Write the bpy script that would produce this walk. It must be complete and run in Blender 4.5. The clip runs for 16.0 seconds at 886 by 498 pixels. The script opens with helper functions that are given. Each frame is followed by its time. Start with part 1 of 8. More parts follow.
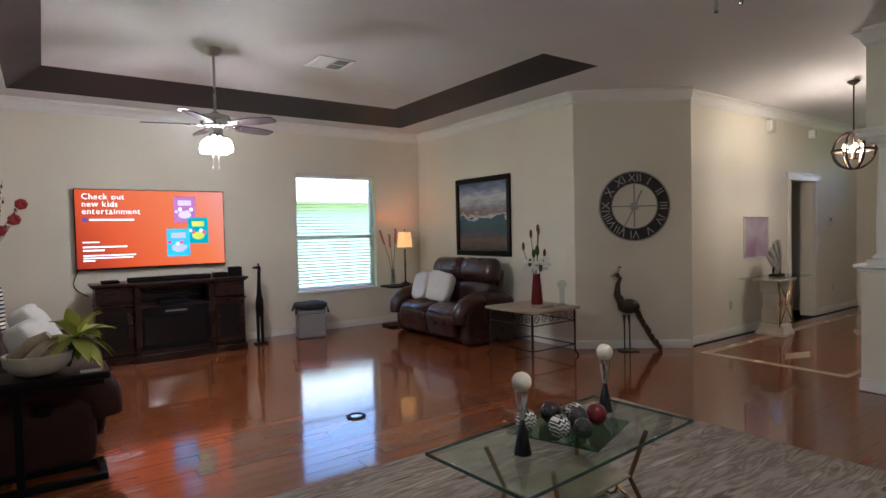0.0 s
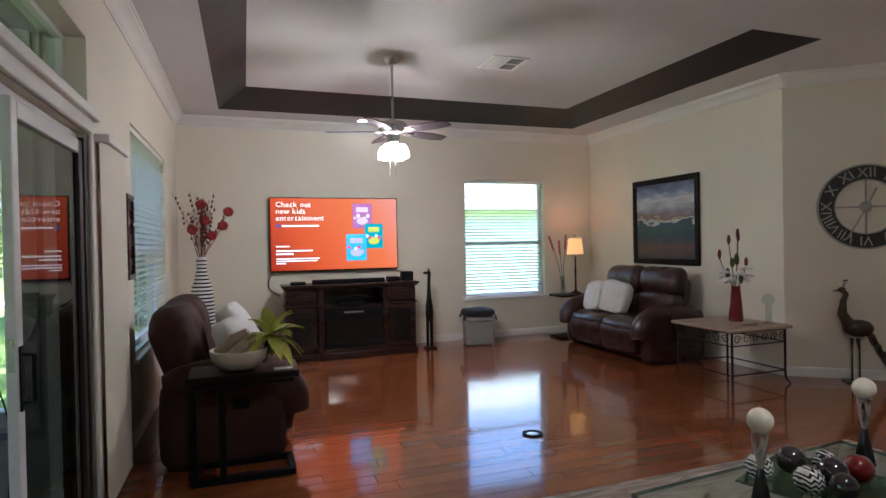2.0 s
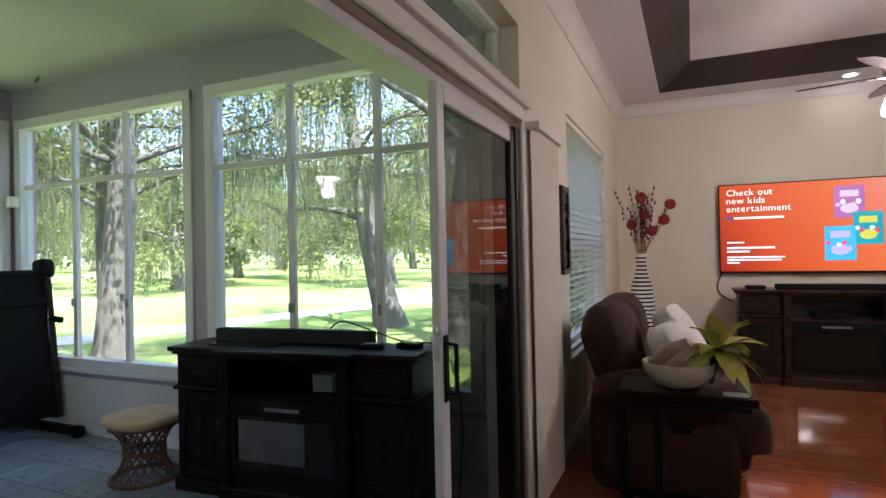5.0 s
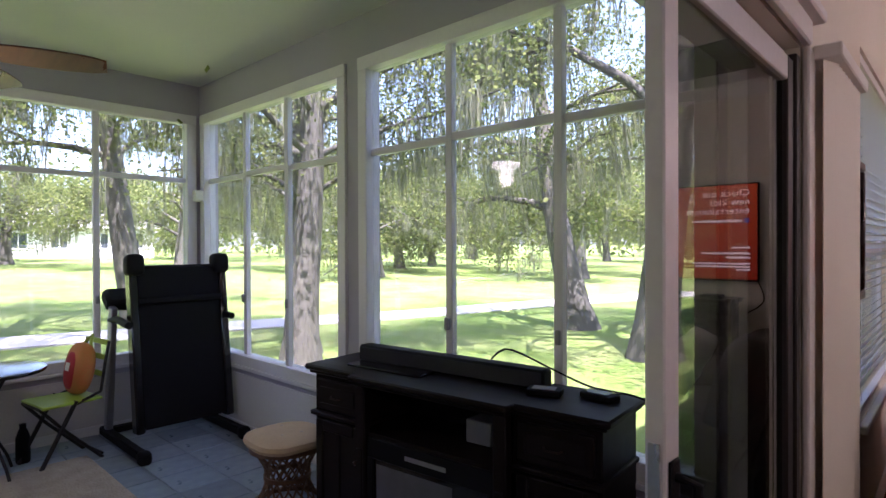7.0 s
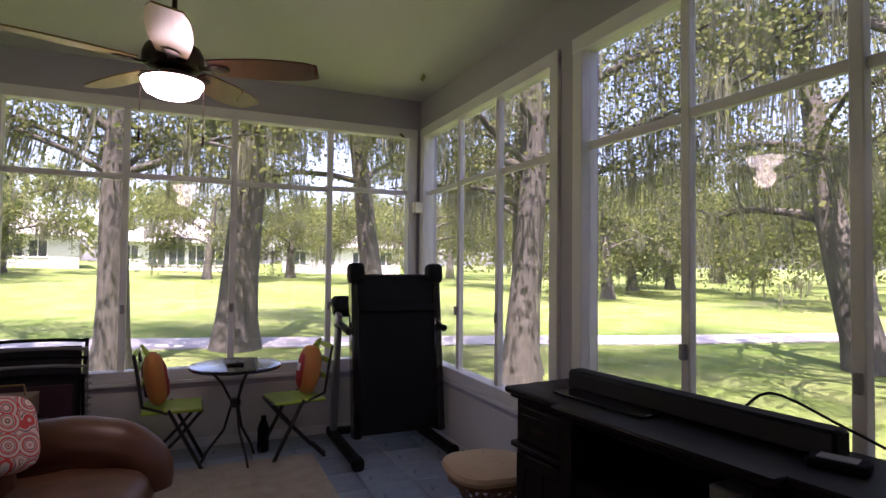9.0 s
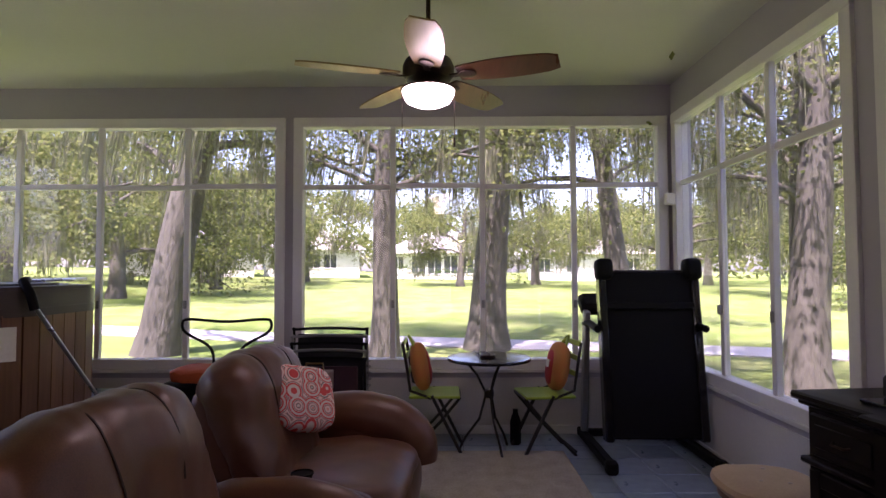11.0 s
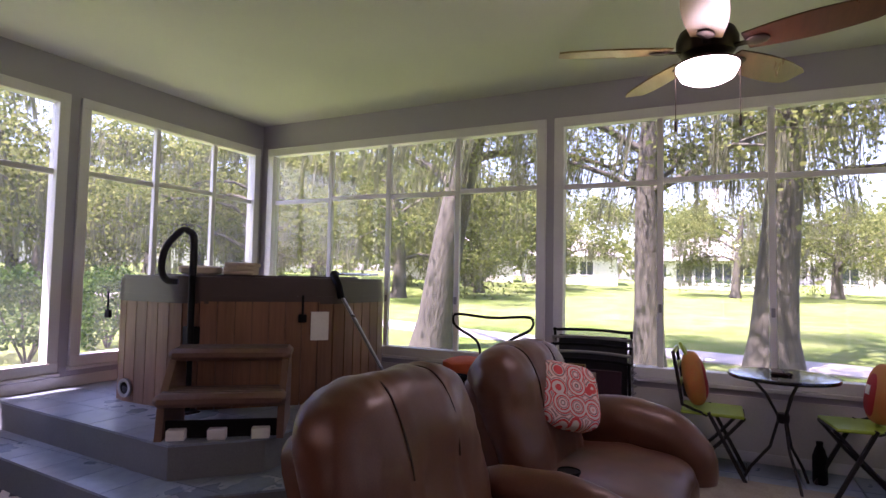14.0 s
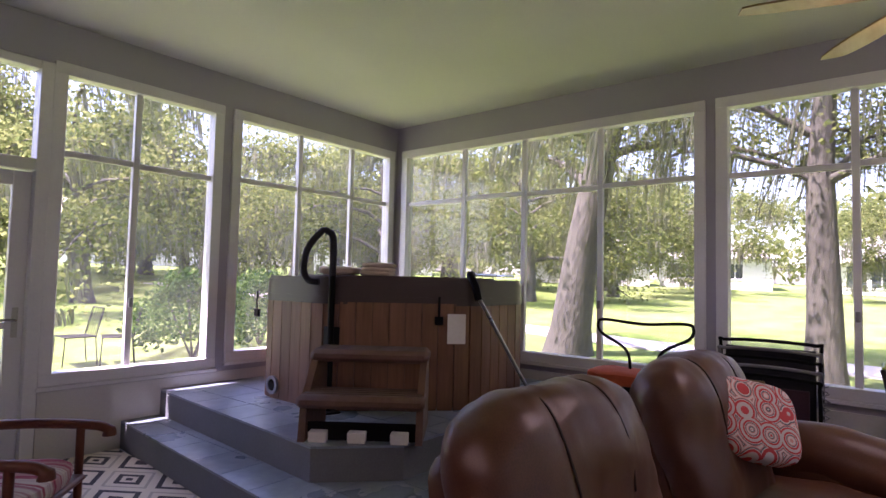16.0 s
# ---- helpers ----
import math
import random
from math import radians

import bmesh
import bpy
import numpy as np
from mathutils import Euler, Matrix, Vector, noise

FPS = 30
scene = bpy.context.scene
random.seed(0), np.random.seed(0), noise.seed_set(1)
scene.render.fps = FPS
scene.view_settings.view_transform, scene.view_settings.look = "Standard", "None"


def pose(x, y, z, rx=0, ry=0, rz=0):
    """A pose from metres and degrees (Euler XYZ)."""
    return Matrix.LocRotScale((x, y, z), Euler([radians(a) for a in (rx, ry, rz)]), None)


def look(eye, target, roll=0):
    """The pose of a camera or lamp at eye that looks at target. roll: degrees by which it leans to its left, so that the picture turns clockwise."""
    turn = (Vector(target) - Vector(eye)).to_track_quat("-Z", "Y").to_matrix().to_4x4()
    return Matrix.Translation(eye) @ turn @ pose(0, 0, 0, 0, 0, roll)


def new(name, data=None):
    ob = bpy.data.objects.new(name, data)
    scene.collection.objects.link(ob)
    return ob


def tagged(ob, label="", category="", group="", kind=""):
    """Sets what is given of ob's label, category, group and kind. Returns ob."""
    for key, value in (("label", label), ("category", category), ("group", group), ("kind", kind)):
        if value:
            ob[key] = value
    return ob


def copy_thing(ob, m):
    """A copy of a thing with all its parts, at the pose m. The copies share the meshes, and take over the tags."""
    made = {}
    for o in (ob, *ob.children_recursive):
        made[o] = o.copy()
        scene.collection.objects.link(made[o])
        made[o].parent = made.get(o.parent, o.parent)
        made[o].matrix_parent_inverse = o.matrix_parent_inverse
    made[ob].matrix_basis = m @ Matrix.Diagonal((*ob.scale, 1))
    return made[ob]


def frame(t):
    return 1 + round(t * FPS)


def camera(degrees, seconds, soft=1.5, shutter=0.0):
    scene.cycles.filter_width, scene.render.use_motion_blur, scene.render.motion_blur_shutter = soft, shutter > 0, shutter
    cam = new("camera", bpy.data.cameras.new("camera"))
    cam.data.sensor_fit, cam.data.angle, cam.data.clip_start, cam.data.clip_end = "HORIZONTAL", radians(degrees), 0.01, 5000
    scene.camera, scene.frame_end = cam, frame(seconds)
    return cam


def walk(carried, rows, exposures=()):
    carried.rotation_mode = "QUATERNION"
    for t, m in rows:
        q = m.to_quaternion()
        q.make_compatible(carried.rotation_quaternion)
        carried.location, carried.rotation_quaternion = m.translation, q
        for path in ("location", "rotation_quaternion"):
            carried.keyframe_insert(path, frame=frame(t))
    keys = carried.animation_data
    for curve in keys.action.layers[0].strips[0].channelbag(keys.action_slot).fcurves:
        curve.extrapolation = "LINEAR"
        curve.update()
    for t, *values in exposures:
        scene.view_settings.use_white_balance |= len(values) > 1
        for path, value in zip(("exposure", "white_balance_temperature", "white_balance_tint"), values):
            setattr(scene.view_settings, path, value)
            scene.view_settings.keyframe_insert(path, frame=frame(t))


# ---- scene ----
cam = camera(76.3, 16.0)
PATH = [
    (0, (-0.082, 0.031, 1.439), (1.074, 1.662, 1.378), -1.3),
    (0.5, (-0.013, 0.054, 1.44), (1.028, 1.761, 1.391), -1.3),
    (1, (-0.036, 0.106, 1.422), (0.891, 1.878, 1.388), -1.2),
    (1.5, (-0.068, 0.215, 1.423), (0.717, 2.054, 1.394), -1.1),
    (2, (-0.084, 0.35, 1.418), (0.58, 2.237, 1.396), -1.1),
    (2.5, (-0.053, 0.462, 1.405), (0.511, 2.381, 1.391), -1.2),
    (3, (0.041, 0.563, 1.399), (0.421, 2.527, 1.391), -1.4),
    (3.5, (0.095, 0.628, 1.392), (0.16, 2.627, 1.399), -1.4),
    (4, (0.114, 0.683, 1.384), (-0.168, 2.663, 1.403), -1.3),
    (4.5, (0.06, 0.775, 1.365), (-0.535, 2.684, 1.384), -1.1),
    (5, (-0.051, 0.964, 1.363), (-0.859, 2.793, 1.377), -1.2),
    (5.2, (-0.099, 1.034, 1.367), (-0.97, 2.834, 1.379), -1.1),
    (7.3, (-0.584, 1.936, 1.446), (-1.992, 3.356, 1.437), -0.3),
    (7.5, (-0.651, 1.999, 1.444), (-2.082, 3.397, 1.44), -0.4),
    (8, (-0.708, 2.098, 1.448), (-2.256, 3.365, 1.453), -0.5),
    (8.5, (-0.756, 2.143, 1.43), (-2.458, 3.193, 1.457), 0.0),
    (9, (-0.79, 2.184, 1.368), (-2.619, 2.991, 1.427), 0.6),
    (9.5, (-0.784, 2.138, 1.39), (-2.693, 2.732, 1.436), 0.0),
    (12, (-0.876, 2.216, 1.211), (-2.836, 1.835, 1.325), 0.7),
    (12.5, (-0.888, 2.225, 1.214), (-2.813, 1.692, 1.324), 0.8),
    (13, (-0.894, 2.207, 1.212), (-2.776, 1.539, 1.321), 0.9),
    (13.5, (-0.877, 2.168, 1.217), (-2.713, 1.381, 1.32), 0.9),
    (14, (-0.894, 2.119, 1.212), (-2.687, 1.238, 1.316), 1.1),
    (14.5, (-0.944, 2.058, 1.199), (-2.689, 1.086, 1.307), 1.2),
    (15, (-1.002, 2.007, 1.193), (-2.686, 0.933, 1.303), 1.3),
    (15.5, (-1.044, 1.955, 1.197), (-2.664, 0.788, 1.303), 1.4),
    (16, (-1.076, 1.905, 1.193), (-2.627, 0.647, 1.3), 1.3),
]
EXPOSURES = [(0.0, 3.0, 5000, 14), (3.0, 2.98, 5000, 15), (4.5, 2.95, 5350, 20), (5.2, 2.85, 5500, 24), (7.5, 2.55, 5700, 46), (9.0, 2.1, 6200, 53), (12.5, 2.42, 6050, 60), (16.0, 2.55, 6050, 58)]
SKY, SUN = 0.15, 5.0
walk(cam, [(t, look(eye, target, roll)) for t, eye, target, roll in PATH], EXPOSURES)

# ---- light ----
world = bpy.data.worlds.new("world")
scene.world = world
world.use_nodes = True
wn = world.node_tree.nodes
sky = wn.new("ShaderNodeTexSky")
sky.sky_type, sky.sun_disc = "NISHITA", False
SUN_EL, SUN_AZ = radians(66), radians(118)   # azimuth clockwise from +y
sky.sun_elevation, sky.sun_rotation = SUN_EL, SUN_AZ
sky.dust_density = 2.0
wn["Background"].inputs["Strength"].default_value = SKY
world.node_tree.links.new(sky.outputs[0], wn["Background"].inputs["Color"])
sun = new("sun", bpy.data.lights.new("sun", "SUN"))
sun.data.energy, sun.data.angle, sun.data.color = SUN, radians(0.6), (1.0, 0.95, 0.86)
sun.matrix_world = look((math.sin(SUN_AZ) * math.cos(SUN_EL) * 50, math.cos(SUN_AZ) * math.cos(SUN_EL) * 50, math.sin(SUN_EL) * 50), (0, 0, 0))


def lamp(name, place, watts, radius, colour):
    ob = new(name, bpy.data.lights.new(name, "POINT"))
    ob.data.energy, ob.data.shadow_soft_size, ob.data.color, ob.location = watts, radius, colour, place
    return ob


# ---- building helpers ----
class G:
    """A mesh in the making."""

    def __init__(self):
        self.v, self.f = [], []

    def raw(self, v, f):
        n = len(self.v)
        self.v += [tuple(p) for p in v]
        self.f += [tuple(i + n for i in q) for q in f]
        return self

    def box(self, x0, y0, z0, x1, y1, z1, b=0.0):
        if b <= 0:
            v = [(x, y, z) for x in (x0, x1) for y in (y0, y1) for z in (z0, z1)]
            return self.raw(v, [(0, 1, 3, 2), (4, 6, 7, 5), (0, 4, 5, 1), (2, 3, 7, 6), (0, 2, 6, 4), (1, 5, 7, 3)])
        c = ((x0 + x1) / 2, (y0 + y1) / 2, (z0 + z1) / 2)
        h = (abs(x1 - x0) / 2, abs(y1 - y0) / 2, abs(z1 - z0) / 2)
        b = min(b, min(h) * 0.98)
        v, ix = [], {}
        for s in [(a, d, e) for a in (-1, 1) for d in (-1, 1) for e in (-1, 1)]:
            for ax in range(3):
                ix[s, ax] = len(v)
                v.append([c[i] + s[i] * (h[i] if i == ax else h[i] - b) for i in range(3)])
        f = []
        for ax in range(3):
            o, p = [i for i in range(3) if i != ax]
            for sg in (-1, 1):
                loop = []
                for so, sp in ((-1, -1), (1, -1), (1, 1), (-1, 1)):
                    s = [0, 0, 0]
                    s[ax], s[o], s[p] = sg, so, sp
                    loop.append(ix[tuple(s), ax])
                f.append(loop)
            for so in (-1, 1):
                for sp in (-1, 1):
                    s, q = [0, 0, 0], []
                    s[o], s[p], s[ax] = so, sp, -1
                    t = list(s)
                    t[ax] = 1
                    f.append([ix[tuple(s), o], ix[tuple(s), p], ix[tuple(t), p], ix[tuple(t), o]])
        for s in [(a, d, e) for a in (-1, 1) for d in (-1, 1) for e in (-1, 1)]:
            f.append([ix[s, 0], ix[s, 1], ix[s, 2]])
        return self.raw(v, f)

    def tube(self, pts, r, n=8, closed=False):
        pts = [Vector(p) for p in pts]
        k = len(pts)
        rs = r if isinstance(r, (list, tuple)) else [r] * k
        v, f, side = [], [], None
        for i, p in enumerate(pts):
            a = pts[(i - 1) % k] if closed or i else pts[0]
            b = pts[(i + 1) % k] if closed or i < k - 1 else pts[-1]
            d = (b - a).normalized()
            if side is None or abs(side.dot(d)) > 0.95:
                side = Vector((0, 0, 1)) if abs(d.z) < 0.9 else Vector((1, 0, 0))
            side = (side - d * side.dot(d)).normalized()
            up = d.cross(side)
            v += [p + rs[i] * (math.cos(j * 2 * math.pi / n) * side + math.sin(j * 2 * math.pi / n) * up) for j in range(n)]
        for i in range(k if closed else k - 1):
            for j in range(n):
                f.append((i * n + j, i * n + (j + 1) % n, ((i + 1) % k) * n + (j + 1) % n, ((i + 1) % k) * n + j))
        if not closed:
            f += [tuple(range(n)), tuple((k - 1) * n + j for j in range(n))]
        return self.raw(v, f)

    def cyl(self, p0, p1, r0, r1=None, n=16):
        return self.tube([p0, p1], [r0, r0 if r1 is None else r1], n)

    def lathe(self, prof, n=24, c=(0, 0, 0)):
        v, f, k = [], [], len(prof)
        for r, z in prof:
            v += [(c[0] + r * math.cos(j * 2 * math.pi / n), c[1] + r * math.sin(j * 2 * math.pi / n), c[2] + z) for j in range(n)]
        for i in range(k - 1):
            for j in range(n):
                f.append((i * n + j, i * n + (j + 1) % n, (i + 1) * n + (j + 1) % n, (i + 1) * n + j))
        f += [tuple(range(n)), tuple((k - 1) * n + j for j in range(n))]
        return self.raw(v, f)

    def ball(self, c, r, e=1.0, nu=20, nv=12):
        """A rounded lump; e under 1 makes it boxy."""
        r = r if isinstance(r, (tuple, list)) else (r, r, r)
        pw = lambda a: math.copysign(abs(a) ** e, a)
        v, f = [], []
        for i in range(nv + 1):
            b = -math.pi / 2 + math.pi * i / nv
            for j in range(nu):
                a = 2 * math.pi * j / nu
                v.append((c[0] + r[0] * pw(math.cos(b)) * pw(math.cos(a)), c[1] + r[1] * pw(math.cos(b)) * pw(math.sin(a)), c[2] + r[2] * pw(math.sin(b))))
        for i in range(nv):
            for j in range(nu):
                f.append((i * nu + j, i * nu + (j + 1) % nu, (i + 1) * nu + (j + 1) % nu, (i + 1) * nu + j))
        return self.raw(v, f)

    def prism(self, poly, z0, z1):
        n = len(poly)
        v = [(x, y, z0) for x, y in poly] + [(x, y, z1) for x, y in poly]
        return self.raw(v, [tuple(range(n)), tuple(range(n, 2 * n))] + [(i, (i + 1) % n, n + (i + 1) % n, n + i) for i in range(n)])

    def turn(self, m):
        self.v = [tuple(m @ Vector(p)) for p in self.v]
        return self

    def wobble(self, amp, scale, seed=0.0):
        """Uneven surface, as of stuffed leather."""
        out = []
        for p in self.v:
            q = Vector(p)
            out.append(tuple(q + amp * noise.noise_vector(q * scale + Vector((seed, seed, seed)))))
        self.v = out
        return self


def mesh_of(name, g, mat, smooth=38):
    me = bpy.data.meshes.new(name)
    me.from_pydata(g.v, [], g.f)
    if len(g.f) < 8000:
        bm = bmesh.new()
        bm.from_mesh(me)
        bmesh.ops.remove_doubles(bm, verts=bm.verts, dist=0.00005)
        bmesh.ops.recalc_face_normals(bm, faces=bm.faces)
        bm.to_mesh(me)
        bm.free()
    if smooth:
        me.shade_smooth()
        me.set_sharp_from_angle(angle=radians(smooth))
    me.materials.append(mat)
    return me


def part(name, g, mat, parent=None, label="", smooth=38):
    ob = new(name, mesh_of(name, g, mat, smooth))
    if parent:
        ob.parent = parent
    if label:
        tagged(ob, label)
    return ob


def thing(name, label, category, m=None, group="", kind=""):
    ob = new(name)
    ob.empty_display_size = 0.1
    if m is not None:
        ob.matrix_world = m
    return tagged(ob, label, category, group, kind)


def single(name, g, mat, label, category, m=None, group="", kind="", smooth=38):
    ob = part(name, g, mat, None, "", smooth)
    if m is not None:
        ob.matrix_world = m
    return tagged(ob, label, category, group, kind)


def words(name, text, size, mat, parent, m, depth=0.002, label=""):
    cu = bpy.data.curves.new("lettering", "FONT")
    cu.body, cu.size, cu.extrude, cu.resolution_u = text, size, depth, 2
    tmp = bpy.data.objects.new("lettering", cu)
    scene.collection.objects.link(tmp)
    bpy.context.view_layer.update()
    me = bpy.data.meshes.new_from_object(tmp.evaluated_get(bpy.context.evaluated_depsgraph_get()))
    bpy.data.objects.remove(tmp)
    me.materials.clear()
    me.materials.append(mat)
    ob = new(name, me)
    ob.parent = parent
    ob.matrix_local = m
    if label:
        tagged(ob, label)
    return ob


# ---- materials ----
def node_mat(name):
    m = bpy.data.materials.new(name)
    m.use_nodes = True
    nt = m.node_tree
    return m, nt, nt.nodes, nt.links, nt.nodes["Principled BSDF"]


def surf(name, c1, c2=None, rough=0.5, metal=0.0, grain=40.0, patch=3.0, bump=0.1, depth=0.002, spec=0.5, stretch=(1, 1, 1), coat=0.0, mixes=0.5, rvar=0.1, piece=0.0, emit=None, sheen=0.0):
    """A surface whose colour wanders between c1 and c2 at two scales, with fine relief."""
    m, nt, N, L, P = node_mat(name)
    c2 = c2 or tuple(x * 0.8 for x in c1)
    tc = N.new("ShaderNodeTexCoord")
    mp = N.new("ShaderNodeMapping")
    mp.inputs["Scale"].default_value = stretch
    L.new(tc.outputs["Object"], mp.inputs["Vector"])
    a, b = N.new("ShaderNodeTexNoise"), N.new("ShaderNodeTexNoise")
    for q, sc, det in ((a, grain, 6), (b, patch, 4)):
        q.inputs["Scale"].default_value, q.inputs["Detail"].default_value = sc, det
        L.new(mp.outputs[0], q.inputs["Vector"])
    mx = N.new("ShaderNodeMix")
    mx.data_type = "FLOAT"
    mx.inputs["Factor"].default_value = mixes
    L.new(a.outputs["Fac"], mx.inputs[2])
    L.new(b.outputs["Fac"], mx.inputs[3])
    rp = N.new("ShaderNodeValToRGB")
    rp.color_ramp.elements[0].position, rp.color_ramp.elements[1].position = 0.33, 0.67
    rp.color_ramp.elements[0].color, rp.color_ramp.elements[1].color = (*c1, 1), (*c2, 1)
    L.new(mx.outputs[0], rp.inputs["Fac"])
    col = rp.outputs["Color"]
    if piece:
        oi = N.new("ShaderNodeObjectInfo")
        hs = N.new("ShaderNodeHueSaturation")
        mr = N.new("ShaderNodeMapRange")
        mr.inputs["To Min"].default_value, mr.inputs["To Max"].default_value = 1 - piece, 1 + piece
        L.new(oi.outputs["Random"], mr.inputs["Value"])
        L.new(mr.outputs[0], hs.inputs["Value"])
        L.new(col, hs.inputs["Color"])
        col = hs.outputs["Color"]
    L.new(col, P.inputs["Base Color"])
    rr = N.new("ShaderNodeMapRange")
    rr.inputs["To Min"].default_value, rr.inputs["To Max"].default_value = max(0.02, rough - rvar), min(1, rough + rvar)
    L.new(b.outputs["Fac"], rr.inputs["Value"])
    L.new(rr.outputs[0], P.inputs["Roughness"])
    P.inputs["Metallic"].default_value = metal
    P.inputs["Specular IOR Level"].default_value = spec
    P.inputs["Coat Weight"].default_value = coat
    P.inputs["Sheen Weight"].default_value = sheen
    if bump:
        bp = N.new("ShaderNodeBump")
        bp.inputs["Strength"].default_value, bp.inputs["Distance"].default_value = bump, depth
        L.new(a.outputs["Fac"], bp.inputs["Height"])
        L.new(bp.outputs[0], P.inputs["Normal"])
    return m


def glow(name, colour, strength):
    m, nt, N, L, P = node_mat(name)
    P.inputs["Base Color"].default_value = (*[min(1, c) for c in colour], 1)
    P.inputs["Emission Color"].default_value = (*colour, 1)
    P.inputs["Emission Strength"].default_value = strength
    return m


def pane_mat(name, tint, gloss, haze=0.0):
    m, nt, N, L, P = node_mat(name)
    N.remove(P)
    tr, gl, mx, fr = N.new("ShaderNodeBsdfTransparent"), N.new("ShaderNodeBsdfGlossy"), N.new("ShaderNodeMixShader"), N.new("ShaderNodeLayerWeight")
    tr.inputs["Color"].default_value = (*tint, 1)
    gl.inputs["Roughness"].default_value = gloss
    pw, ad = N.new("ShaderNodeMath"), N.new("ShaderNodeMath")
    pw.operation, ad.operation, ad.use_clamp = "POWER", "MULTIPLY_ADD", True
    fr.inputs["Blend"].default_value, pw.inputs[1].default_value, ad.inputs[1].default_value, ad.inputs[2].default_value = 0.5, 4.0, 0.6, 0.025
    L.new(fr.outputs["Facing"], pw.inputs[0])
    L.new(pw.outputs[0], ad.inputs[0])
    L.new(ad.outputs[0], mx.inputs[0])
    L.new(tr.outputs[0], mx.inputs[1])
    L.new(gl.outputs[0], mx.inputs[2])
    out = mx.outputs[0]
    if haze:
        df, m2 = N.new("ShaderNodeBsdfTranslucent"), N.new("ShaderNodeMixShader")
        df.inputs["Color"].default_value = (0.85, 0.86, 0.84, 1)
        m2.inputs[0].default_value = haze
        L.new(out, m2.inputs[1])
        L.new(df.outputs[0], m2.inputs[2])
        out = m2.outputs[0]
    L.new(out, N["Material Output"].inputs["Surface"])
    return m


def leafy(name, c1, c2, through_share=0.4):
    m, nt, N, L, P = node_mat(name)
    N.remove(P)
    gi, rp = N.new("ShaderNodeNewGeometry"), N.new("ShaderNodeValToRGB")
    rp.color_ramp.elements[0].color, rp.color_ramp.elements[1].color = (*c1, 1), (*c2, 1)
    L.new(gi.outputs["Random Per Island"], rp.inputs["Fac"])
    d, t, mx = N.new("ShaderNodeBsdfDiffuse"), N.new("ShaderNodeBsdfTranslucent"), N.new("ShaderNodeMixShader")
    mx.inputs[0].default_value = through_share
    L.new(rp.outputs[0], d.inputs["Color"])
    L.new(rp.outputs[0], t.inputs["Color"])
    L.new(d.outputs[0], mx.inputs[1])
    L.new(t.outputs[0], mx.inputs[2])
    L.new(mx.outputs[0], N["Material Output"].inputs["Surface"])
    return m


SLATM = leafy("white_blind_slat", (0.80, 0.79, 0.76), (0.78, 0.77, 0.75), 0.8)
WALL = surf("cream_wall_paint", (0.78, 0.73, 0.61), (0.73, 0.68, 0.56), 0.6, grain=180, patch=1.2, bump=0.12, depth=0.001)
CEIL = surf("white_ceiling_paint", (0.66, 0.64, 0.64), (0.61, 0.59, 0.59), 0.75, grain=120, patch=1.5, bump=0.25, depth=0.002)
TRIM = surf("white_trim_paint", (0.80, 0.78, 0.74), (0.75, 0.73, 0.69), 0.4, grain=60, patch=4, bump=0.04)
BAND = surf("dark_brown_band_paint", (0.022, 0.016, 0.017), (0.03, 0.022, 0.022), 0.5, grain=90, patch=2, bump=0.1)
PLANK = surf("red_brown_floor_wood", (0.26, 0.078, 0.023), (0.16, 0.044, 0.013), 0.13, grain=18, patch=2.2, bump=0.06, depth=0.001, stretch=(0.12, 2.2, 1), coat=0.35, rvar=0.05, piece=0.16)
LWALL = surf("lilac_grey_wall_paint", (0.40, 0.38, 0.44), (0.36, 0.34, 0.40), 0.6, grain=150, patch=1.2, bump=0.1)
KNEE = surf("pale_grey_panel_paint", (0.62, 0.60, 0.58), (0.55, 0.53, 0.51), 0.5, grain=60, patch=1.5, bump=0.05)
LCEIL = surf("pale_ceiling_stucco", (0.66, 0.66, 0.62), (0.60, 0.60, 0.57), 0.75, grain=150, patch=1.0, bump=0.35, depth=0.002)
FRAME = surf("white_aluminium_frame", (0.72, 0.71, 0.72), (0.66, 0.65, 0.67), 0.38, grain=50, patch=4, bump=0.03)
GROUT = surf("grey_grout", (0.16, 0.17, 0.18), (0.12, 0.13, 0.14), 0.8, grain=90)
SLATE = surf("blue_grey_slate_tile", (0.23, 0.28, 0.335), (0.14, 0.175, 0.22), 0.3, grain=14, patch=2.5, bump=0.25, depth=0.004, piece=0.18)
DECOR = surf("embossed_border_tile", (0.50, 0.51, 0.52), (0.36, 0.38, 0.40), 0.4, grain=40, patch=8, bump=0.2)
PANE = pane_mat("window_glass", (0.93, 0.95, 0.94), 0.0)
VINYLPANE = pane_mat("clear_vinyl_sheet", (0.93, 0.95, 0.93), 0.0, 0.022)
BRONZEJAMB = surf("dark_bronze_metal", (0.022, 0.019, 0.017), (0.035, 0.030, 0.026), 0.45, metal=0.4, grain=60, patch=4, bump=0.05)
SHADEPANE = pane_mat("tinted_door_glass", (0.50, 0.50, 0.47), 0.0)
LEATHER = surf("chestnut_leather", (0.145, 0.056, 0.029), (0.082, 0.031, 0.017), 0.38, grain=240, patch=5, bump=0.25, depth=0.0015, rvar=0.1)
DARKLEATHER = surf("dark_brown_leather", (0.055, 0.022, 0.018), (0.032, 0.014, 0.012), 0.3, grain=220, patch=5, bump=0.25, depth=0.0015)
SUEDE = surf("brown_microfibre", (0.048, 0.018, 0.011), (0.029, 0.011, 0.008), 0.75, grain=120, patch=4, bump=0.2, sheen=0.04, spec=0.3)


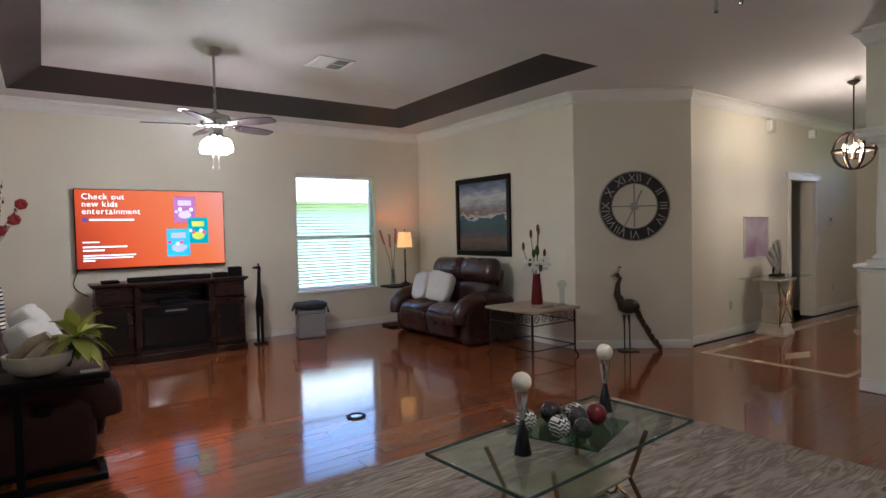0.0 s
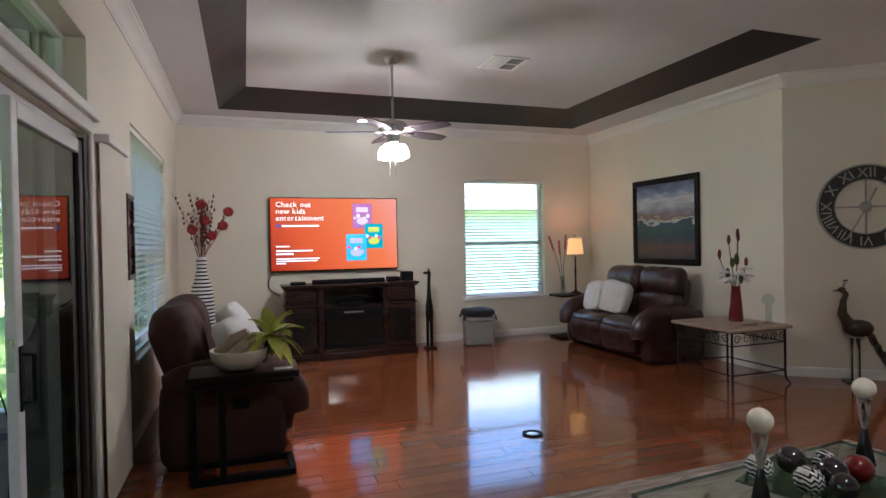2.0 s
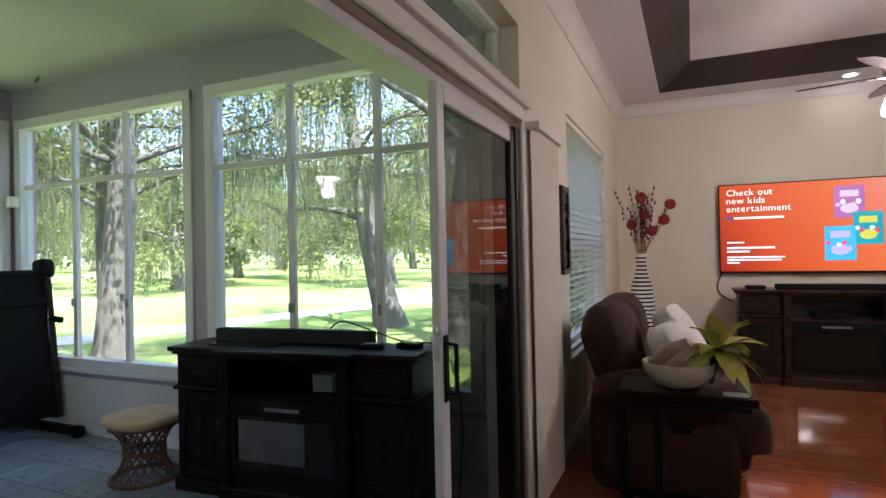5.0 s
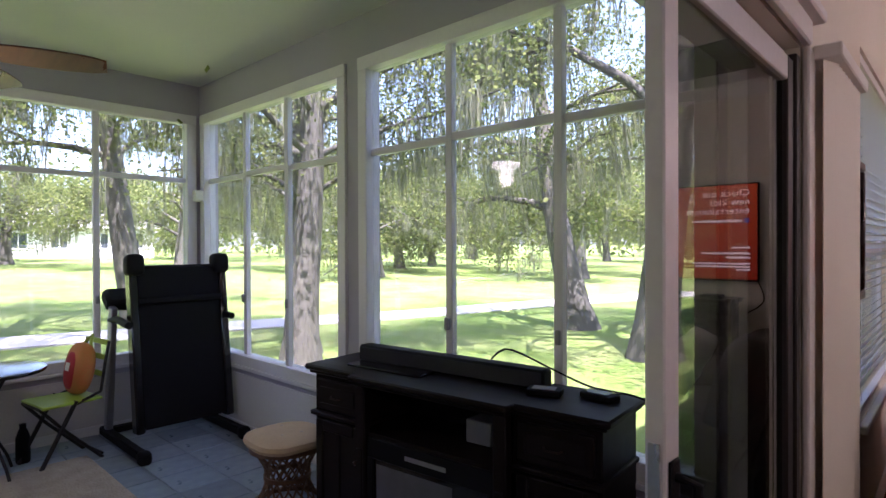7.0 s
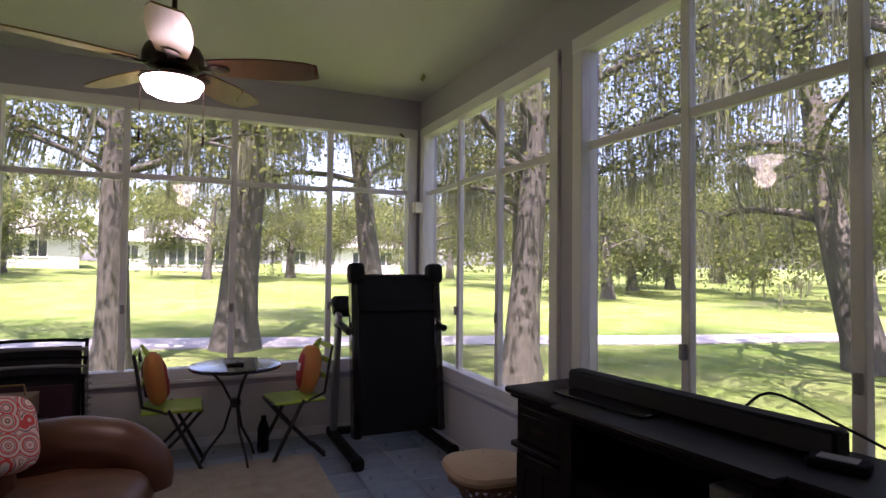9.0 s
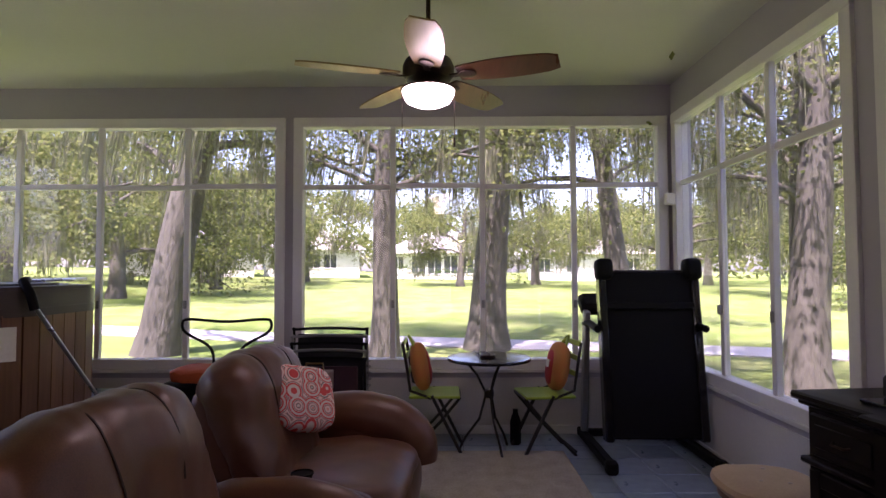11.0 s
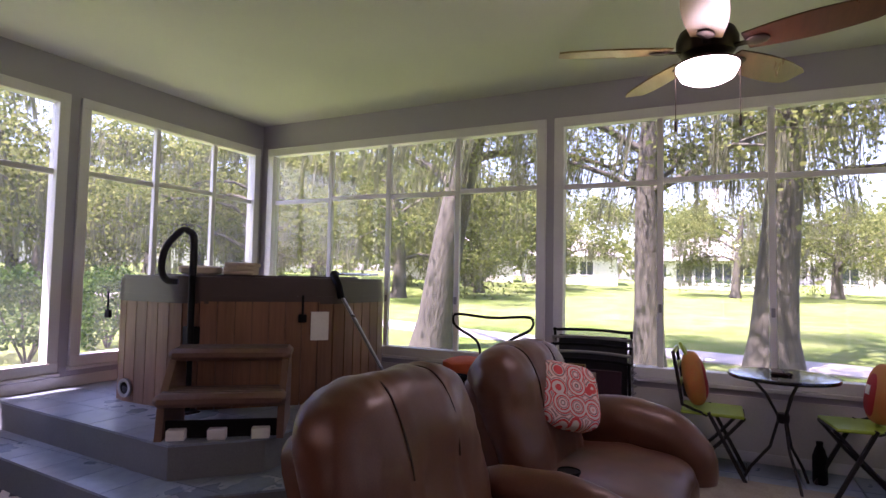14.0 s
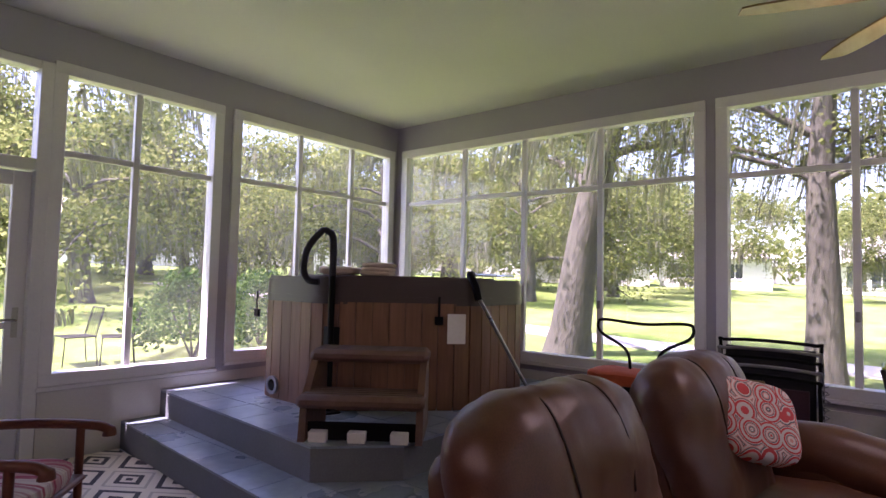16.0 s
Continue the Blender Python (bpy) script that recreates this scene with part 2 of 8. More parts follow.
def creased(mat, scale, strength):
    """Adds soft creases to a leather under its fine grain."""
    N, L = mat.node_tree.nodes, mat.node_tree.links
    P = N["Principled BSDF"]
    old = P.inputs["Normal"].links[0].from_socket
    tc, n, b = N.new("ShaderNodeTexCoord"), N.new("ShaderNodeTexNoise"), N.new("ShaderNodeBump")
    n.noise_type = "RIDGED_MULTIFRACTAL"
    n.inputs["Scale"].default_value, n.inputs["Detail"].default_value, n.inputs["Distortion"].default_value = scale, 5, 1.2
    b.inputs["Strength"].default_value, b.inputs["Distance"].default_value = strength, 0.006
    L.new(tc.outputs["Object"], n.inputs["Vector"])
    L.new(n.outputs["Fac"], b.inputs["Height"])
    L.new(old, b.inputs["Normal"])
    L.new(b.outputs[0], P.inputs["Normal"])


creased(LEATHER, 5.0, 0.22)
creased(DARKLEATHER, 5.0, 0.18)
SEAM = surf("dark_seam_thread", (0.03, 0.014, 0.01), None, 0.7)
ESPRESSO = surf("espresso_wood", (0.006, 0.004, 0.0035), (0.011, 0.007, 0.006), 0.45, spec=0.14, grain=22, patch=3, bump=0.08, stretch=(0.2, 3, 3))
CHERRY = surf("dark_cherry_wood", (0.015, 0.006, 0.005), (0.026, 0.010, 0.007), 0.28, grain=22, patch=3, bump=0.06, stretch=(0.2, 3, 3))
BLACKPL = surf("black_plastic", (0.004, 0.004, 0.0045), (0.007, 0.007, 0.0075), 0.6, spec=0.12, grain=200, bump=0.1)
BLACKGL = surf("black_gloss", (0.006, 0.006, 0.007), (0.009, 0.009, 0.01), 0.1, grain=20, bump=0.0)
IRON = surf("dark_wrought_iron", (0.018, 0.016, 0.016), (0.035, 0.03, 0.028), 0.5, metal=0.6, grain=120, bump=0.25)
STEEL = surf("brushed_steel", (0.55, 0.54, 0.52), (0.45, 0.44, 0.42), 0.28, metal=1.0, grain=60, bump=0.03)
GREYMET = surf("grey_tube_metal", (0.33, 0.33, 0.34), (0.26, 0.26, 0.27), 0.4, metal=0.7, grain=60, bump=0.03)
BRASS = surf("aged_brass", (0.30, 0.19, 0.08), (0.2, 0.12, 0.05), 0.35, metal=1.0, grain=60, bump=0.1)
BRONZE = surf("oil_rubbed_bronze", (0.030, 0.020, 0.016), (0.05, 0.03, 0.022), 0.4, metal=0.7, grain=60, bump=0.05)
WALNUT = surf("red_walnut_blade", (0.11, 0.035, 0.018), (0.065, 0.02, 0.012), 0.3, grain=16, patch=4, bump=0.05, stretch=(0.3, 4, 4))
MAPLE = surf("pale_maple_blade", (0.30, 0.20, 0.07), (0.24, 0.155, 0.05), 0.35, grain=16, patch=4, bump=0.04, stretch=(0.3, 4, 4))
GREYBLADE = surf("dark_grey_blade", (0.05, 0.035, 0.04), (0.03, 0.022, 0.027), 0.35, grain=16, patch=4, bump=0.04)
FLEECE = surf("white_fleece", (0.80, 0.78, 0.75), (0.66, 0.63, 0.60), 0.95, grain=90, patch=9, bump=1.0, depth=0.01, sheen=0.4)
STONE = surf("beige_stone_top", (0.40, 0.31, 0.22), (0.28, 0.21, 0.15), 0.4, grain=30, patch=6, bump=0.08)
PLASTER = surf("pale_plaster", (0.62, 0.57, 0.48), (0.5, 0.45, 0.37), 0.7, grain=60, patch=5, bump=0.2)
GREYVINYL = surf("grey_vinyl", (0.26, 0.25, 0.25), (0.22, 0.21, 0.21), 0.5, grain=150, patch=4, bump=0.2)
BLACKCLOTH = surf("black_cloth", (0.012, 0.012, 0.015), (0.02, 0.02, 0.024), 0.85, grain=160, bump=0.4)
SHAG = surf("tan_shag", (0.40, 0.34, 0.27), (0.28, 0.23, 0.18), 0.95, grain=70, patch=9, bump=1.0, depth=0.012)
WICKER = surf("brown_rattan", (0.16, 0.08, 0.035), (0.09, 0.042, 0.02), 0.5, grain=70, bump=0.2)
TANCUSH = surf("tan_suede_cushion", (0.46, 0.33, 0.20), (0.38, 0.27, 0.16), 0.85, grain=90, patch=7, bump=0.3)
LIME = surf("lime_green_paint", (0.30, 0.42, 0.03), (0.24, 0.35, 0.025), 0.45, grain=40, bump=0.05)
MELON = surf("orange_red_fabric", (0.50, 0.13, 0.03), (0.42, 0.20, 0.04), 0.8, grain=100, patch=12, bump=0.3)
MELONRED = surf("red_fabric", (0.40, 0.02, 0.02), (0.3, 0.015, 0.02), 0.8, grain=100, bump=0.3)
CEDAR = surf("cedar_spa_panel", (0.22, 0.105, 0.052), (0.14, 0.062, 0.032), 0.5, grain=14, patch=2, bump=0.12, stretch=(4, 4, 0.25), piece=0.14)
CEDARDARK = surf("brown_step_polymer", (0.15, 0.078, 0.048), (0.11, 0.055, 0.035), 0.6, grain=30, patch=4, bump=0.2, stretch=(0.3, 3, 3))
VINYL = surf("brown_spa_cover_vinyl", (0.035, 0.022, 0.019), (0.052, 0.033, 0.028), 0.42, grain=140, patch=4, bump=0.3)
TOWEL = surf("folded_towel_cotton", (0.55, 0.44, 0.34), (0.46, 0.36, 0.28), 0.95, grain=140, bump=0.8, depth=0.004)
PAPER = surf("white_paper", (0.78, 0.77, 0.74), (0.7, 0.69, 0.66), 0.7, grain=50, bump=0.02)
INK = surf("grey_print", (0.16, 0.16, 0.16), None, 0.7)
CERAM = surf("cream_ceramic", (0.55, 0.50, 0.40), (0.46, 0.41, 0.32), 0.35, grain=20, patch=5, bump=0.05)
LEAFLIME = surf("yellow_green_leaf", (0.58, 0.58, 0.12), (0.40, 0.46, 0.07), 0.5, grain=25, patch=8, bump=0.1)
DRIED = surf("dried_red_stem", (0.16, 0.022, 0.015), (0.10, 0.03, 0.02), 0.8, grain=60)
REDPETAL = surf("red_petal", (0.30, 0.015, 0.012), (0.2, 0.01, 0.01), 0.7, grain=60)
REDGLASS = surf("dark_red_glass", (0.16, 0.008, 0.010), (0.10, 0.005, 0.008), 0.08, grain=20, bump=0.0, coat=0.5)
PETAL = surf("white_petal", (0.80, 0.78, 0.76), (0.7, 0.66, 0.66), 0.6, grain=60)
PINK = surf("pink_petal", (0.55, 0.16, 0.20), (0.45, 0.1, 0.14), 0.6, grain=60)
STEMG = surf("green_stem", (0.07, 0.12, 0.03), (0.05, 0.08, 0.02), 0.6, grain=60)
CRYSTAL = pane_mat("clear_crystal", (0.86, 0.90, 0.90), 0.02)
TABLEGLASS = pane_mat("green_table_glass", (0.88, 0.94, 0.91), 0.0)
DISHGLASS = pane_mat("green_dish_glass", (0.50, 0.62, 0.52), 0.02)
CANDLE = surf("ivory_wax", (0.74, 0.68, 0.54), (0.68, 0.61, 0.47), 0.5, grain=30, bump=0.03)
SILVER = surf("polished_silver", (0.75, 0.74, 0.72), (0.6, 0.59, 0.57), 0.12, metal=1.0, grain=30, bump=0.0)
BARKM = surf("oak_bark", (0.115, 0.106, 0.082), (0.055, 0.050, 0.040), 0.9, grain=9, patch=1.5, bump=0.9, depth=0.03, stretch=(2, 2, 0.6))
LEAF = leafy("oak_leaf", (0.085, 0.12, 0.038), (0.26, 0.28, 0.095), 0.55)
MOSS = leafy("hanging_moss", (0.13, 0.14, 0.09), (0.25, 0.25, 0.16), 0.4)
BUSHLEAF = leafy("shrub_leaf", (0.025, 0.06, 0.016), (0.09, 0.15, 0.035), 0.35)
CONCRETE = surf("pale_concrete", (0.50, 0.48, 0.45), (0.42, 0.40, 0.37), 0.85, grain=8, patch=0.7, bump=0.2)
HOUSEWALL = surf("pale_stucco", (0.78, 0.76, 0.72), (0.70, 0.68, 0.64), 0.8, grain=14, patch=1, bump=0.2)
ROOFM = surf("weathered_shingle", (0.36, 0.34, 0.32), (0.27, 0.255, 0.24), 0.85, grain=8, patch=1, bump=0.4)
DARKPANE = surf("dark_far_window", (0.05, 0.06, 0.07), (0.08, 0.09, 0.10), 0.12, grain=2, bump=0.0)
LAMPGLASS = glow("lit_frosted_glass", (1.0, 0.86, 0.66), 9.0)
LAMPGLASS2 = glow("lit_opal_glass", (1.0, 0.90, 0.76), 3.6)
BULB = glow("lit_bulb", (1.0, 0.72, 0.36), 25.0)

# ---- structure ----
FL = -0.125      # porch floor
CZ, TZ = 3.05, 3.226   # living room ceiling and the tray above it
LZ = 2.95        # porch ceiling


def wall(name, axis, at, thick, a0, a1, z0, z1, mat, holes=()):
    """A wall along x or y, its room face at `at`, with openings (a0, a1, z0, z1)."""
    g = G()
    az = sorted({a0, a1, *[h[0] for h in holes], *[h[1] for h in holes]})
    zz = sorted({z0, z1, *[h[2] for h in holes], *[h[3] for h in holes]})
    for i in range(len(az) - 1):
        run = None
        for j in range(len(zz) - 1):
            ca, cz = (az[i] + az[i + 1]) / 2, (zz[j] + zz[j + 1]) / 2
            solid = not any(h[0] < ca < h[1] and h[2] < cz < h[3] for h in holes)
            if solid:
                run = [run[0] if run else zz[j], zz[j + 1]]
            if run and (not solid or j == len(zz) - 2):
                lo, hi = min(at, at + thick), max(at, at + thick)
                if axis == "x":
                    g.box(az[i], lo, run[0], az[i + 1], hi, run[1])
                else:
                    g.box(lo, az[i], run[0], hi, az[i + 1], run[1])
                run = None
    return single(name, g, mat, "", "", kind="structure", smooth=0)


# living room
wall("wall_north", "x", 8.0, 0.2, -1.06, 5.28, -0.3, CZ, WALL, [(2.95, 4.26, 0.60, 2.34)])
wall("wall_west", "y", -0.86, -0.2, -4.0, 8.2, -0.3, 3.35, WALL, [(-0.30, 3.78, -0.02, 2.03), (-0.30, 3.83, 2.17, 2.55), (5.03, 6.90, 0.61, 2.35)])
wall("wall_east", "y", 5.09, 0.2, 4.61, 8.0, -0.02, CZ, WALL)
C1, C2 = (5.09, 4.60), (6.15, 3.75)
ang = math.atan2(C2[1] - C1[1], C2[0] - C1[0])
wc = single("wall_clock", G().box(0, 0, -0.02, 1.359, 0.2, CZ), WALL, "", "", Matrix.Translation((*C1, 0)) @ Matrix.Rotation(ang, 4, "Z"), kind="structure", smooth=0)
wall("wall_hall", "x", 3.85, 0.2, 6.04, 11.8, -0.02, CZ, WALL, [(8.89, 9.70, -0.01, 2.08)])
wall("wall_hall_end", "y", 11.4, 0.2, -4.0, 3.85, -0.02, CZ, WALL, [(2.25, 3.20, -0.01, 2.1), (2.25, 3.2, 2.2, 2.6)])
wall("wall_south", "x", -4.0, -0.2, -1.06, 11.6, -0.3, CZ, WALL)
single("wall_side_room", G().box(8.2, 5.4, -0.02, 10.2, 5.6, CZ).box(8.0, 4.052, -0.02, 8.2, 5.6, CZ).box(10.2, 4.052, -0.02, 10.4, 5.6, CZ), WALL, "", "", kind="structure", smooth=0)

# ceiling with its raised tray
TL, TU = (-0.34, 3.73, 4.48, 7.52), (-0.03, 4.06, 4.13, 7.10)
g = G()
for x0, y0, x1, y1 in ((-0.86, -4.0, TL[0], 8.0), (TL[2], -4.0, 11.4, 8.0), (TL[0], -4.0, TL[2], TL[1]), (TL[0], TL[3], TL[2], 8.0)):
    g.box(x0, y0, CZ, x1, y1, CZ + 0.02)
single("ceiling", g, CEIL, "", "", kind="structure", smooth=0)
single("ceiling_tray", G().box(TU[0] - 0.02, TU[1] - 0.02, TZ, TU[2] + 0.02, TU[3] + 0.02, TZ + 0.03), CEIL, "", "", kind="structure", smooth=0)
for k, nm in enumerate(("north", "south", "west", "east")):
    a, b = TL, TU
    q = {"north": [(a[0], a[3], CZ), (a[2], a[3], CZ), (b[2], b[3], TZ), (b[0], b[3], TZ)],
         "south": [(a[0], a[1], CZ), (a[2], a[1], CZ), (b[2], b[1], TZ), (b[0], b[1], TZ)],
         "west": [(a[0], a[1], CZ), (a[0], a[3], CZ), (b[0], b[3], TZ), (b[0], b[1], TZ)],
         "east": [(a[2], a[1], CZ), (a[2], a[3], CZ), (b[2], b[3], TZ), (b[2], b[1], TZ)]}[nm]
    up = [(x, y, z + 0.03) for x, y, z in q]
    single("trim_tray_" + nm, G().raw(q + up, [(0, 1, 2, 3), (4, 5, 6, 7), (0, 1, 5, 4), (1, 2, 6, 5), (2, 3, 7, 6), (3, 0, 4, 7)]), BAND, "", "", kind="structure", smooth=0)
# unseen slab and rim, added above the ceiling to keep the sun out
single("roof_sun_block", G().box(-1.3, -4.4, 3.4, 11.8, 8.4, 3.5), ROOFM, "", "", kind="structure", smooth=0)
single("roof_edge_sun_block", G().box(-1.06, -4.2, CZ + 0.05, -0.86, -4.0, 3.4).box(-0.86, 8.0, CZ, 11.6, 8.2, 3.4).box(-0.86, -4.2, CZ, 11.6, -4.0, 3.4).box(11.4, -4.0, CZ, 11.6, 8.0, 3.4), WALL, "", "", kind="structure", smooth=0)


def crown(name, p, q, side):
    """Stepped crown moulding from p to q; side is the way into the room."""
    p, q, s = Vector(p), Vector(q), Vector(side)
    prof = [(0.0, -0.13), (0.012, -0.13), (0.014, -0.112), (0.028, -0.10), (0.034, -0.085), (0.05, -0.06), (0.078, -0.036), (0.092, -0.03), (0.095, -0.014), (0.11, -0.012), (0.112, 0.0), (0.0, 0.0)]
    n = len(prof)
    v = [tuple(e + s * a + Vector((0, 0, CZ + b - 0.003))) for e in (p, q) for a, b in prof]
    f = [(i, (i + 1) % n, n + (i + 1) % n, n + i) for i in range(n)] + [tuple(range(n)), tuple(range(n, 2 * n))]
    return single(name, G().raw(v, f), TRIM, "", "", kind="structure", smooth=30)


def skirting(name, p, q, side, h=0.10):
    p, q, s = Vector(p), Vector(q), Vector(side)
    prof = [(0, 0.001), (0.014, 0.001), (0.014, h - 0.02), (0.008, h - 0.006), (0.004, h), (0, h)]
    n = len(prof)
    v = [tuple(e + s * a + Vector((0, 0, b))) for e in (p, q) for a, b in prof]
    f = [(i, (i + 1) % n, n + (i + 1) % n, n + i) for i in range(n)] + [tuple(range(n)), tuple(range(n, 2 * n))]
    return single(name, G().raw(v, f), TRIM, "", "", kind="structure", smooth=30)


nd = Vector((math.sin(ang), -math.cos(ang), 0))
for k, (p, q, s) in enumerate([((-0.86, 8.0, 0), (5.08, 8.0, 0), (0, -1, 0)), ((-0.86, -4, 0), (-0.86, 8.0, 0), (1, 0, 0)), ((5.09, 8.0, 0), (5.09, 4.56, 0), (-1, 0, 0)),
                               ((5.06, 4.624, 0), (6.15, 3.75, 0), nd), ((6.02, 3.85, 0), (11.4, 3.85, 0), (0, -1, 0))]):
    crown("trim_crown_%d" % (k + 1), p, q, s)
for k, (p, q, s) in enumerate([((-0.86, 8.0, 0), (5.08, 8.0, 0), (0, -1, 0)), ((-0.86, 4.40, 0), (-0.86, 8.0, 0), (1, 0, 0)), ((5.09, 8.0, 0), (5.09, 4.60, 0), (-1, 0, 0)),
                               ((5.09, 4.60, 0), (6.13, 3.766, 0), nd), ((6.05, 3.85, 0), (8.79, 3.85, 0), (0, -1, 0)), ((9.80, 3.85, 0), (11.4, 3.85, 0), (0, -1, 0))]):
    skirting("baseboard_%d" % (k + 1), p, q, s)

# half wall with a square column and a header over the hall passage
g = G().box(5.580, -3.9, 0, 5.820, 1.88, 1.05).box(5.620, -3.9, 2.22, 5.780, 1.86, CZ)
single("wall_half", g, WALL, "", "", kind="structure", smooth=0)
g = G().box(5.530, -3.9, 1.05, 5.870, 1.93, 1.085, 0.01).box(5.555, -3.9, 1.02, 5.845, 1.905, 1.05, 0.008)
g.box(5.570, -3.9, 2.14, 5.830, 1.91, 2.22, 0.012).box(5.550, -3.9, 2.19, 5.850, 1.93, 2.225, 0.006)
g.box(5.570, -3.9, 0.003, 5.830, 1.892, 0.11, 0.006)
single("trim_half_wall", g, TRIM, "", "", kind="structure")
col = thing("column", "white painted classical column on a half wall", "column", Matrix.Translation((5.700, 1.70, 1.085)))
part("shaft", G().lathe([(0.105, 0.08), (0.108, 0.35), (0.10, 0.7), (0.088, 0.97)], 28), TRIM, col)
part("base", G().box(-0.14, -0.14, 0, 0.14, 0.14, 0.04, 0.004).lathe([(0.13, 0.04), (0.135, 0.055), (0.115, 0.075), (0.106, 0.082)], 28), TRIM, col)
part("capital", G().lathe([(0.088, 0.965), (0.1, 0.985), (0.1, 0.995), (0.12, 1.015)], 28).box(-0.135, -0.135, 1.015, 0.135, 0.135, 1.053, 0.004), TRIM, col)
crown("trim_crown_6", (5.620, -3.9, 0), (5.620, 1.86, 0), (-1, 0, 0))
crown("trim_crown_7", (5.620, 1.86, 0), (5.780, 1.86, 0), (0, 1, 0))

# hall doorway casing, front door and its transom
g = G()
for x in (8.80, 9.70):
    g.box(x, 3.825, 0.002, x + 0.09, 3.849, 2.08, 0.006)
g.box(8.77, 3.82, 2.08, 9.82, 3.849, 2.18, 0.008).box(8.75, 3.805, 2.165, 9.84, 3.849, 2.2, 0.005)
single("trim_hall_doorway", g, TRIM, "", "", kind="structure")
d = thing("door_1", "dark stained panelled front door, closed", "door", kind="structure")
part("slab", G().box(11.44, 2.27, 0.0, 11.49, 3.18, 2.08, 0.004), ESPRESSO, d)
for y0 in (2.37, 2.77):
    for z0, z1 in ((0.2, 0.85), (1.0, 1.9)):
        part("panel", G().box(11.425, y0, z0, 11.445, y0 + 0.3, z1, 0.012), CHERRY, d)
part("door_handle", G().cyl((11.38, 3.1, 1.0), (11.44, 3.1, 1.0), 0.02).ball((11.37, 3.1, 1.0), 0.03), BRASS, d)
g = G()
for y in (2.16, 3.20):
    g.box(11.375, y, 0.002, 11.399, y + 0.09, 2.68, 0.006)
g.box(11.375, 2.25, 2.1, 11.399, 3.20, 2.2, 0.006).box(11.375, 2.25, 2.6, 11.399, 3.2, 2.68, 0.006)
single("trim_front_door", g, TRIM, "", "", kind="structure")
w = thing("window_5", "bright transom window over the front door", "window", kind="structure")
part("pane", G().box(11.48, 2.25, 2.2, 11.486, 3.20, 2.6), PANE, w)
part("window_frame", G().box(11.46, 2.7, 2.2, 11.5, 2.74, 2.6), TRIM, w)


# windows with blinds
def blind_window(name, label, cx, width, z0, z1, m, tilt):
    """Sash window with a slatted blind; local x runs along the wall, y into the wall."""
    w = thing(name, label, "window", m, kind="structure")
    h = width / 2
    mid = z0 + (z1 - z0) * 0.46
    g = G().box(-h, 0.09, z0, -h + 0.05, 0.15, z1, 0.004).box(h - 0.05, 0.09, z0, h, 0.15, z1, 0.004)
    g.box(-h + 0.05, 0.09, z1 - 0.05, h - 0.05, 0.15, z1, 0.004).box(-h + 0.05, 0.09, z0, h - 0.05, 0.15, z0 + 0.05, 0.004)
    part("window_frame", g, FRAME, w)
    part("meeting_rail", G().box(-h + 0.05, 0.085, mid - 0.025, h - 0.05, 0.14, mid + 0.025, 0.004), FRAME, w)
    for a, b in ((z0 + 0.05, mid - 0.025), (mid + 0.025, z1 - 0.05)):
        p = part("pane", G().box(-h + 0.05, 0.115, a, h - 0.05, 0.119, b), PANE, w)
        p.visible_shadow = False
    part("window_sill", G().box(-h - 0.05, -0.035, z0 - 0.035, h + 0.05, 0.09, z0 - 0.003, 0.006), TRIM, w)
    bl = part("blind_headrail", G().box(-h + 0.012, 0.01, z1 - 0.05, h - 0.012, 0.06, z1 - 0.004, 0.004), TRIM, w)
    n = int((z1 - z0 - 0.1) / 0.047)
    slat = mesh_of("slat", G().box(-h + 0.015, -0.023, -0.0012, h - 0.015, 0.023, 0.0012).turn(pose(0, 0, 0, tilt)), SLATM, 0)
    for i in range(n):
        s = new("slat", slat)
        s.parent, s.location = bl, (0, 0.036, z1 - 0.075 - i * 0.047)
    part("bottom_rail", G().box(-h + 0.012, 0.02, z0 + 0.006, h - 0.012, 0.055, z0 + 0.024, 0.003), TRIM, bl)
    for x in (-h * 0.6, h * 0.6):
        part("ladder_cord", G().box(x - 0.002, 0.034, z0 + 0.02, x + 0.002, 0.038, z1 - 0.05), TRIM, bl)
    part("wand", G().cyl((h - 0.10, 0.0, z1 - 0.06), (h - 0.10, 0.0, z1 - 0.85), 0.004, n=6), TRIM, bl)
    return w


blind_window("window_1", "white sash window with a horizontal slatted blind", 0, 1.31, 0.60, 2.34, Matrix.Translation((3.605, 8.0, 0)), 12)
blind_window("window_2", "white window with closed horizontal slatted blind", 0, 1.87, 0.61, 2.35, Matrix.Translation((-0.86, 5.965, 0)) @ Matrix.Rotation(math.pi / 2, 4, "Z"), -38)

# sliding glass door to the porch, and the transom over it
door = thing("door_2", "white framed sliding glass door, one leaf open", "door", kind="structure")
g = G().box(-1.04, -0.3, 1.985, -0.90, 3.78, 2.03, 0.004).box(-1.04, 3.735, 0.005, -0.90, 3.78, 1.985, 0.004).box(-1.04, -0.3, 0.005, -0.90, -0.26, 1.985, 0.004)
part("door_frame", g, FRAME, door)
part("track", G().box(-1.05, -0.26, -0.018, -0.885, 3.735, 0.004).box(-0.985, -0.26, 0.004, -0.98, 3.735, 0.018).box(-0.935, -0.26, 0.004, -0.93, 3.735, 0.018), GREYMET, door)


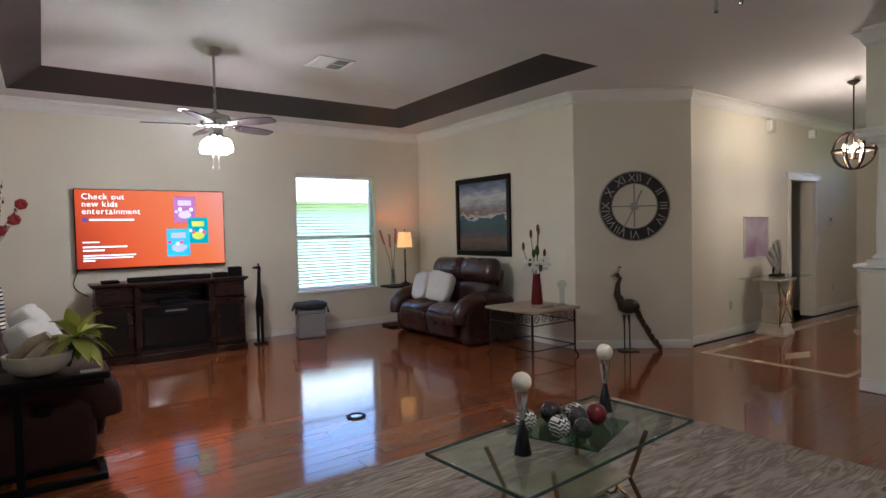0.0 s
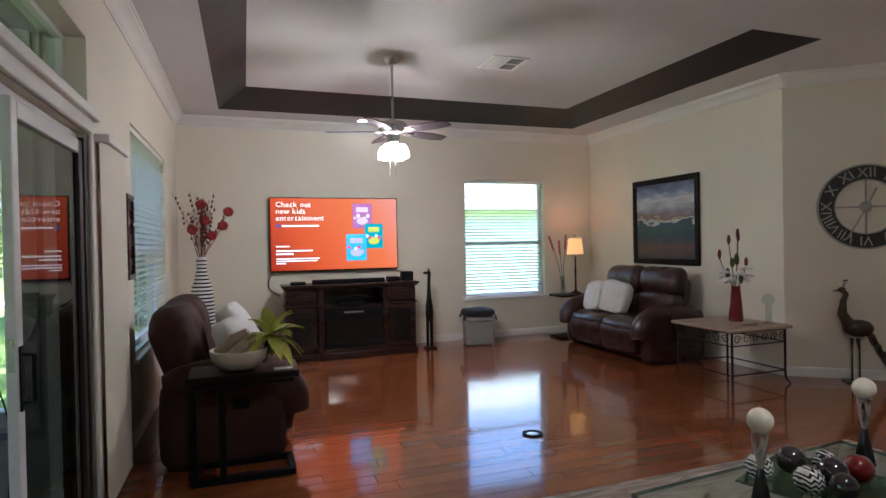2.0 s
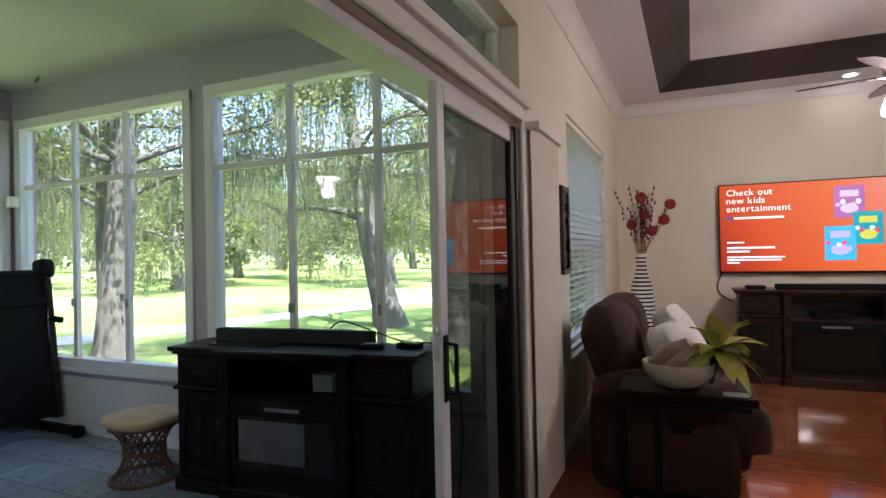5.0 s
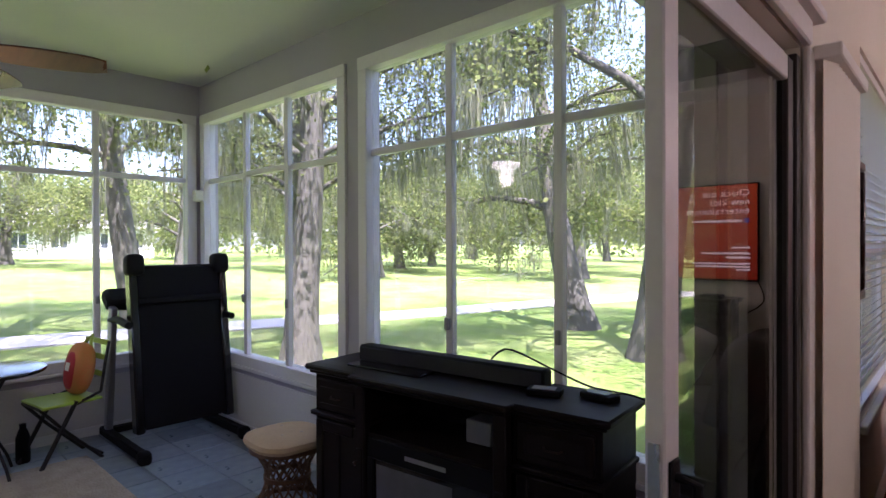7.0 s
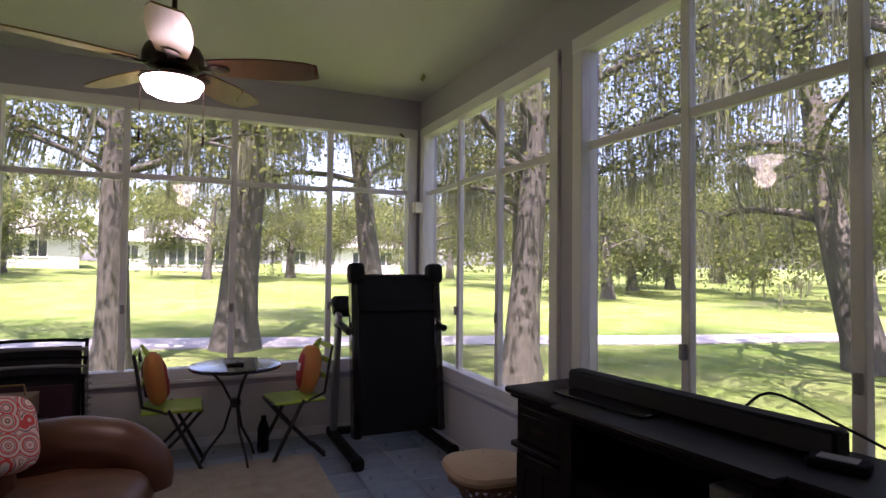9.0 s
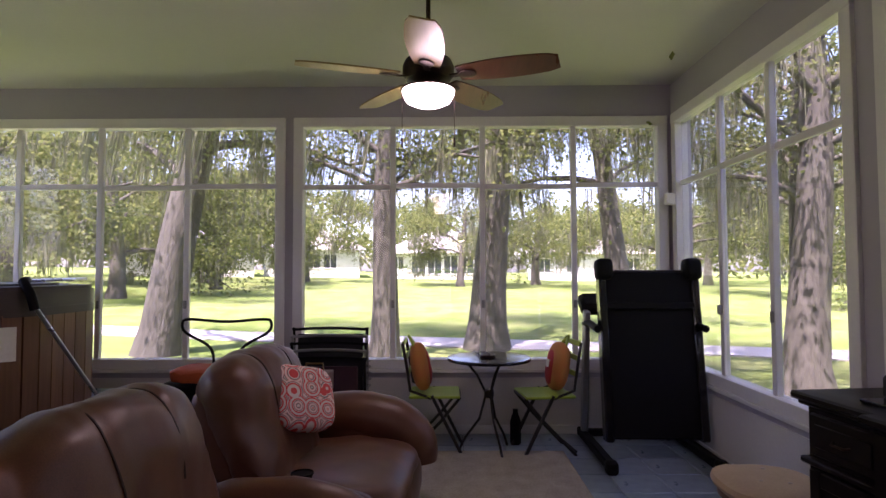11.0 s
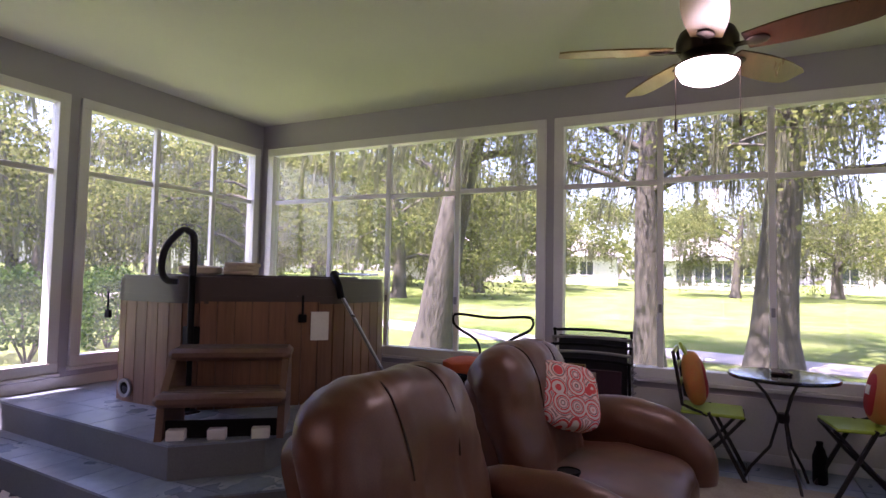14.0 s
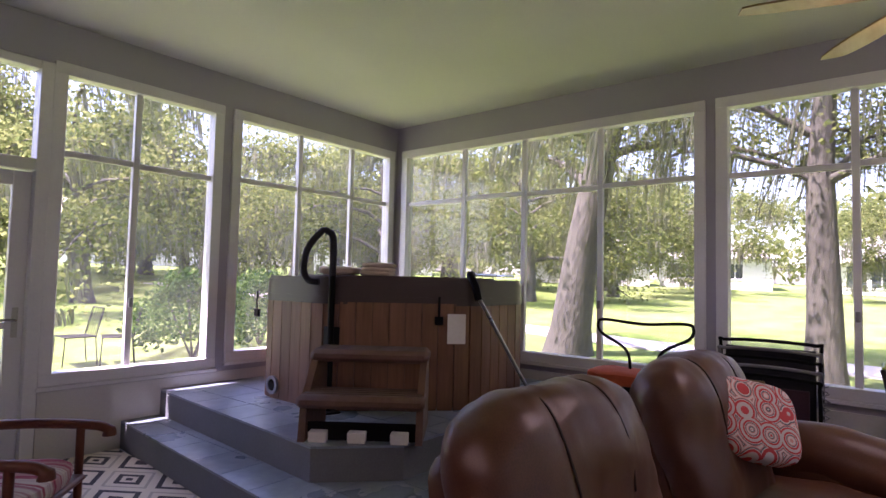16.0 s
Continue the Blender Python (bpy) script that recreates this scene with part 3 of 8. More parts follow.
def leaf(y0, y1, x, handle):
    f = part("door_leaf", G().box(x - 0.018, y0, 0.02, x + 0.018, y0 + 0.065, 1.98, 0.004)
             .box(x - 0.018, y0 + 0.065, 1.91, x + 0.018, y1 - 0.065, 1.98, 0.004).box(x - 0.018, y0 + 0.065, 0.02, x + 0.018, y1 - 0.065, 0.10, 0.004), FRAME, door)
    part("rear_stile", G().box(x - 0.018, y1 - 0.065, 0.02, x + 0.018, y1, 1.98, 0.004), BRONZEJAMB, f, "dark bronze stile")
    p = part("pane", G().box(x - 0.003, y0 + 0.065, 0.1, x + 0.003, y1 - 0.065, 1.91), SHADEPANE, f)
    p.visible_shadow = False
    if handle:
        part("door_handle", G().box(x + 0.018, y0 + 0.012, 0.83, x + 0.026, y0 + 0.05, 1.07, 0.004).tube([(x + 0.022, y0 + 0.03, 0.86), (x + 0.062, y0 + 0.03, 0.865), (x + 0.062, y0 + 0.03, 1.035), (x + 0.022, y0 + 0.03, 1.04)], 0.009), BLACKPL, f, "black pull handle")
        part("latch_plate", G().box(x - 0.01, y0 - 0.004, 0.98, x + 0.01, y0 + 0.002, 1.1), STEEL, f)


leaf(2.78, 3.73, -0.885, True)
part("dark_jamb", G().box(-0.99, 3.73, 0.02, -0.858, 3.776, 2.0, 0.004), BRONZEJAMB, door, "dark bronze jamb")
g = G().box(-0.855, -0.4, 2.03, -0.83, 3.80, 2.17, 0.006).box(-0.86, -0.42, 2.10, -0.80, 3.84, 2.135, 0.006).box(-0.855, -0.4, 2.135, -0.815, 3.83, 2.17, 0.006)
g.box(-0.855, 3.78, 0.002, -0.835, 3.87, 2.03, 0.006).box(-0.855, -0.39, 0.002, -0.835, -0.30, 2.03, 0.006)
single("trim_sliding_door", g, TRIM, "", "", kind="structure")
w = thing("window_3", "fixed transom window above the sliding door", "window", kind="structure")
g = G().box(-1.02, -0.3, 2.17, -0.96, 3.83, 2.2).box(-1.02, -0.3, 2.52, -0.96, 3.83, 2.55)
for y in (-0.3, 1.25, 2.60, 3.79):
    g.box(-1.02, y, 2.2, -0.96, y + 0.04, 2.52)
part("window_frame", g, FRAME, w)
for a, b in ((-0.26, 1.25), (1.29, 2.60), (2.64, 3.79)):
    p = part("pane", G().box(-0.994, a, 2.2, -0.99, b, 2.52), PANE, w)
    p.visible_shadow = False

# ---- porch shell ----
XW, YN, YS = -5.83, 4.16, -2.68
HEAD, SILL = 2.635, 0.465
wall("wall_porch_west", "y", XW, -0.14, YS - 0.14, YN + 0.14, -0.5, 3.35, LWALL, [(-2.55, 0.69, SILL, HEAD), (0.825, 4.09, SILL, HEAD)])
wall("wall_porch_north", "x", YN, 0.14, XW, -1.06, -0.5, 3.35, LWALL, [(-5.75, -3.585, SILL, HEAD), (-3.385, -1.235, SILL, HEAD)])
wall("wall_porch_south", "x", YS, -0.14, XW, -1.06, -0.5, 3.35, LWALL, [(-5.75, -3.76, SILL, HEAD), (-3.61, -2.39, SILL - 0.04, HEAD), (-2.32, -1.34, FL, HEAD)])
single("ceiling_porch", G().box(XW, YS, LZ, -1.06, YN, LZ + 0.03), LCEIL, "", "", kind="structure", smooth=0)
# unseen slab added over the porch ceiling as a sun block
single("porch_sun_block", G().box(XW - 0.5, YS - 0.5, 3.35, -1.3, YN + 0.5, 3.45), ROOFM, "", "", kind="structure", smooth=0)
single("wall_house_stucco", G().box(-1.075, 3.79, FL, -1.062, YN, LZ).box(-1.075, -0.31, 2.06, -1.062, 3.79, 2.15).box(-1.075, YS, FL, -1.062, -0.31, LZ).box(-1.075, -0.31, 2.58, -1.062, 3.79, LZ), LWALL, "", "", kind="structure", smooth=0)


def screen(name, axis, at, inward, a0, a1, z0, z1, bars, rail, label):
    """A multi-pane vinyl window: outer frame proud of the wall, upright bars, one cross rail, and panes."""
    w = thing(name, label, "window", kind="structure")

    def bx(g, a, b, c, d, lo, hi, bev=0.004):
        u, v = sorted((at + inward * lo, at + inward * hi))
        if axis == "x":
            g.box(a, u, c, b, v, d, bev)
        else:
            g.box(u, a, c, v, b, d, bev)
        return g
    t = 0.055
    g = G()
    bx(g, a0 - 0.03, a0 + t, z0, z1, -0.09, 0.022)
    bx(g, a1 - t, a1 + 0.03, z0, z1, -0.09, 0.022)
    bx(g, a0 - 0.03, a1 + 0.03, z1 - t, z1 + 0.03, -0.085, 0.026)
    bx(g, a0 - 0.03, a1 + 0.03, z0 - 0.03, z0 + t, -0.085, 0.03)
    part("window_frame", g, FRAME, w)
    part("window_sill", bx(G(), a0 - 0.04, a1 + 0.04, z0 - 0.06, z0 - 0.031, -0.02, 0.045), FRAME, w)
    edges = [a0 + t, *bars, a1 - t]
    for i, b in enumerate(bars):
        part("mullion", bx(G(), b - 0.024, b + 0.024, z0 + t, z1 - t, -0.06 + 0.015 * (i % 2), -0.015 + 0.015 * (i % 2)), FRAME, w)
        part("catch", bx(G(), b - 0.014, b + 0.014, z0 + 0.50, z0 + 0.57, -0.015, 0.012), GREYMET, w)
    for i in range(len(edges) - 1):
        a, b = edges[i] + (0.024 if i else 0), edges[i + 1] - (0.024 if i < len(edges) - 2 else 0)
        rz = rail + 0.012 * (i % 2)
        part("cross_rail", bx(G(), a, b, rz - 0.022, rz + 0.022, -0.052, -0.018), FRAME, w)
        for c, d in ((z0 + t, rz - 0.022), (rz + 0.022, z1 - t)):
            p = part("pane", bx(G(), a, b, c, d, -0.037, -0.034, 0), VINYLPANE, w)
            p.visible_shadow = False
    return w


RAIL = 2.045
TXT = "white framed porch window in clear vinyl panes"
screen("window_6", "y", XW, 1, -2.55, 0.69, SILL, HEAD, (-1.70, -0.95, -0.17), RAIL, TXT)
screen("window_7", "y", XW, 1, 0.825, 4.09, SILL, HEAD, (1.68, 2.48, 3.295), RAIL, TXT)
screen("window_8", "x", YN, -1, -5.75, -3.585, SILL, HEAD, (-5.0, -4.32), RAIL, TXT)
screen("window_9", "x", YN, -1, -3.385, -1.235, SILL, HEAD, (-2.645, -1.925), RAIL, TXT)
screen("window_10", "x", YS, 1, -5.75, -3.76, SILL, HEAD, (-5.16, -4.47), RAIL, TXT)
screen("window_11", "x", YS, 1, -3.61, -2.39, SILL - 0.04, HEAD, (-2.945,), RAIL - 0.03, TXT)
# pale wainscot below the windows
for k, (x0, y0, x1, y1) in enumerate([(XW, YS, XW + 0.012, YN), (XW + 0.012, YN - 0.012, -1.08, YN), (XW + 0.012, YS, -2.37, YS + 0.012)]):
    single("trim_knee_wall_%d" % (k + 1), G().box(x0, y0, FL - 0.02, x1, y1, 0.355), KNEE, "", "", kind="structure", smooth=0)
for k, (x0, y0, x1, y1) in enumerate([(XW + 0.012, -0.25, XW + 0.024, YN), (XW + 0.012, YN - 0.024, -1.08, YN - 0.012)]):
    single("baseboard_porch_%d" % (k + 1), G().box(x0, y0, FL, x1, y1, FL + 0.075, 0.003), FRAME, "", "", kind="structure")
# porch door with transom
d = thing("door_3", "white porch door with a full glass pane", "door", kind="structure")
g = G().box(-2.36, YS - 0.1, FL, -2.28, YS + 0.03, HEAD, 0.004).box(-1.40, YS - 0.1, FL, -1.32, YS + 0.03, HEAD, 0.004)
g.box(-2.28, YS - 0.1, 1.87, -1.40, YS + 0.03, 1.95, 0.004).box(-2.28, YS - 0.1, HEAD - 0.06, -1.40, YS + 0.03, HEAD, 0.004)
part("door_frame", g, FRAME, d)
lf = part("door_leaf", G().box(-2.275, YS - 0.07, FL + 0.01, -2.17, YS - 0.02, 1.86, 0.004).box(-1.51, YS - 0.07, FL + 0.01, -1.405, YS - 0.02, 1.86, 0.004)
          .box(-2.17, YS - 0.07, 1.76, -1.51, YS - 0.02, 1.86, 0.004).box(-2.17, YS - 0.07, FL + 0.01, -1.51, YS - 0.02, 0.2, 0.004).box(-2.17, YS - 0.065, 0.80, -1.51, YS - 0.025, 0.84, 0.004), FRAME, d)
p = part("pane", G().box(-2.17, YS - 0.047, 0.2, -1.51, YS - 0.043, 1.76), PANE, lf)
p.visible_shadow = False
p = part("pane", G().box(-2.28, YS - 0.047, 1.95, -1.40, YS - 0.043, HEAD - 0.06), PANE, d)
p.visible_shadow = False
part("door_handle", G().box(-2.24, YS - 0.02, 0.74, -2.205, YS - 0.01, 0.94, 0.003).tube([(-2.22, YS - 0.01, 0.86), (-2.22, YS + 0.04, 0.86), (-2.13, YS + 0.04, 0.86)], 0.009), STEEL, lf)

# ---- ground outside ----
def zg(x, y):
    dx, dy = x + 3.0, y - 1.0
    d = math.hypot(dx, dy)
    k = 0.004 + 0.044 * (0.5 - 0.5 * dy / max(d, 0.1))
    far = min(d, 70.0)
    return -0.30 + k * max(0.0, far - 7.0) + 0.05 * noise.noise(Vector((x * 0.12, y * 0.12, 0))) * min(1, max(0, d - 9) / 6)


def grass_mat():
    m, nt, N, L, P = node_mat("lawn_grass")
    tc = N.new("ShaderNodeTexCoord")
    outs = []
    for sc, det in ((55.0, 6), (1.1, 5), (0.11, 3)):
        n = N.new("ShaderNodeTexNoise")
        n.inputs["Scale"].default_value, n.inputs["Detail"].default_value = sc, det
        L.new(tc.outputs["Object"], n.inputs["Vector"])
        outs.append(n)
    r1, r2 = N.new("ShaderNodeValToRGB"), N.new("ShaderNodeValToRGB")
    r1.color_ramp.elements[0].color, r1.color_ramp.elements[1].color = (0.06, 0.16, 0.014, 1), (0.14, 0.27, 0.03, 1)
    r1.color_ramp.elements[0].position, r1.color_ramp.elements[1].position = 0.35, 0.7
    r2.color_ramp.elements[0].color, r2.color_ramp.elements[1].color = (0.24, 0.29, 0.08, 1), (0.38, 0.38, 0.16, 1)
    r2.color_ramp.elements[0].position, r2.color_ramp.elements[1].position = 0.4, 0.62
    L.new(outs[0].outputs["Fac"], r1.inputs["Fac"])
    L.new(outs[1].outputs["Fac"], r2.inputs["Fac"])
    mx = N.new("ShaderNodeMix")
    mx.data_type = "RGBA"
    L.new(outs[2].outputs["Fac"], mx.inputs["Factor"])
    L.new(r1.outputs[0], mx.inputs["A"])
    L.new(r2.outputs[0], mx.inputs["B"])
    L.new(mx.outputs["Result"], P.inputs["Base Color"])
    P.inputs["Roughness"].default_value = 0.9
    P.inputs["Specular IOR Level"].default_value = 0.15
    b = N.new("ShaderNodeBump")
    b.inputs["Strength"].default_value, b.inputs["Distance"].default_value = 1.0, 0.05
    L.new(outs[0].outputs["Fac"], b.inputs["Height"])
    L.new(b.outputs[0], P.inputs["Normal"])
    return m


GRASS = grass_mat()
rings = [0, 3, 6, 8, 10, 13, 16, 20, 25, 31, 38, 46, 55, 65, 80, 110, 200, 500, 1500, 3000]
g, NA = G(), 72
vv = []
for r in rings:
    for j in range(NA):
        a = 2 * math.pi * j / NA
        x, y = -3 + r * math.cos(a), 1 + r * math.sin(a)
        vv.append((x, y, zg(x, y)))
ff = []
for i in range(len(rings) - 1):
    for j in range(NA):
        ff.append((i * NA + j, i * NA + (j + 1) % NA, (i + 1) * NA + (j + 1) % NA, (i + 1) * NA + j))
tagged(part("ground", G().raw(vv, ff), GRASS), kind="structure")


def strip(name, pts, width, lift, mat):
    g, v, f = G(), [], []
    for i, p in enumerate(pts):
        a, b = Vector(pts[max(0, i - 1)]), Vector(pts[min(len(pts) - 1, i + 1)])
        d = (b - a).normalized()
        n = Vector((-d.y, d.x)) * width / 2
        for s in (-1, 1):
            x, y = p[0] + s * n.x, p[1] + s * n.y
            v += [(x, y, zg(x, y) + lift), (x, y, zg(x, y) - 0.1)]
        if i:
            k = 4 * i
            f += [(k - 4, k - 2, k + 2, k), (k - 4, k, k + 1, k - 3), (k - 2, k + 2, k + 3, k - 1)]
    return tagged(part(name, g.raw(v, f), mat), kind="structure")


def curve(ctrl, n=24):
    out = []
    for i in range(n + 1):
        t = i / n * (len(ctrl) - 1)
        k = min(int(t), len(ctrl) - 2)
        u = t - k
        p = [Vector(ctrl[max(0, min(len(ctrl) - 1, k + j))]) for j in (-1, 0, 1, 2)]
        q = 0.5 * ((2 * p[1]) + (p[2] - p[0]) * u + (2 * p[0] - 5 * p[1] + 4 * p[2] - p[3]) * u * u + (3 * p[1] - p[0] - 3 * p[2] + p[3]) * u ** 3)
        out.append(tuple(q))
    return out


strip("pavement", curve([(-13.5, -26), (-14.5, -12), (-13.6, -2), (-12.8, 3), (-11.8, 7.5), (-10.6, 11.2), (-9.3, 16), (-6, 24), (2, 34), (14, 44)], 48), 1.25, 0.03, CONCRETE)

# ---- lamps that the place has ----
lamp("fan_light", (1.30, 5.68, 2.26), 12, 0.14, (1.0, 0.84, 0.64))
lamp("room_light", (1.84, 1.04, 2.275), 5, 0.04, (1.0, 0.84, 0.62))
lamp("porch_fan_light", (-3.84, 2.07, 2.09), 1.2, 0.08, (1.0, 0.86, 0.68))
lamp("side_lamp_light", (4.56, 7.62, 1.33), 0.8, 0.05, (1.0, 0.72, 0.44))
lamp("pendant_light", (7.50, 2.58, 2.30), 8, 0.06, (1.0, 0.78, 0.52))


# ---- living room things ----
def ceiling_fan(name, label, place, drop, blade_len, blade_mats, metal, start, m_blade_w=0.065):
    f = thing(name, label, "ceiling fan", Matrix.Translation(place))
    part("canopy", G().lathe([(0.03, -0.075), (0.055, -0.06), (0.075, -0.025), (0.078, 0)], 24), metal, f)
    part("downrod", G().cyl((0, 0, -0.06), (0, 0, -drop + 0.1), 0.0125), metal, f)
    part("motor_housing", G().lathe([(0.03, -drop + 0.12), (0.06, -drop + 0.1), (0.125, -drop + 0.085), (0.14, -drop + 0.05), (0.14, -drop + 0.01), (0.12, -drop - 0.02), (0.07, -drop - 0.035), (0.06, -drop - 0.09)], 32), metal, f)
    for i in range(5):
        a = radians(start + 72 * i)
        rot = Matrix.Rotation(a, 4, "Z") @ Matrix.Translation((0, 0, -drop)) @ Matrix.Rotation(radians(-11), 4, "X")
        n, v, fc = 10, [], []
        for j in range(n + 1):
            t = j / n
            w = m_blade_w * (0.72 + 0.5 * math.sin(math.pi * min(1, t * 0.8 + 0.08))) * (1 if j < n else 0.8)
            x = 0.17 + (blade_len - 0.17) * t
            v += [(x, -w, 0.004), (x, w, 0.004), (x, w, -0.004), (x, -w, -0.004)]
            if j:
                k = 4 * j
                fc += [(k - 4 + q, k - 4 + (q + 1) % 4, k + (q + 1) % 4, k + q) for q in range(4)]
        fc += [(0, 1, 2, 3), (4 * n, 4 * n + 1, 4 * n + 2, 4 * n + 3)]
        b = part("blade", G().raw(v, fc).turn(rot), blade_mats[i % len(blade_mats)], f)
        part("blade_iron", G().box(0.09, -0.018, -0.014, 0.24, 0.018, -0.005, 0.004).ball((0.22, 0, -0.01), (0.05, 0.04, 0.006)).turn(rot), metal, b)
    return f


fan = ceiling_fan("ceiling_fan", "brushed nickel ceiling fan with grey blades and lit glass shades", (1.30, 5.68, TZ), 0.72, 0.64, [GREYBLADE], STEEL, 20)
part("light_fitter", G().lathe([(0.06, -0.81), (0.075, -0.83), (0.05, -0.87), (0.02, -0.88)], 24), STEEL, fan)
for i in range(4):
    a = radians(45 + 90 * i)
    c = (0.10 * math.cos(a), 0.10 * math.sin(a), -0.885)
    part("arm", G().cyl((0.03 * math.cos(a), 0.03 * math.sin(a), -0.84), (c[0], c[1], -0.85), 0.012, n=8), STEEL, fan)
    part("shade", G().lathe([(0.025, 0.03), (0.04, 0.015), (0.06, -0.03), (0.066, -0.07), (0.058, -0.095), (0.02, -0.105)], 18, c), LAMPGLASS, fan, "lit frosted glass shade")
for dx in (-0.03, 0.025):
    part("pull_chain", G().cyl((dx, 0.02, -0.87), (dx, 0.02, -1.12), 0.002, n=6).ball((dx, 0.02, -1.13), (0.006, 0.006, 0.012), nu=8, nv=6), STEEL, fan)

v = thing("ceiling_vent", "white square ceiling air vent with slats", "vent", Matrix.Translation((2.42, 5.52, TZ - 0.004)))
part("frame", G().box(-0.2, -0.2, -0.012, 0.2, -0.165, 0, 0.003).box(-0.2, 0.165, -0.012, 0.2, 0.2, 0, 0.003).box(-0.2, -0.165, -0.012, -0.165, 0.165, 0, 0.003).box(0.165, -0.165, -0.012, 0.2, 0.165, 0, 0.003).box(-0.012, -0.165, -0.012, 0.012, 0.165, 0).box(-0.165, -0.012, -0.011, -0.012, 0.012, 0).box(0.012, -0.012, -0.011, 0.165, 0.012, 0), TRIM, v)
part("backing", G().box(-0.165, -0.165, -0.002, 0.165, 0.165, -0.0005), BLACKPL, v)
for sx in (-1, 1):
    for i in range(8):
        y = -0.145 + i * 0.041
        part("slat", G().box(-0.07, -0.012, -0.001, 0.07, 0.012, 0.001).turn(pose(sx * 0.088, y, -0.008, 35 * sx)), TRIM, v)
r = thing("recessed_light", "small round lit recessed ceiling light", "light", Matrix.Translation((1.42, 7.72, CZ - 0.002)))
part("ring", G().lathe([(0.06, 0), (0.062, -0.008), (0.085, -0.006), (0.09, 0)], 28), TRIM, r)
part("lens", G().lathe([(0.058, 0), (0.055, -0.004), (0.02, -0.006)], 28), LAMPGLASS2, r)


def tv_screen_mat():
    m, nt, N, L, P = node_mat("tv_picture")
    tc, sp, rp = N.new("ShaderNodeTexCoord"), N.new("ShaderNodeSeparateXYZ"), N.new("ShaderNodeValToRGB")
    L.new(tc.outputs["Generated"], sp.inputs[0])
    mx = N.new("ShaderNodeMath")
    mx.operation = "MULTIPLY_ADD"
    mx.inputs[1].default_value, mx.inputs[2].default_value = 0.75, 0.0
    ad = N.new("ShaderNodeMath")
    ad.operation = "MULTIPLY_ADD"
    ad.inputs[1].default_value = 0.25
    L.new(sp.outputs["X"], mx.inputs[0])
    L.new(sp.outputs["Z"], ad.inputs[0])
    L.new(mx.outputs[0], ad.inputs[2])
    L.new(ad.outputs[0], rp.inputs["Fac"])
    e = rp.color_ramp.elements
    e[0].position, e[0].color = 0.0, (0.40, 0.022, 0.005, 1)
    e[1].position, e[1].color = 1.0, (0.95, 0.34, 0.22, 1)
    q = e.new(0.3)
    q.color = (0.80, 0.10, 0.016, 1)
    q = e.new(0.7)
    q.color = (0.92, 0.19, 0.045, 1)
    L.new(rp.outputs[0], P.inputs["Emission Color"])
    P.inputs["Emission Strength"].default_value = TV_GLOW
    P.inputs["Base Color"].default_value = (0.01, 0.01, 0.01, 1)
    P.inputs["Roughness"].default_value = 0.5
    P.inputs["Specular IOR Level"].default_value = 0.15
    return m


TV_GLOW = 0.135
tv = thing("television", "large flat television on the wall showing an orange menu", "television", Matrix.Translation((0.225, 7.91, 1.075)))
part("housing", G().box(0, 0, 0, 1.69, 0.05, 0.97, 0.006), BLACKPL, tv)
part("wall_mount", G().box(0.5, 0.05, 0.3, 1.2, 0.089, 0.7), BLACKPL, tv)
scr = part("screen", G().box(0.012, -0.003, 0.02, 1.678, -0.0005, 0.958), tv_screen_mat(), tv, "glowing orange picture")
WHITEGLOW = glow("lit_white_letters", (1, 0.95, 0.9), TV_GLOW * 1.1)
for i, t in enumerate(("Check out", "new kids", "entertainment")):
    wx = 0.075
    for word in t.split():
        for ch in word:
            o = words("letter", ch, 0.098, WHITEGLOW, scr, Matrix.Translation((wx, -0.005, 0.845 - 0.088 * i)) @ Matrix.Rotation(math.pi / 2, 4, "X"), 0.0006)
            wx += max(v.co.x for v in o.data.vertices) + 0.0075
        wx += 0.028
for x, z, wd, h in ((0.15, 0.588, 0.47, 0.022), (0.075, 0.325, 0.17, 0.016), (0.075, 0.265, 0.46, 0.02), (0.075, 0.225, 0.22, 0.02), (0.075, 0.165, 0.55, 0.016), (0.075, 0.135, 0.52, 0.016), (0.075, 0.105, 0.12, 0.016)):
    part("text_bar", G().box(x, -0.0045, z, x + wd, -0.0035, z + h), WHITEGLOW, scr)
part("round_badge", G().cyl((0.105, -0.0045, 0.6), (0.105, -0.0035, 0.6), 0.025, n=20), glow("lit_navy", (0.03, 0.05, 0.3), TV_GLOW), scr)
TILERED = glow("lit_red_shape", (0.7, 0.05, 0.12), TV_GLOW)
cards = ((1.07, 0.56, 0.26, 0.33, (0.35, 0.12, 0.30), (0.6, 0.5, 0.55)), (1.23, 0.29, 0.25, 0.33, (0.01, 0.30, 0.32), (0.55, 0.55, 0.05)), (0.98, 0.13, 0.27, 0.35, (0.06, 0.42, 0.75), (0.45, 0.42, 0.70)))
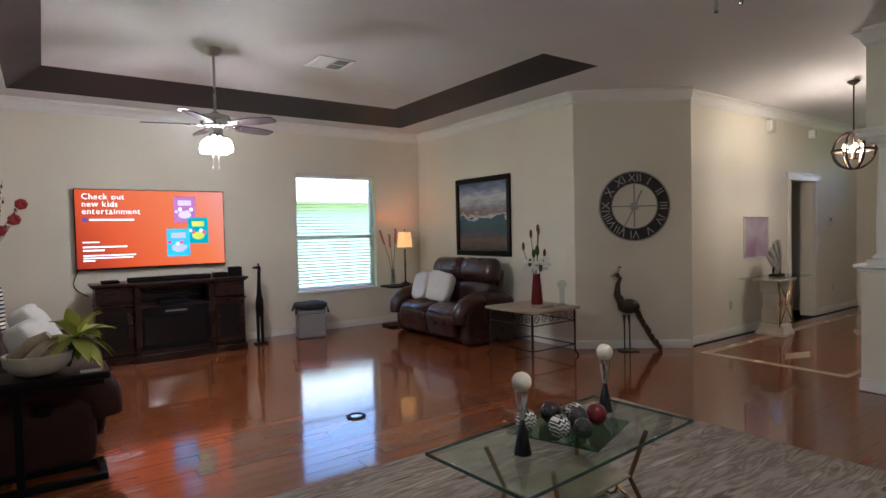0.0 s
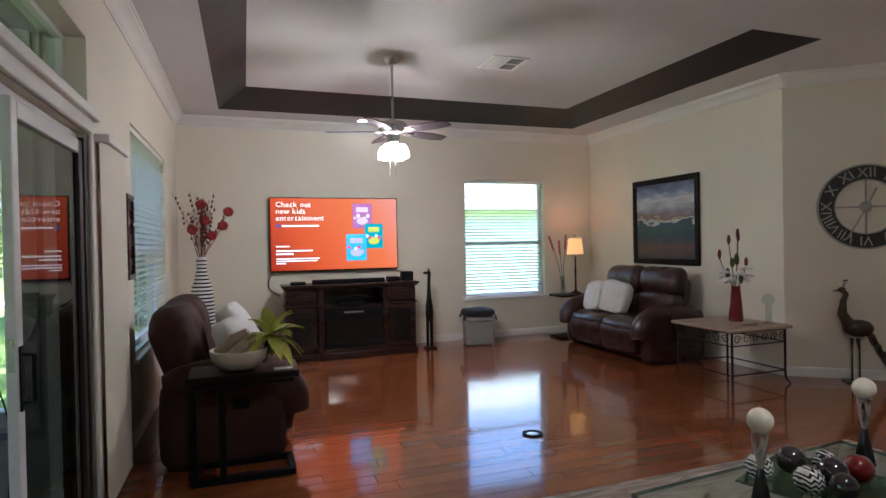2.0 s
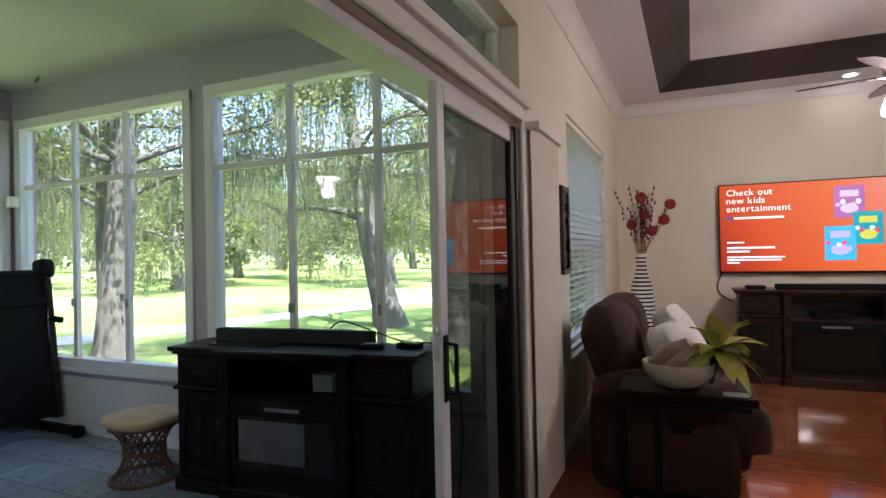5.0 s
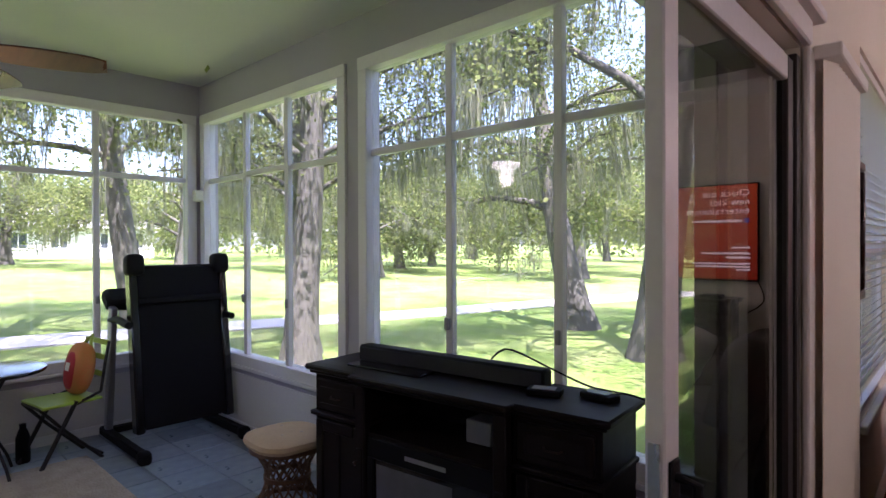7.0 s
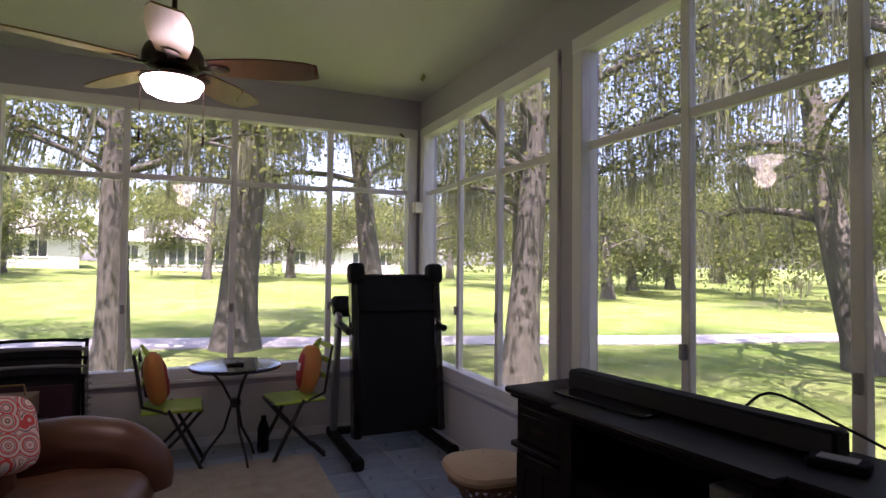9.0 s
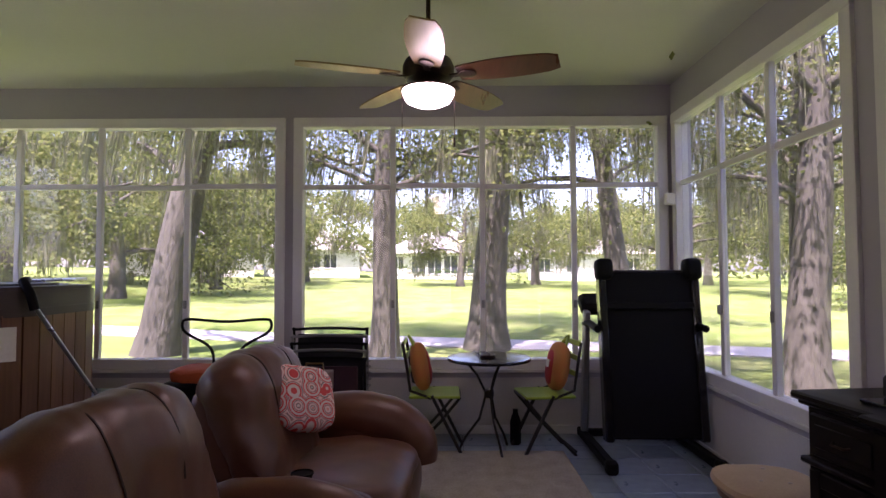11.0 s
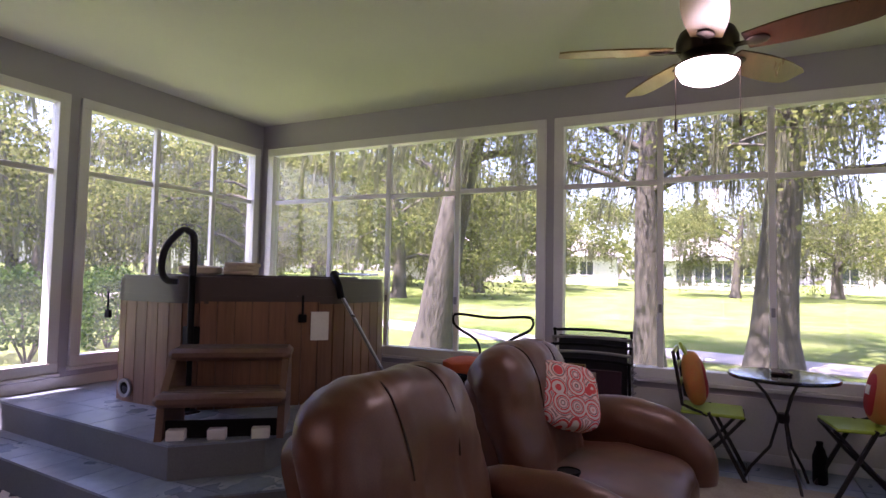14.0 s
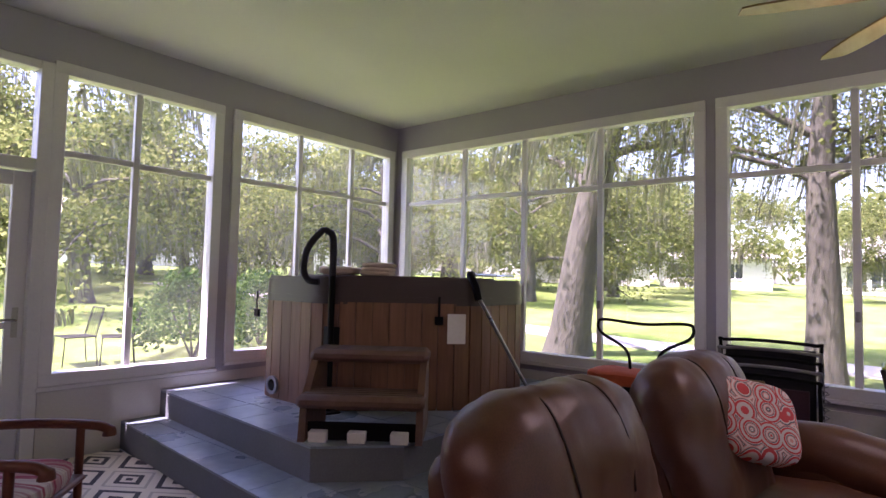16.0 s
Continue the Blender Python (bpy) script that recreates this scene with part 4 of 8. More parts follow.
for i, (x, z, wd, h, c, c2) in enumerate(cards):
    y = -0.0045 - 0.0012 * i
    cd = part("poster_tile", G().box(x, y - 0.001, z, x + wd, y, z + h), glow("lit_poster_tile_%s" % "abc"[i], c, TV_GLOW), scr)
    mm = glow("lit_poster_shape_%s" % "abc"[i], c2, TV_GLOW)
    for q in range(5):
        a, b = x + wd * (0.12 + 0.17 * q), z + h * (0.42 + 0.1 * math.sin(q * 2.1 + i))
        part("shape", G().ball((a, y - 0.001, b), (wd * 0.085, 0.0006, h * (0.06 + 0.02 * (q % 3))), nu=10, nv=6), (mm, WHITEGLOW, TILERED)[(q + i) % 3], cd)
    part("shape", G().box(x + 0.05, y - 0.0016, z + h * 0.66, x + wd - 0.05, y - 0.001, z + h * 0.86), mm, cd)
    part("shape", G().ball((x + wd * 0.5, y - 0.001, z + h * 0.3), (wd * 0.3, 0.0008, h * 0.15), nu=14, nv=8), mm, cd)
single("tv_cable", G().tube(curve([(0.26, 7.97, 1.10), (0.20, 7.985, 0.95), (0.22, 7.985, 0.85), (0.34, 7.98, 0.76)], 12), 0.006), BLACKPL, "black television cable hanging down the wall", "cable")


def media_console(name, label, m, w, d, h, mat, panes, group=""):
    """A fireplace media cabinet: stepped front, cornice, middle firebox, side doors. Front faces -y."""
    c = thing(name, label, "media console", m, group)
    s = w * 0.235
    part("body", G().box(0, 0.04, 0.08, s, d, h - 0.05, 0.004).box(w - s, 0.04, 0.08, w, d, h - 0.05, 0.004).box(s, d - 0.03, 0.08, w - s, d, h - 0.05).box(s, 0, h - 0.30, w - s, d - 0.03, h - 0.28).box(s, 0.0, 0.08, w - s, d - 0.03, 0.14), mat, c)
    part("plinth", G().box(-0.02, 0.02, 0, s + 0.01, d, 0.08, 0.008).box(w - s - 0.01, 0.02, 0, w + 0.02, d, 0.08, 0.008).box(s - 0.02, -0.03, 0, w - s + 0.02, d, 0.085, 0.008), mat, c)
    part("top", G().box(-0.045, -0.005, h - 0.03, w + 0.045, d, h, 0.008), mat, c)
    part("centre_top", G().box(s - 0.03, -0.06, h - 0.0305, w - s + 0.03, 0.02, h + 0.0005, 0.008), mat, c)
    part("cornice", G().box(-0.025, 0.015, h - 0.05, w + 0.025, d, h - 0.03, 0.006), mat, c)
    part("centre_cornice", G().box(s - 0.01, -0.04, h - 0.0505, w - s + 0.01, 0.02, h - 0.0295, 0.006), mat, c)
    for x in (s - 0.005, w - s - 0.06):
        part("pilaster", G().box(x, -0.03, 0.085, x + 0.065, 0.02, h - 0.05, 0.006).box(x + 0.012, -0.036, 0.16, x + 0.053, -0.028, h - 0.36, 0.003), mat, c)
    for x in (0.0, w - s):
        dr = part("drawer", G().box(x + 0.025, 0.022, h - 0.235, x + s - 0.025, 0.045, h - 0.075, 0.006).box(x + 0.06, 0.016, h - 0.20, x + s - 0.06, 0.024, h - 0.11, 0.004), mat, c)
        part("handle", G().tube([(x + s / 2 - 0.04, 0.02, h - 0.155), (x + s / 2 - 0.03, 0.0, h - 0.16), (x + s / 2 + 0.03, 0.0, h - 0.16), (x + s / 2 + 0.04, 0.02, h - 0.155)], 0.005), BRONZE, dr)
        part("ledge", G().box(x - 0.015, 0.01, h - 0.275, x + s + 0.015, d, h - 0.25, 0.006), mat, c)
        dd = part("cabinet_door", G().box(x + 0.02, 0.02, 0.11, x + 0.075, 0.045, h - 0.29, 0.005).box(x + s - 0.075, 0.02, 0.11, x + s - 0.02, 0.045, h - 0.29, 0.005).box(x + 0.075, 0.02, h - 0.35, x + s - 0.075, 0.045, h - 0.29, 0.005).box(x + 0.075, 0.02, 0.11, x + s - 0.075, 0.045, 0.17, 0.005), mat, c)
        if panes:
            part("pane", G().box(x + 0.075, 0.03, 0.17, x + s - 0.075, 0.034, h - 0.35), BLACKGL, dd, "dark glass")
        else:
            part("panel", G().box(x + 0.075, 0.03, 0.17, x + s - 0.075, 0.04, h - 0.35).box(x + s / 2 - 0.012, 0.022, 0.17, x + s / 2 + 0.012, 0.035, h - 0.35, 0.003), mat, dd)
        part("knob", G().ball((x + (s - 0.045 if x == 0 else 0.045), 0.012, h * 0.5), 0.012, nu=10, nv=8), BRONZE, dd)
    fb = part("firebox", G().box(s + 0.06, -0.012, 0.14, w - s - 0.06, 0.05, 0.20, 0.004).box(s + 0.06, -0.012, h - 0.40, w - s - 0.06, 0.05, h - 0.30, 0.004).box(s + 0.06, -0.012, 0.20, s + 0.10, 0.05, h - 0.40, 0.004).box(w - s - 0.10, -0.012, 0.20, w - s - 0.06, 0.05, h - 0.40, 0.004), BLACKPL, c)
    part("fire_glass", G().box(s + 0.10, 0.0, 0.20, w - s - 0.10, 0.006, h - 0.40), BLACKGL, fb, "black glass")
    part("control_strip", G().box(w / 2 - 0.12, -0.016, h - 0.36, w / 2 + 0.12, -0.011, h - 0.34), GREYMET, fb)
    return c


mc = media_console("media_console", "dark cherry wood media console with an electric fireplace", Matrix.Translation((0.37, 7.35, 0)), 1.63, 0.45, 0.93, CHERRY, True)
for x0, z0, t in ((0.09, 0.30, "left"), (1.34, 0.48, "r"), (1.34, 0.28, "r")):
    part("stored_papers", G().box(x0, 0.0315, z0, x0 + 0.2, 0.0325, z0 + 0.05).box(x0 + 0.03, 0.031, z0 + 0.05, x0 + 0.18, 0.032, z0 + 0.075), PAPER, mc, "pale papers behind the glass")
part("media_box", G().box(0.66, 0.10, 0.652, 0.98, 0.30, 0.70, 0.004), BLACKPL, mc)
single("sound_bar", G().box(0.70, 7.46, 0.931, 1.62, 7.54, 0.985, 0.01), BLACKPL, "long black sound bar on the media console", "sound bar")
single("set_top_box", G().box(1.66, 7.45, 0.931, 1.82, 7.60, 0.99, 0.006), BLACKPL, "small black set top box on the media console", "box")
single("speaker_box", G().box(1.86, 7.46, 0.931, 2.0, 7.62, 1.05, 0.008), BLACKPL, "small black speaker on the media console", "speaker")
single("cable_box", G().box(0.44, 7.45, 0.931, 0.62, 7.6, 0.965, 0.006), BLACKPL, "flat black cable box on the media console", "box")

# tall carved animal statue
def lofted(name, rings, mat, label, category, m):
    """A carved figure from rings (x, y, z, rx, ry)."""
    g, n = G(), 14
    v, f = [], []
    for x, y, z, rx, ry in rings:
        v += [(x + rx * math.cos(j * 2 * math.pi / n), y + ry * math.sin(j * 2 * math.pi / n), z) for j in range(n)]
    for i in range(len(rings) - 1):
        f += [(i * n + j, i * n + (j + 1) % n, (i + 1) * n + (j + 1) % n, (i + 1) * n + j) for j in range(n)]
    f += [tuple(range(n)), tuple((len(rings) - 1) * n + j for j in range(n))]
    g.raw(v, f)
    return g


gi = lofted("statue", [(0, 0, 0.38, 0.04, 0.035), (0, 0, 0.45, 0.055, 0.05), (0, 0, 0.58, 0.05, 0.045), (0, 0, 0.66, 0.035, 0.03), (0.0, 0, 0.80, 0.024, 0.02), (0.005, 0, 0.95, 0.02, 0.018), (0.01, 0, 1.0, 0.024, 0.02), (0.005, 0, 1.04, 0.02, 0.018)], ESPRESSO, "", "", None)
gi.box(-0.075, -0.06, 0, 0.085, 0.06, 0.025, 0.006)
for x in (-0.028, 0.028):
    for y in (-0.022, 0.022):
        gi.cyl((x, y, 0.02), (x * 0.9, y * 0.9, 0.42), 0.013, 0.018, n=8)
gi.ball((-0.03, 0, 1.02), (0.05, 0.018, 0.018), nu=12, nv=8).cyl((0.0, 0.012, 1.03), (0.0, 0.02, 1.075), 0.005, 0.006, n=6).cyl((0.0, -0.012, 1.03), (0.0, -0.02, 1.075), 0.005, 0.006, n=6)
single("giraffe_statue", gi, ESPRESSO, "tall slim dark carved wooden giraffe statue on the floor", "statue", Matrix.Translation((2.24, 7.56, 0)))

ot = thing("storage_ottoman", "small grey vinyl storage ottoman under the window", "ottoman", Matrix.Translation((2.97, 7.62, 0)) @ Matrix.Rotation(radians(-14), 4, "Z"))
part("body", G().box(-0.19, -0.17, 0.005, 0.19, 0.17, 0.33, 0.012), GREYVINYL, ot)
part("lid", G().box(-0.195, -0.175, 0.332, 0.195, 0.175, 0.40, 0.015), GREYVINYL, ot)
cu = thing("floor_cushion", "flat black tasselled cushion lying on the grey ottoman", "cushion", Matrix.Translation((2.97, 7.62, 0.445)) @ Matrix.Rotation(radians(-14), 4, "Z"))
part("cover", G().ball((0, 0, 0), (0.23, 0.22, 0.05), 0.55, 24, 10).wobble(0.012, 9), BLACKCLOTH, cu)
for sx in (-1, 1):
    for sy in (-1, 1):
        part("tassel", G().cyl((sx * 0.205, sy * 0.195, -0.005), (sx * 0.225, sy * 0.205, -0.09), 0.006, 0.016, n=8), BLACKCLOTH, cu)


def pillow(name, label, m, w, h, t, mat, group="", fuzz=0.012):
    return single(name, G().ball((0, 0, 0), (w / 2, t / 2, h / 2), 0.45, 28, 16).wobble(fuzz, 12, m.translation.x), mat, label, "pillow", m, group)


def stuffed(profile, w, seams=(), soft=5.0, n=30, seed=0.0, amp=0.012):
    """A padded cushion: a closed (y, z) outline carried along x, drawn in at both ends and along its seams."""
    ring2 = curve(list(profile) + [profile[0]], 4 * len(profile))[:-1]
    k = len(ring2)
    cy, cz = sum(p[0] for p in ring2) / k, sum(p[1] for p in ring2) / k
    v, f = [], []
    for i in range(n + 1):
        u = -math.cos(math.pi * i / n)
        sc = max(0.02, (1 - abs(u) ** soft) ** 0.42)
        for q in seams:
            sc *= 1 - 0.045 * math.exp(-((u - q) / 0.03) ** 2)
        v += [(u * w / 2, cy + (y - cy) * sc, cz + (z - cz) * (0.35 + 0.65 * sc)) for y, z in ring2]
    for i in range(n):
        f += [(i * k + j, i * k + (j + 1) % k, (i + 1) * k + (j + 1) % k, (i + 1) * k + j) for j in range(k)]
    f += [tuple(range(k)), tuple(n * k + j for j in range(k))]
    return G().raw(v, f).wobble(amp, 5, seed).wobble(amp * 0.4, 15, seed + 4)


def recliner(name, label, m, seats, mat, arm_w=0.22, seat_w=0.62, depth=0.95, back_h=1.02, tilt=14, console=0.0, group="", arm_h=0.62, seams=(), split=False):
    """A reclining sofa, front towards -y, centred on x; stuffed seats, backs and arms."""
    s = thing(name, label, "sofa", m, group)
    total = seats * seat_w + 2 * arm_w + (console if seats > 1 else 0)
    x = -total / 2
    part("base", G().box(x + 0.05, 0.06, 0.03, -x - 0.05, depth - 0.14, 0.32, 0.03), mat, s)

    def armrest(c, w, low):
        a = part("arm", G().ball((c, depth * 0.44, (arm_h - low) * 0.47), (w / 2, depth * 0.42, (arm_h - low) * 0.47), 0.28, 28, 16).wobble(0.008, 7, c), mat, s)
        path = curve([(c, depth * 0.80, arm_h - 0.13 - low), (c, depth * 0.62, arm_h - 0.08 - low), (c, depth * 0.36, arm_h - 0.07 - low), (c, depth * 0.12, arm_h - 0.11 - low), (c, -0.01, arm_h - 0.20 - low), (c, -0.03, arm_h - 0.33 - low)], 20)
        part("arm_pad", G().tube(path, [w * (0.60 - 0.16 * abs(i / 20 - 0.45) ** 1.5 * 2) for i in range(21)], 18).wobble(0.010, 8, c), mat, a)
        part("arm_piping", G().tube([(p[0] + w * 0.53, p[1], p[2] - 0.035) for p in path[2:18]], 0.004, 5), SEAM, a)
    for sx in (x, -x - arm_w):
        armrest(sx + arm_w / 2, arm_w, 0.0)
    bh = (back_h - 0.40) / math.cos(radians(tilt))
    for i in range(seats):
        c = x + arm_w + seat_w * (i + 0.5) + (console if i and console else 0)
        at = Matrix.Translation((c, 0, 0))
        d = depth
        part("seat", stuffed([(d * 0.70, 0.36), (d * 0.70, 0.46), (d * 0.45, 0.485), (d * 0.2, 0.49), (0.04, 0.475), (-0.05, 0.43), (-0.06, 0.37), (0.02, 0.32), (d * 0.3, 0.30)], seat_w + 0.01, (), 8, 26, c).turn(at), mat, s)
        part("footrest", stuffed([(0.08, 0.10), (0.10, 0.34), (0.04, 0.41), (-0.045, 0.39), (-0.075, 0.30), (-0.06, 0.18), (-0.02, 0.09)], seat_w - 0.01, (), 9, 22, c + 2).turn(at), mat, s)
        R = Matrix.Translation((c, depth * 0.62, 0.40)) @ Matrix.Rotation(radians(-tilt), 4, "X")
        if split:
            low = [(-0.10, 0.0), (-0.13, bh * 0.2), (-0.135, bh * 0.42), (-0.09, bh * 0.52), (0.06, bh * 0.53), (0.10, bh * 0.3), (0.08, 0.0)]
            high = [(-0.10, bh * 0.53), (-0.155, bh * 0.64), (-0.165, bh * 0.82), (-0.11, bh * 0.97), (0.0, bh * 1.02), (0.08, bh * 0.94), (0.10, bh * 0.7), (0.06, bh * 0.53)]
            bk = part("backrest", stuffed(low, seat_w, (), 8, 26, c).turn(R), mat, s)
            part("head_cushion", stuffed(high, seat_w + 0.01, (), 8, 26, c + 3).turn(R), mat, bk)
        else:
            whole = [(-0.09, 0.0), (-0.12, bh * 0.2), (-0.13, bh * 0.45), (-0.16, bh * 0.68), (-0.15, bh * 0.86), (-0.09, bh * 0.98), (0.02, bh * 1.02), (0.11, bh * 0.96), (0.15, bh * 0.8), (0.14, bh * 0.5), (0.12, bh * 0.2), (0.09, 0.0)]
            bk = part("backrest", stuffed(whole, seat_w + 0.01, seams, 3.6, 44, c, 0.018).turn(R), mat, s)
            for q in seams:
                z0 = G().tube(curve([(q * seat_w / 2, -0.128, bh * 0.47), (q * seat_w / 2, -0.155, bh * 0.68), (q * seat_w / 2, -0.143, bh * 0.86), (q * seat_w / 2, -0.085, bh * 0.965), (q * seat_w / 2, 0.02, bh * 1.0), (q * seat_w / 2, 0.105, bh * 0.94), (q * seat_w / 2, 0.145, bh * 0.8), (q * seat_w / 2, 0.135, bh * 0.5)], 24), 0.0035, 5)
                part("back_seam", z0.wobble(0.012, 5, c).turn(R), SEAM, bk)
        part("back_shell", G().ball((0, 0.10, bh * 0.40), (seat_w / 2 - 0.02, 0.05, bh * 0.46), 0.3, 26, 14).turn(R), mat, bk)
    if console and seats > 1:
        c = x + arm_w + seat_w + console / 2
        k = part("console", G().box(c - console / 2 + 0.02, 0.06, 0.08, c + console / 2 - 0.02, depth * 0.76, 0.44, 0.03), mat, s)
        armrest(c - console * 0.27, console * 0.46, 0.03)
        armrest(c + console * 0.27, console * 0.46, 0.10)
        part("cup_holder", G().lathe([(0.034, -0.03), (0.045, 0.006), (0.046, 0.0)], 18, (c, 0.30, arm_h - 0.03)), BLACKPL, k)
    return s, total


recliner("loveseat", "dark brown leather reclining loveseat against the wall", Matrix.Translation((4.12, 6.36, 0)) @ Matrix.Rotation(radians(-90), 4, "Z"), 2, DARKLEATHER, 0.20, 0.67, 0.95, 1.05, 12, split=True)
pillow("throw_pillow", "fluffy white throw pillow on the dark loveseat", Matrix.Translation((4.40, 6.46, 0.68)) @ Matrix.Rotation(radians(-78), 4, "Z") @ Matrix.Rotation(radians(-18), 4, "X") @ Matrix.Rotation(radians(8), 4, "Y"), 0.46, 0.42, 0.17, FLEECE, "pillows on the loveseat")
pillow("throw_pillow", "fluffy white throw pillow on the dark loveseat", Matrix.Translation((4.34, 6.80, 0.67)) @ Matrix.Rotation(radians(-100), 4, "Z") @ Matrix.Rotation(radians(-18), 4, "X") @ Matrix.Rotation(radians(-7), 4, "Y"), 0.42, 0.40, 0.16, FLEECE, "pillows on the loveseat")
rs, _ = recliner("reclining_sofa", "brown microfibre reclining sofa under the window", Matrix.Translation((0.18, 5.18, 0)) @ Matrix.Rotation(radians(90), 4, "Z"), 2, SUEDE, 0.23, 0.70, 0.93, 1.00, 20)
part("recline_handle", G().ball((-0.95, 0.30, 0.40), (0.012, 0.05, 0.03), 0.6).ball((-0.955, 0.30, 0.40), (0.012, 0.03, 0.016)), BLACKPL, rs, "black recliner pull")
pillow("fleece_pillow", "cream fleece pillow leaning on the brown sofa", Matrix.Translation((-0.14, 4.62, 0.72)) @ Matrix.Rotation(radians(70), 4, "Z") @ Matrix.Rotation(radians(-25), 4, "X"), 0.40, 0.40, 0.17, FLEECE, "pillows on the brown sofa", 0.02)
pillow("fleece_pillow", "cream fleece pillow leaning on the brown sofa", Matrix.Translation((-0.13, 4.98, 0.78)) @ Matrix.Rotation(radians(80), 4, "Z") @ Matrix.Rotation(radians(-30), 4, "X"), 0.42, 0.42, 0.17, FLEECE, "pillows on the brown sofa", 0.02)

# c-shaped table by the brown sofa with bowl and plant
ct = thing("c_table", "dark wooden C-shaped end table beside the brown sofa", "side table", Matrix.Translation((-0.09, 4.08, 0)))
part("tabletop", G().box(-0.33, -0.16, 0.61, 0.31, 0.20, 0.655, 0.008), ESPRESSO, ct)
part("apron", G().box(-0.30, -0.13, 0.575, 0.28, 0.17, 0.61, 0.004), ESPRESSO, ct)
for x in (-0.30, -0.14):
    part("leg", G().box(x - 0.02, -0.13, 0.04, x + 0.02, -0.09, 0.575, 0.004), BLACKPL, ct)
part("base_frame", G().box(-0.32, -0.13, 0, 0.28, -0.09, 0.04, 0.004).box(-0.32, 0.15, 0, 0.28, 0.19, 0.04, 0.004).box(0.24, -0.09, 0, 0.28, 0.15, 0.04, 0.004).box(-0.32, -0.09, 0, -0.28, 0.15, 0.04, 0.004), BLACKPL, ct)
bo = thing("bowl_planter", "wide cream ceramic bowl on the C-shaped table", "bowl", Matrix.Translation((-0.13, 4.09, 0.656)))
part("bowl", G().lathe([(0.07, 0.0), (0.12, 0.02), (0.165, 0.07), (0.175, 0.125), (0.168, 0.13), (0.155, 0.08), (0.10, 0.03), (0.02, 0.02)], 32), CERAM, bo)
part("driftwood", G().tube([(-0.13, 0.03, 0.10), (-0.03, 0.0, 0.18), (0.06, -0.02, 0.23)], [0.035, 0.04, 0.03], 10).tube([(-0.04, -0.05, 0.10), (0.05, -0.05, 0.17), (0.12, -0.02, 0.2)], [0.03, 0.04, 0.02], 10).wobble(0.01, 15), STONE, bo, "brown driftwood pieces")
pl = thing("artificial_plant", "yellow-green artificial lily plant in the bowl", "plant", Matrix.Translation((0.06, 4.09, 0.855)))
rnd = random.Random(4)
for i in range(26):
    a, el, ln = rnd.uniform(0, 6.28), rnd.uniform(-0.9, 1.35), rnd.uniform(0.17, 0.27)
    d = Vector((math.cos(a) * math.cos(el), math.sin(a) * math.cos(el), math.sin(el)))
    sd = d.cross(Vector((0, 0, 1))).normalized()
    up = sd.cross(d)
    v, f = [], []
    for j in range(6):
        t = j / 5
        w = 0.046 * math.sin(math.pi * (0.12 + 0.88 * t)) + 0.001
        c = d * ln * t - up * (-0.02 * math.sin(t * 3)) - Vector((0, 0, 1)) * 0.05 * t * t
        v += [c - sd * w, c + up * -0.008, c + sd * w]
        if j:
            k = 3 * j
            f += [(k - 3, k - 2, k + 1, k), (k - 2, k - 1, k + 2, k + 1)]
    part("leaf", G().raw(v, f), LEAFLIME, pl)
part("stem", G().tube([(-0.05, 0, -0.17), (0, 0, 0.0), (0, 0, 0.03)], 0.02, 8), STEMG, pl)
single("paper_note", G().box(0.07, 3.95, 0.656, 0.18, 4.02, 0.662, 0.001), PAPER, "small white card on the C-shaped table", "card")

# striped vase of dried red flowers
va = thing("floor_vase", "tall black and white striped vase with dried red stems", "vase", Matrix.Translation((-0.55, 7.30, 0)))
prof = [(0.10, 0), (0.115, 0.05), (0.12, 0.4), (0.13, 0.75), (0.11, 0.95), (0.065, 1.08), (0.05, 1.18), (0.058, 1.30), (0.055, 1.31)]
part("body", G().lathe(prof, 28), PAPER, va)
zz = 0.5
while zz < 1.29:
    rr = [a[0] + (b[0] - a[0]) * (zz - a[1]) / (b[1] - a[1]) for a, b in zip(prof, prof[1:]) if a[1] <= zz < b[1]][0]
    part("stripe", G().lathe([(rr - 0.004, 0), (rr + 0.0025, 0.002), (rr + 0.0025, 0.017), (rr - 0.004, 0.019)], 28, (0, 0, zz)), BLACKGL, va, "black stripe")
    zz += 0.042
rnd = random.Random(7)
for i in range(34):
    a, sp, h = rnd.uniform(0, 6.28), rnd.uniform(0.03, 0.36), rnd.uniform(0.45, 0.80)
    x, y = sp * math.cos(a), sp * math.sin(a) * 0.5
    g = G().tube([(0.02 * math.cos(a), 0.02 * math.sin(a), 1.25), (x * 0.45, y * 0.45, 1.3 + h * 0.5), (x, y, 1.3 + h)], [0.004, 0.003, 0.0015], 5)
    for j in range(9):
        t = 0.3 + 0.7 * j / 9
        g.ball((x * t + rnd.uniform(-0.02, 0.02), y * t + rnd.uniform(-0.02, 0.02), 1.3 + h * t), (0.011, 0.011, 0.02), nu=6, nv=4)
    part("dried_stem", g, DRIED if i % 3 else PLASTER, va)
for x, y, z in ((0.30, -0.05, 1.82), (0.05, -0.08, 1.72), (0.12, -0.05, 1.55), (0.02, -0.1, 1.9), (-0.08, -0.06, 1.62), (0.24, -0.08, 1.66)):
    g = G()
    for k in range(7):
        a = k * 0.9
        g.ball((x + 0.028 * math.cos(a), y + 0.02 * math.sin(a * 1.3), z + 0.028 * math.sin(a)), (0.03, 0.02, 0.03), nu=8, nv=6)
    part("red_bloom", g.tube([(0, 0, 1.28), (x * 0.6, y * 0.6, 1.28 + (z - 1.28) * 0.55), (x, y, z)], 0.003, 5), REDPETAL, va, "dark red flower")

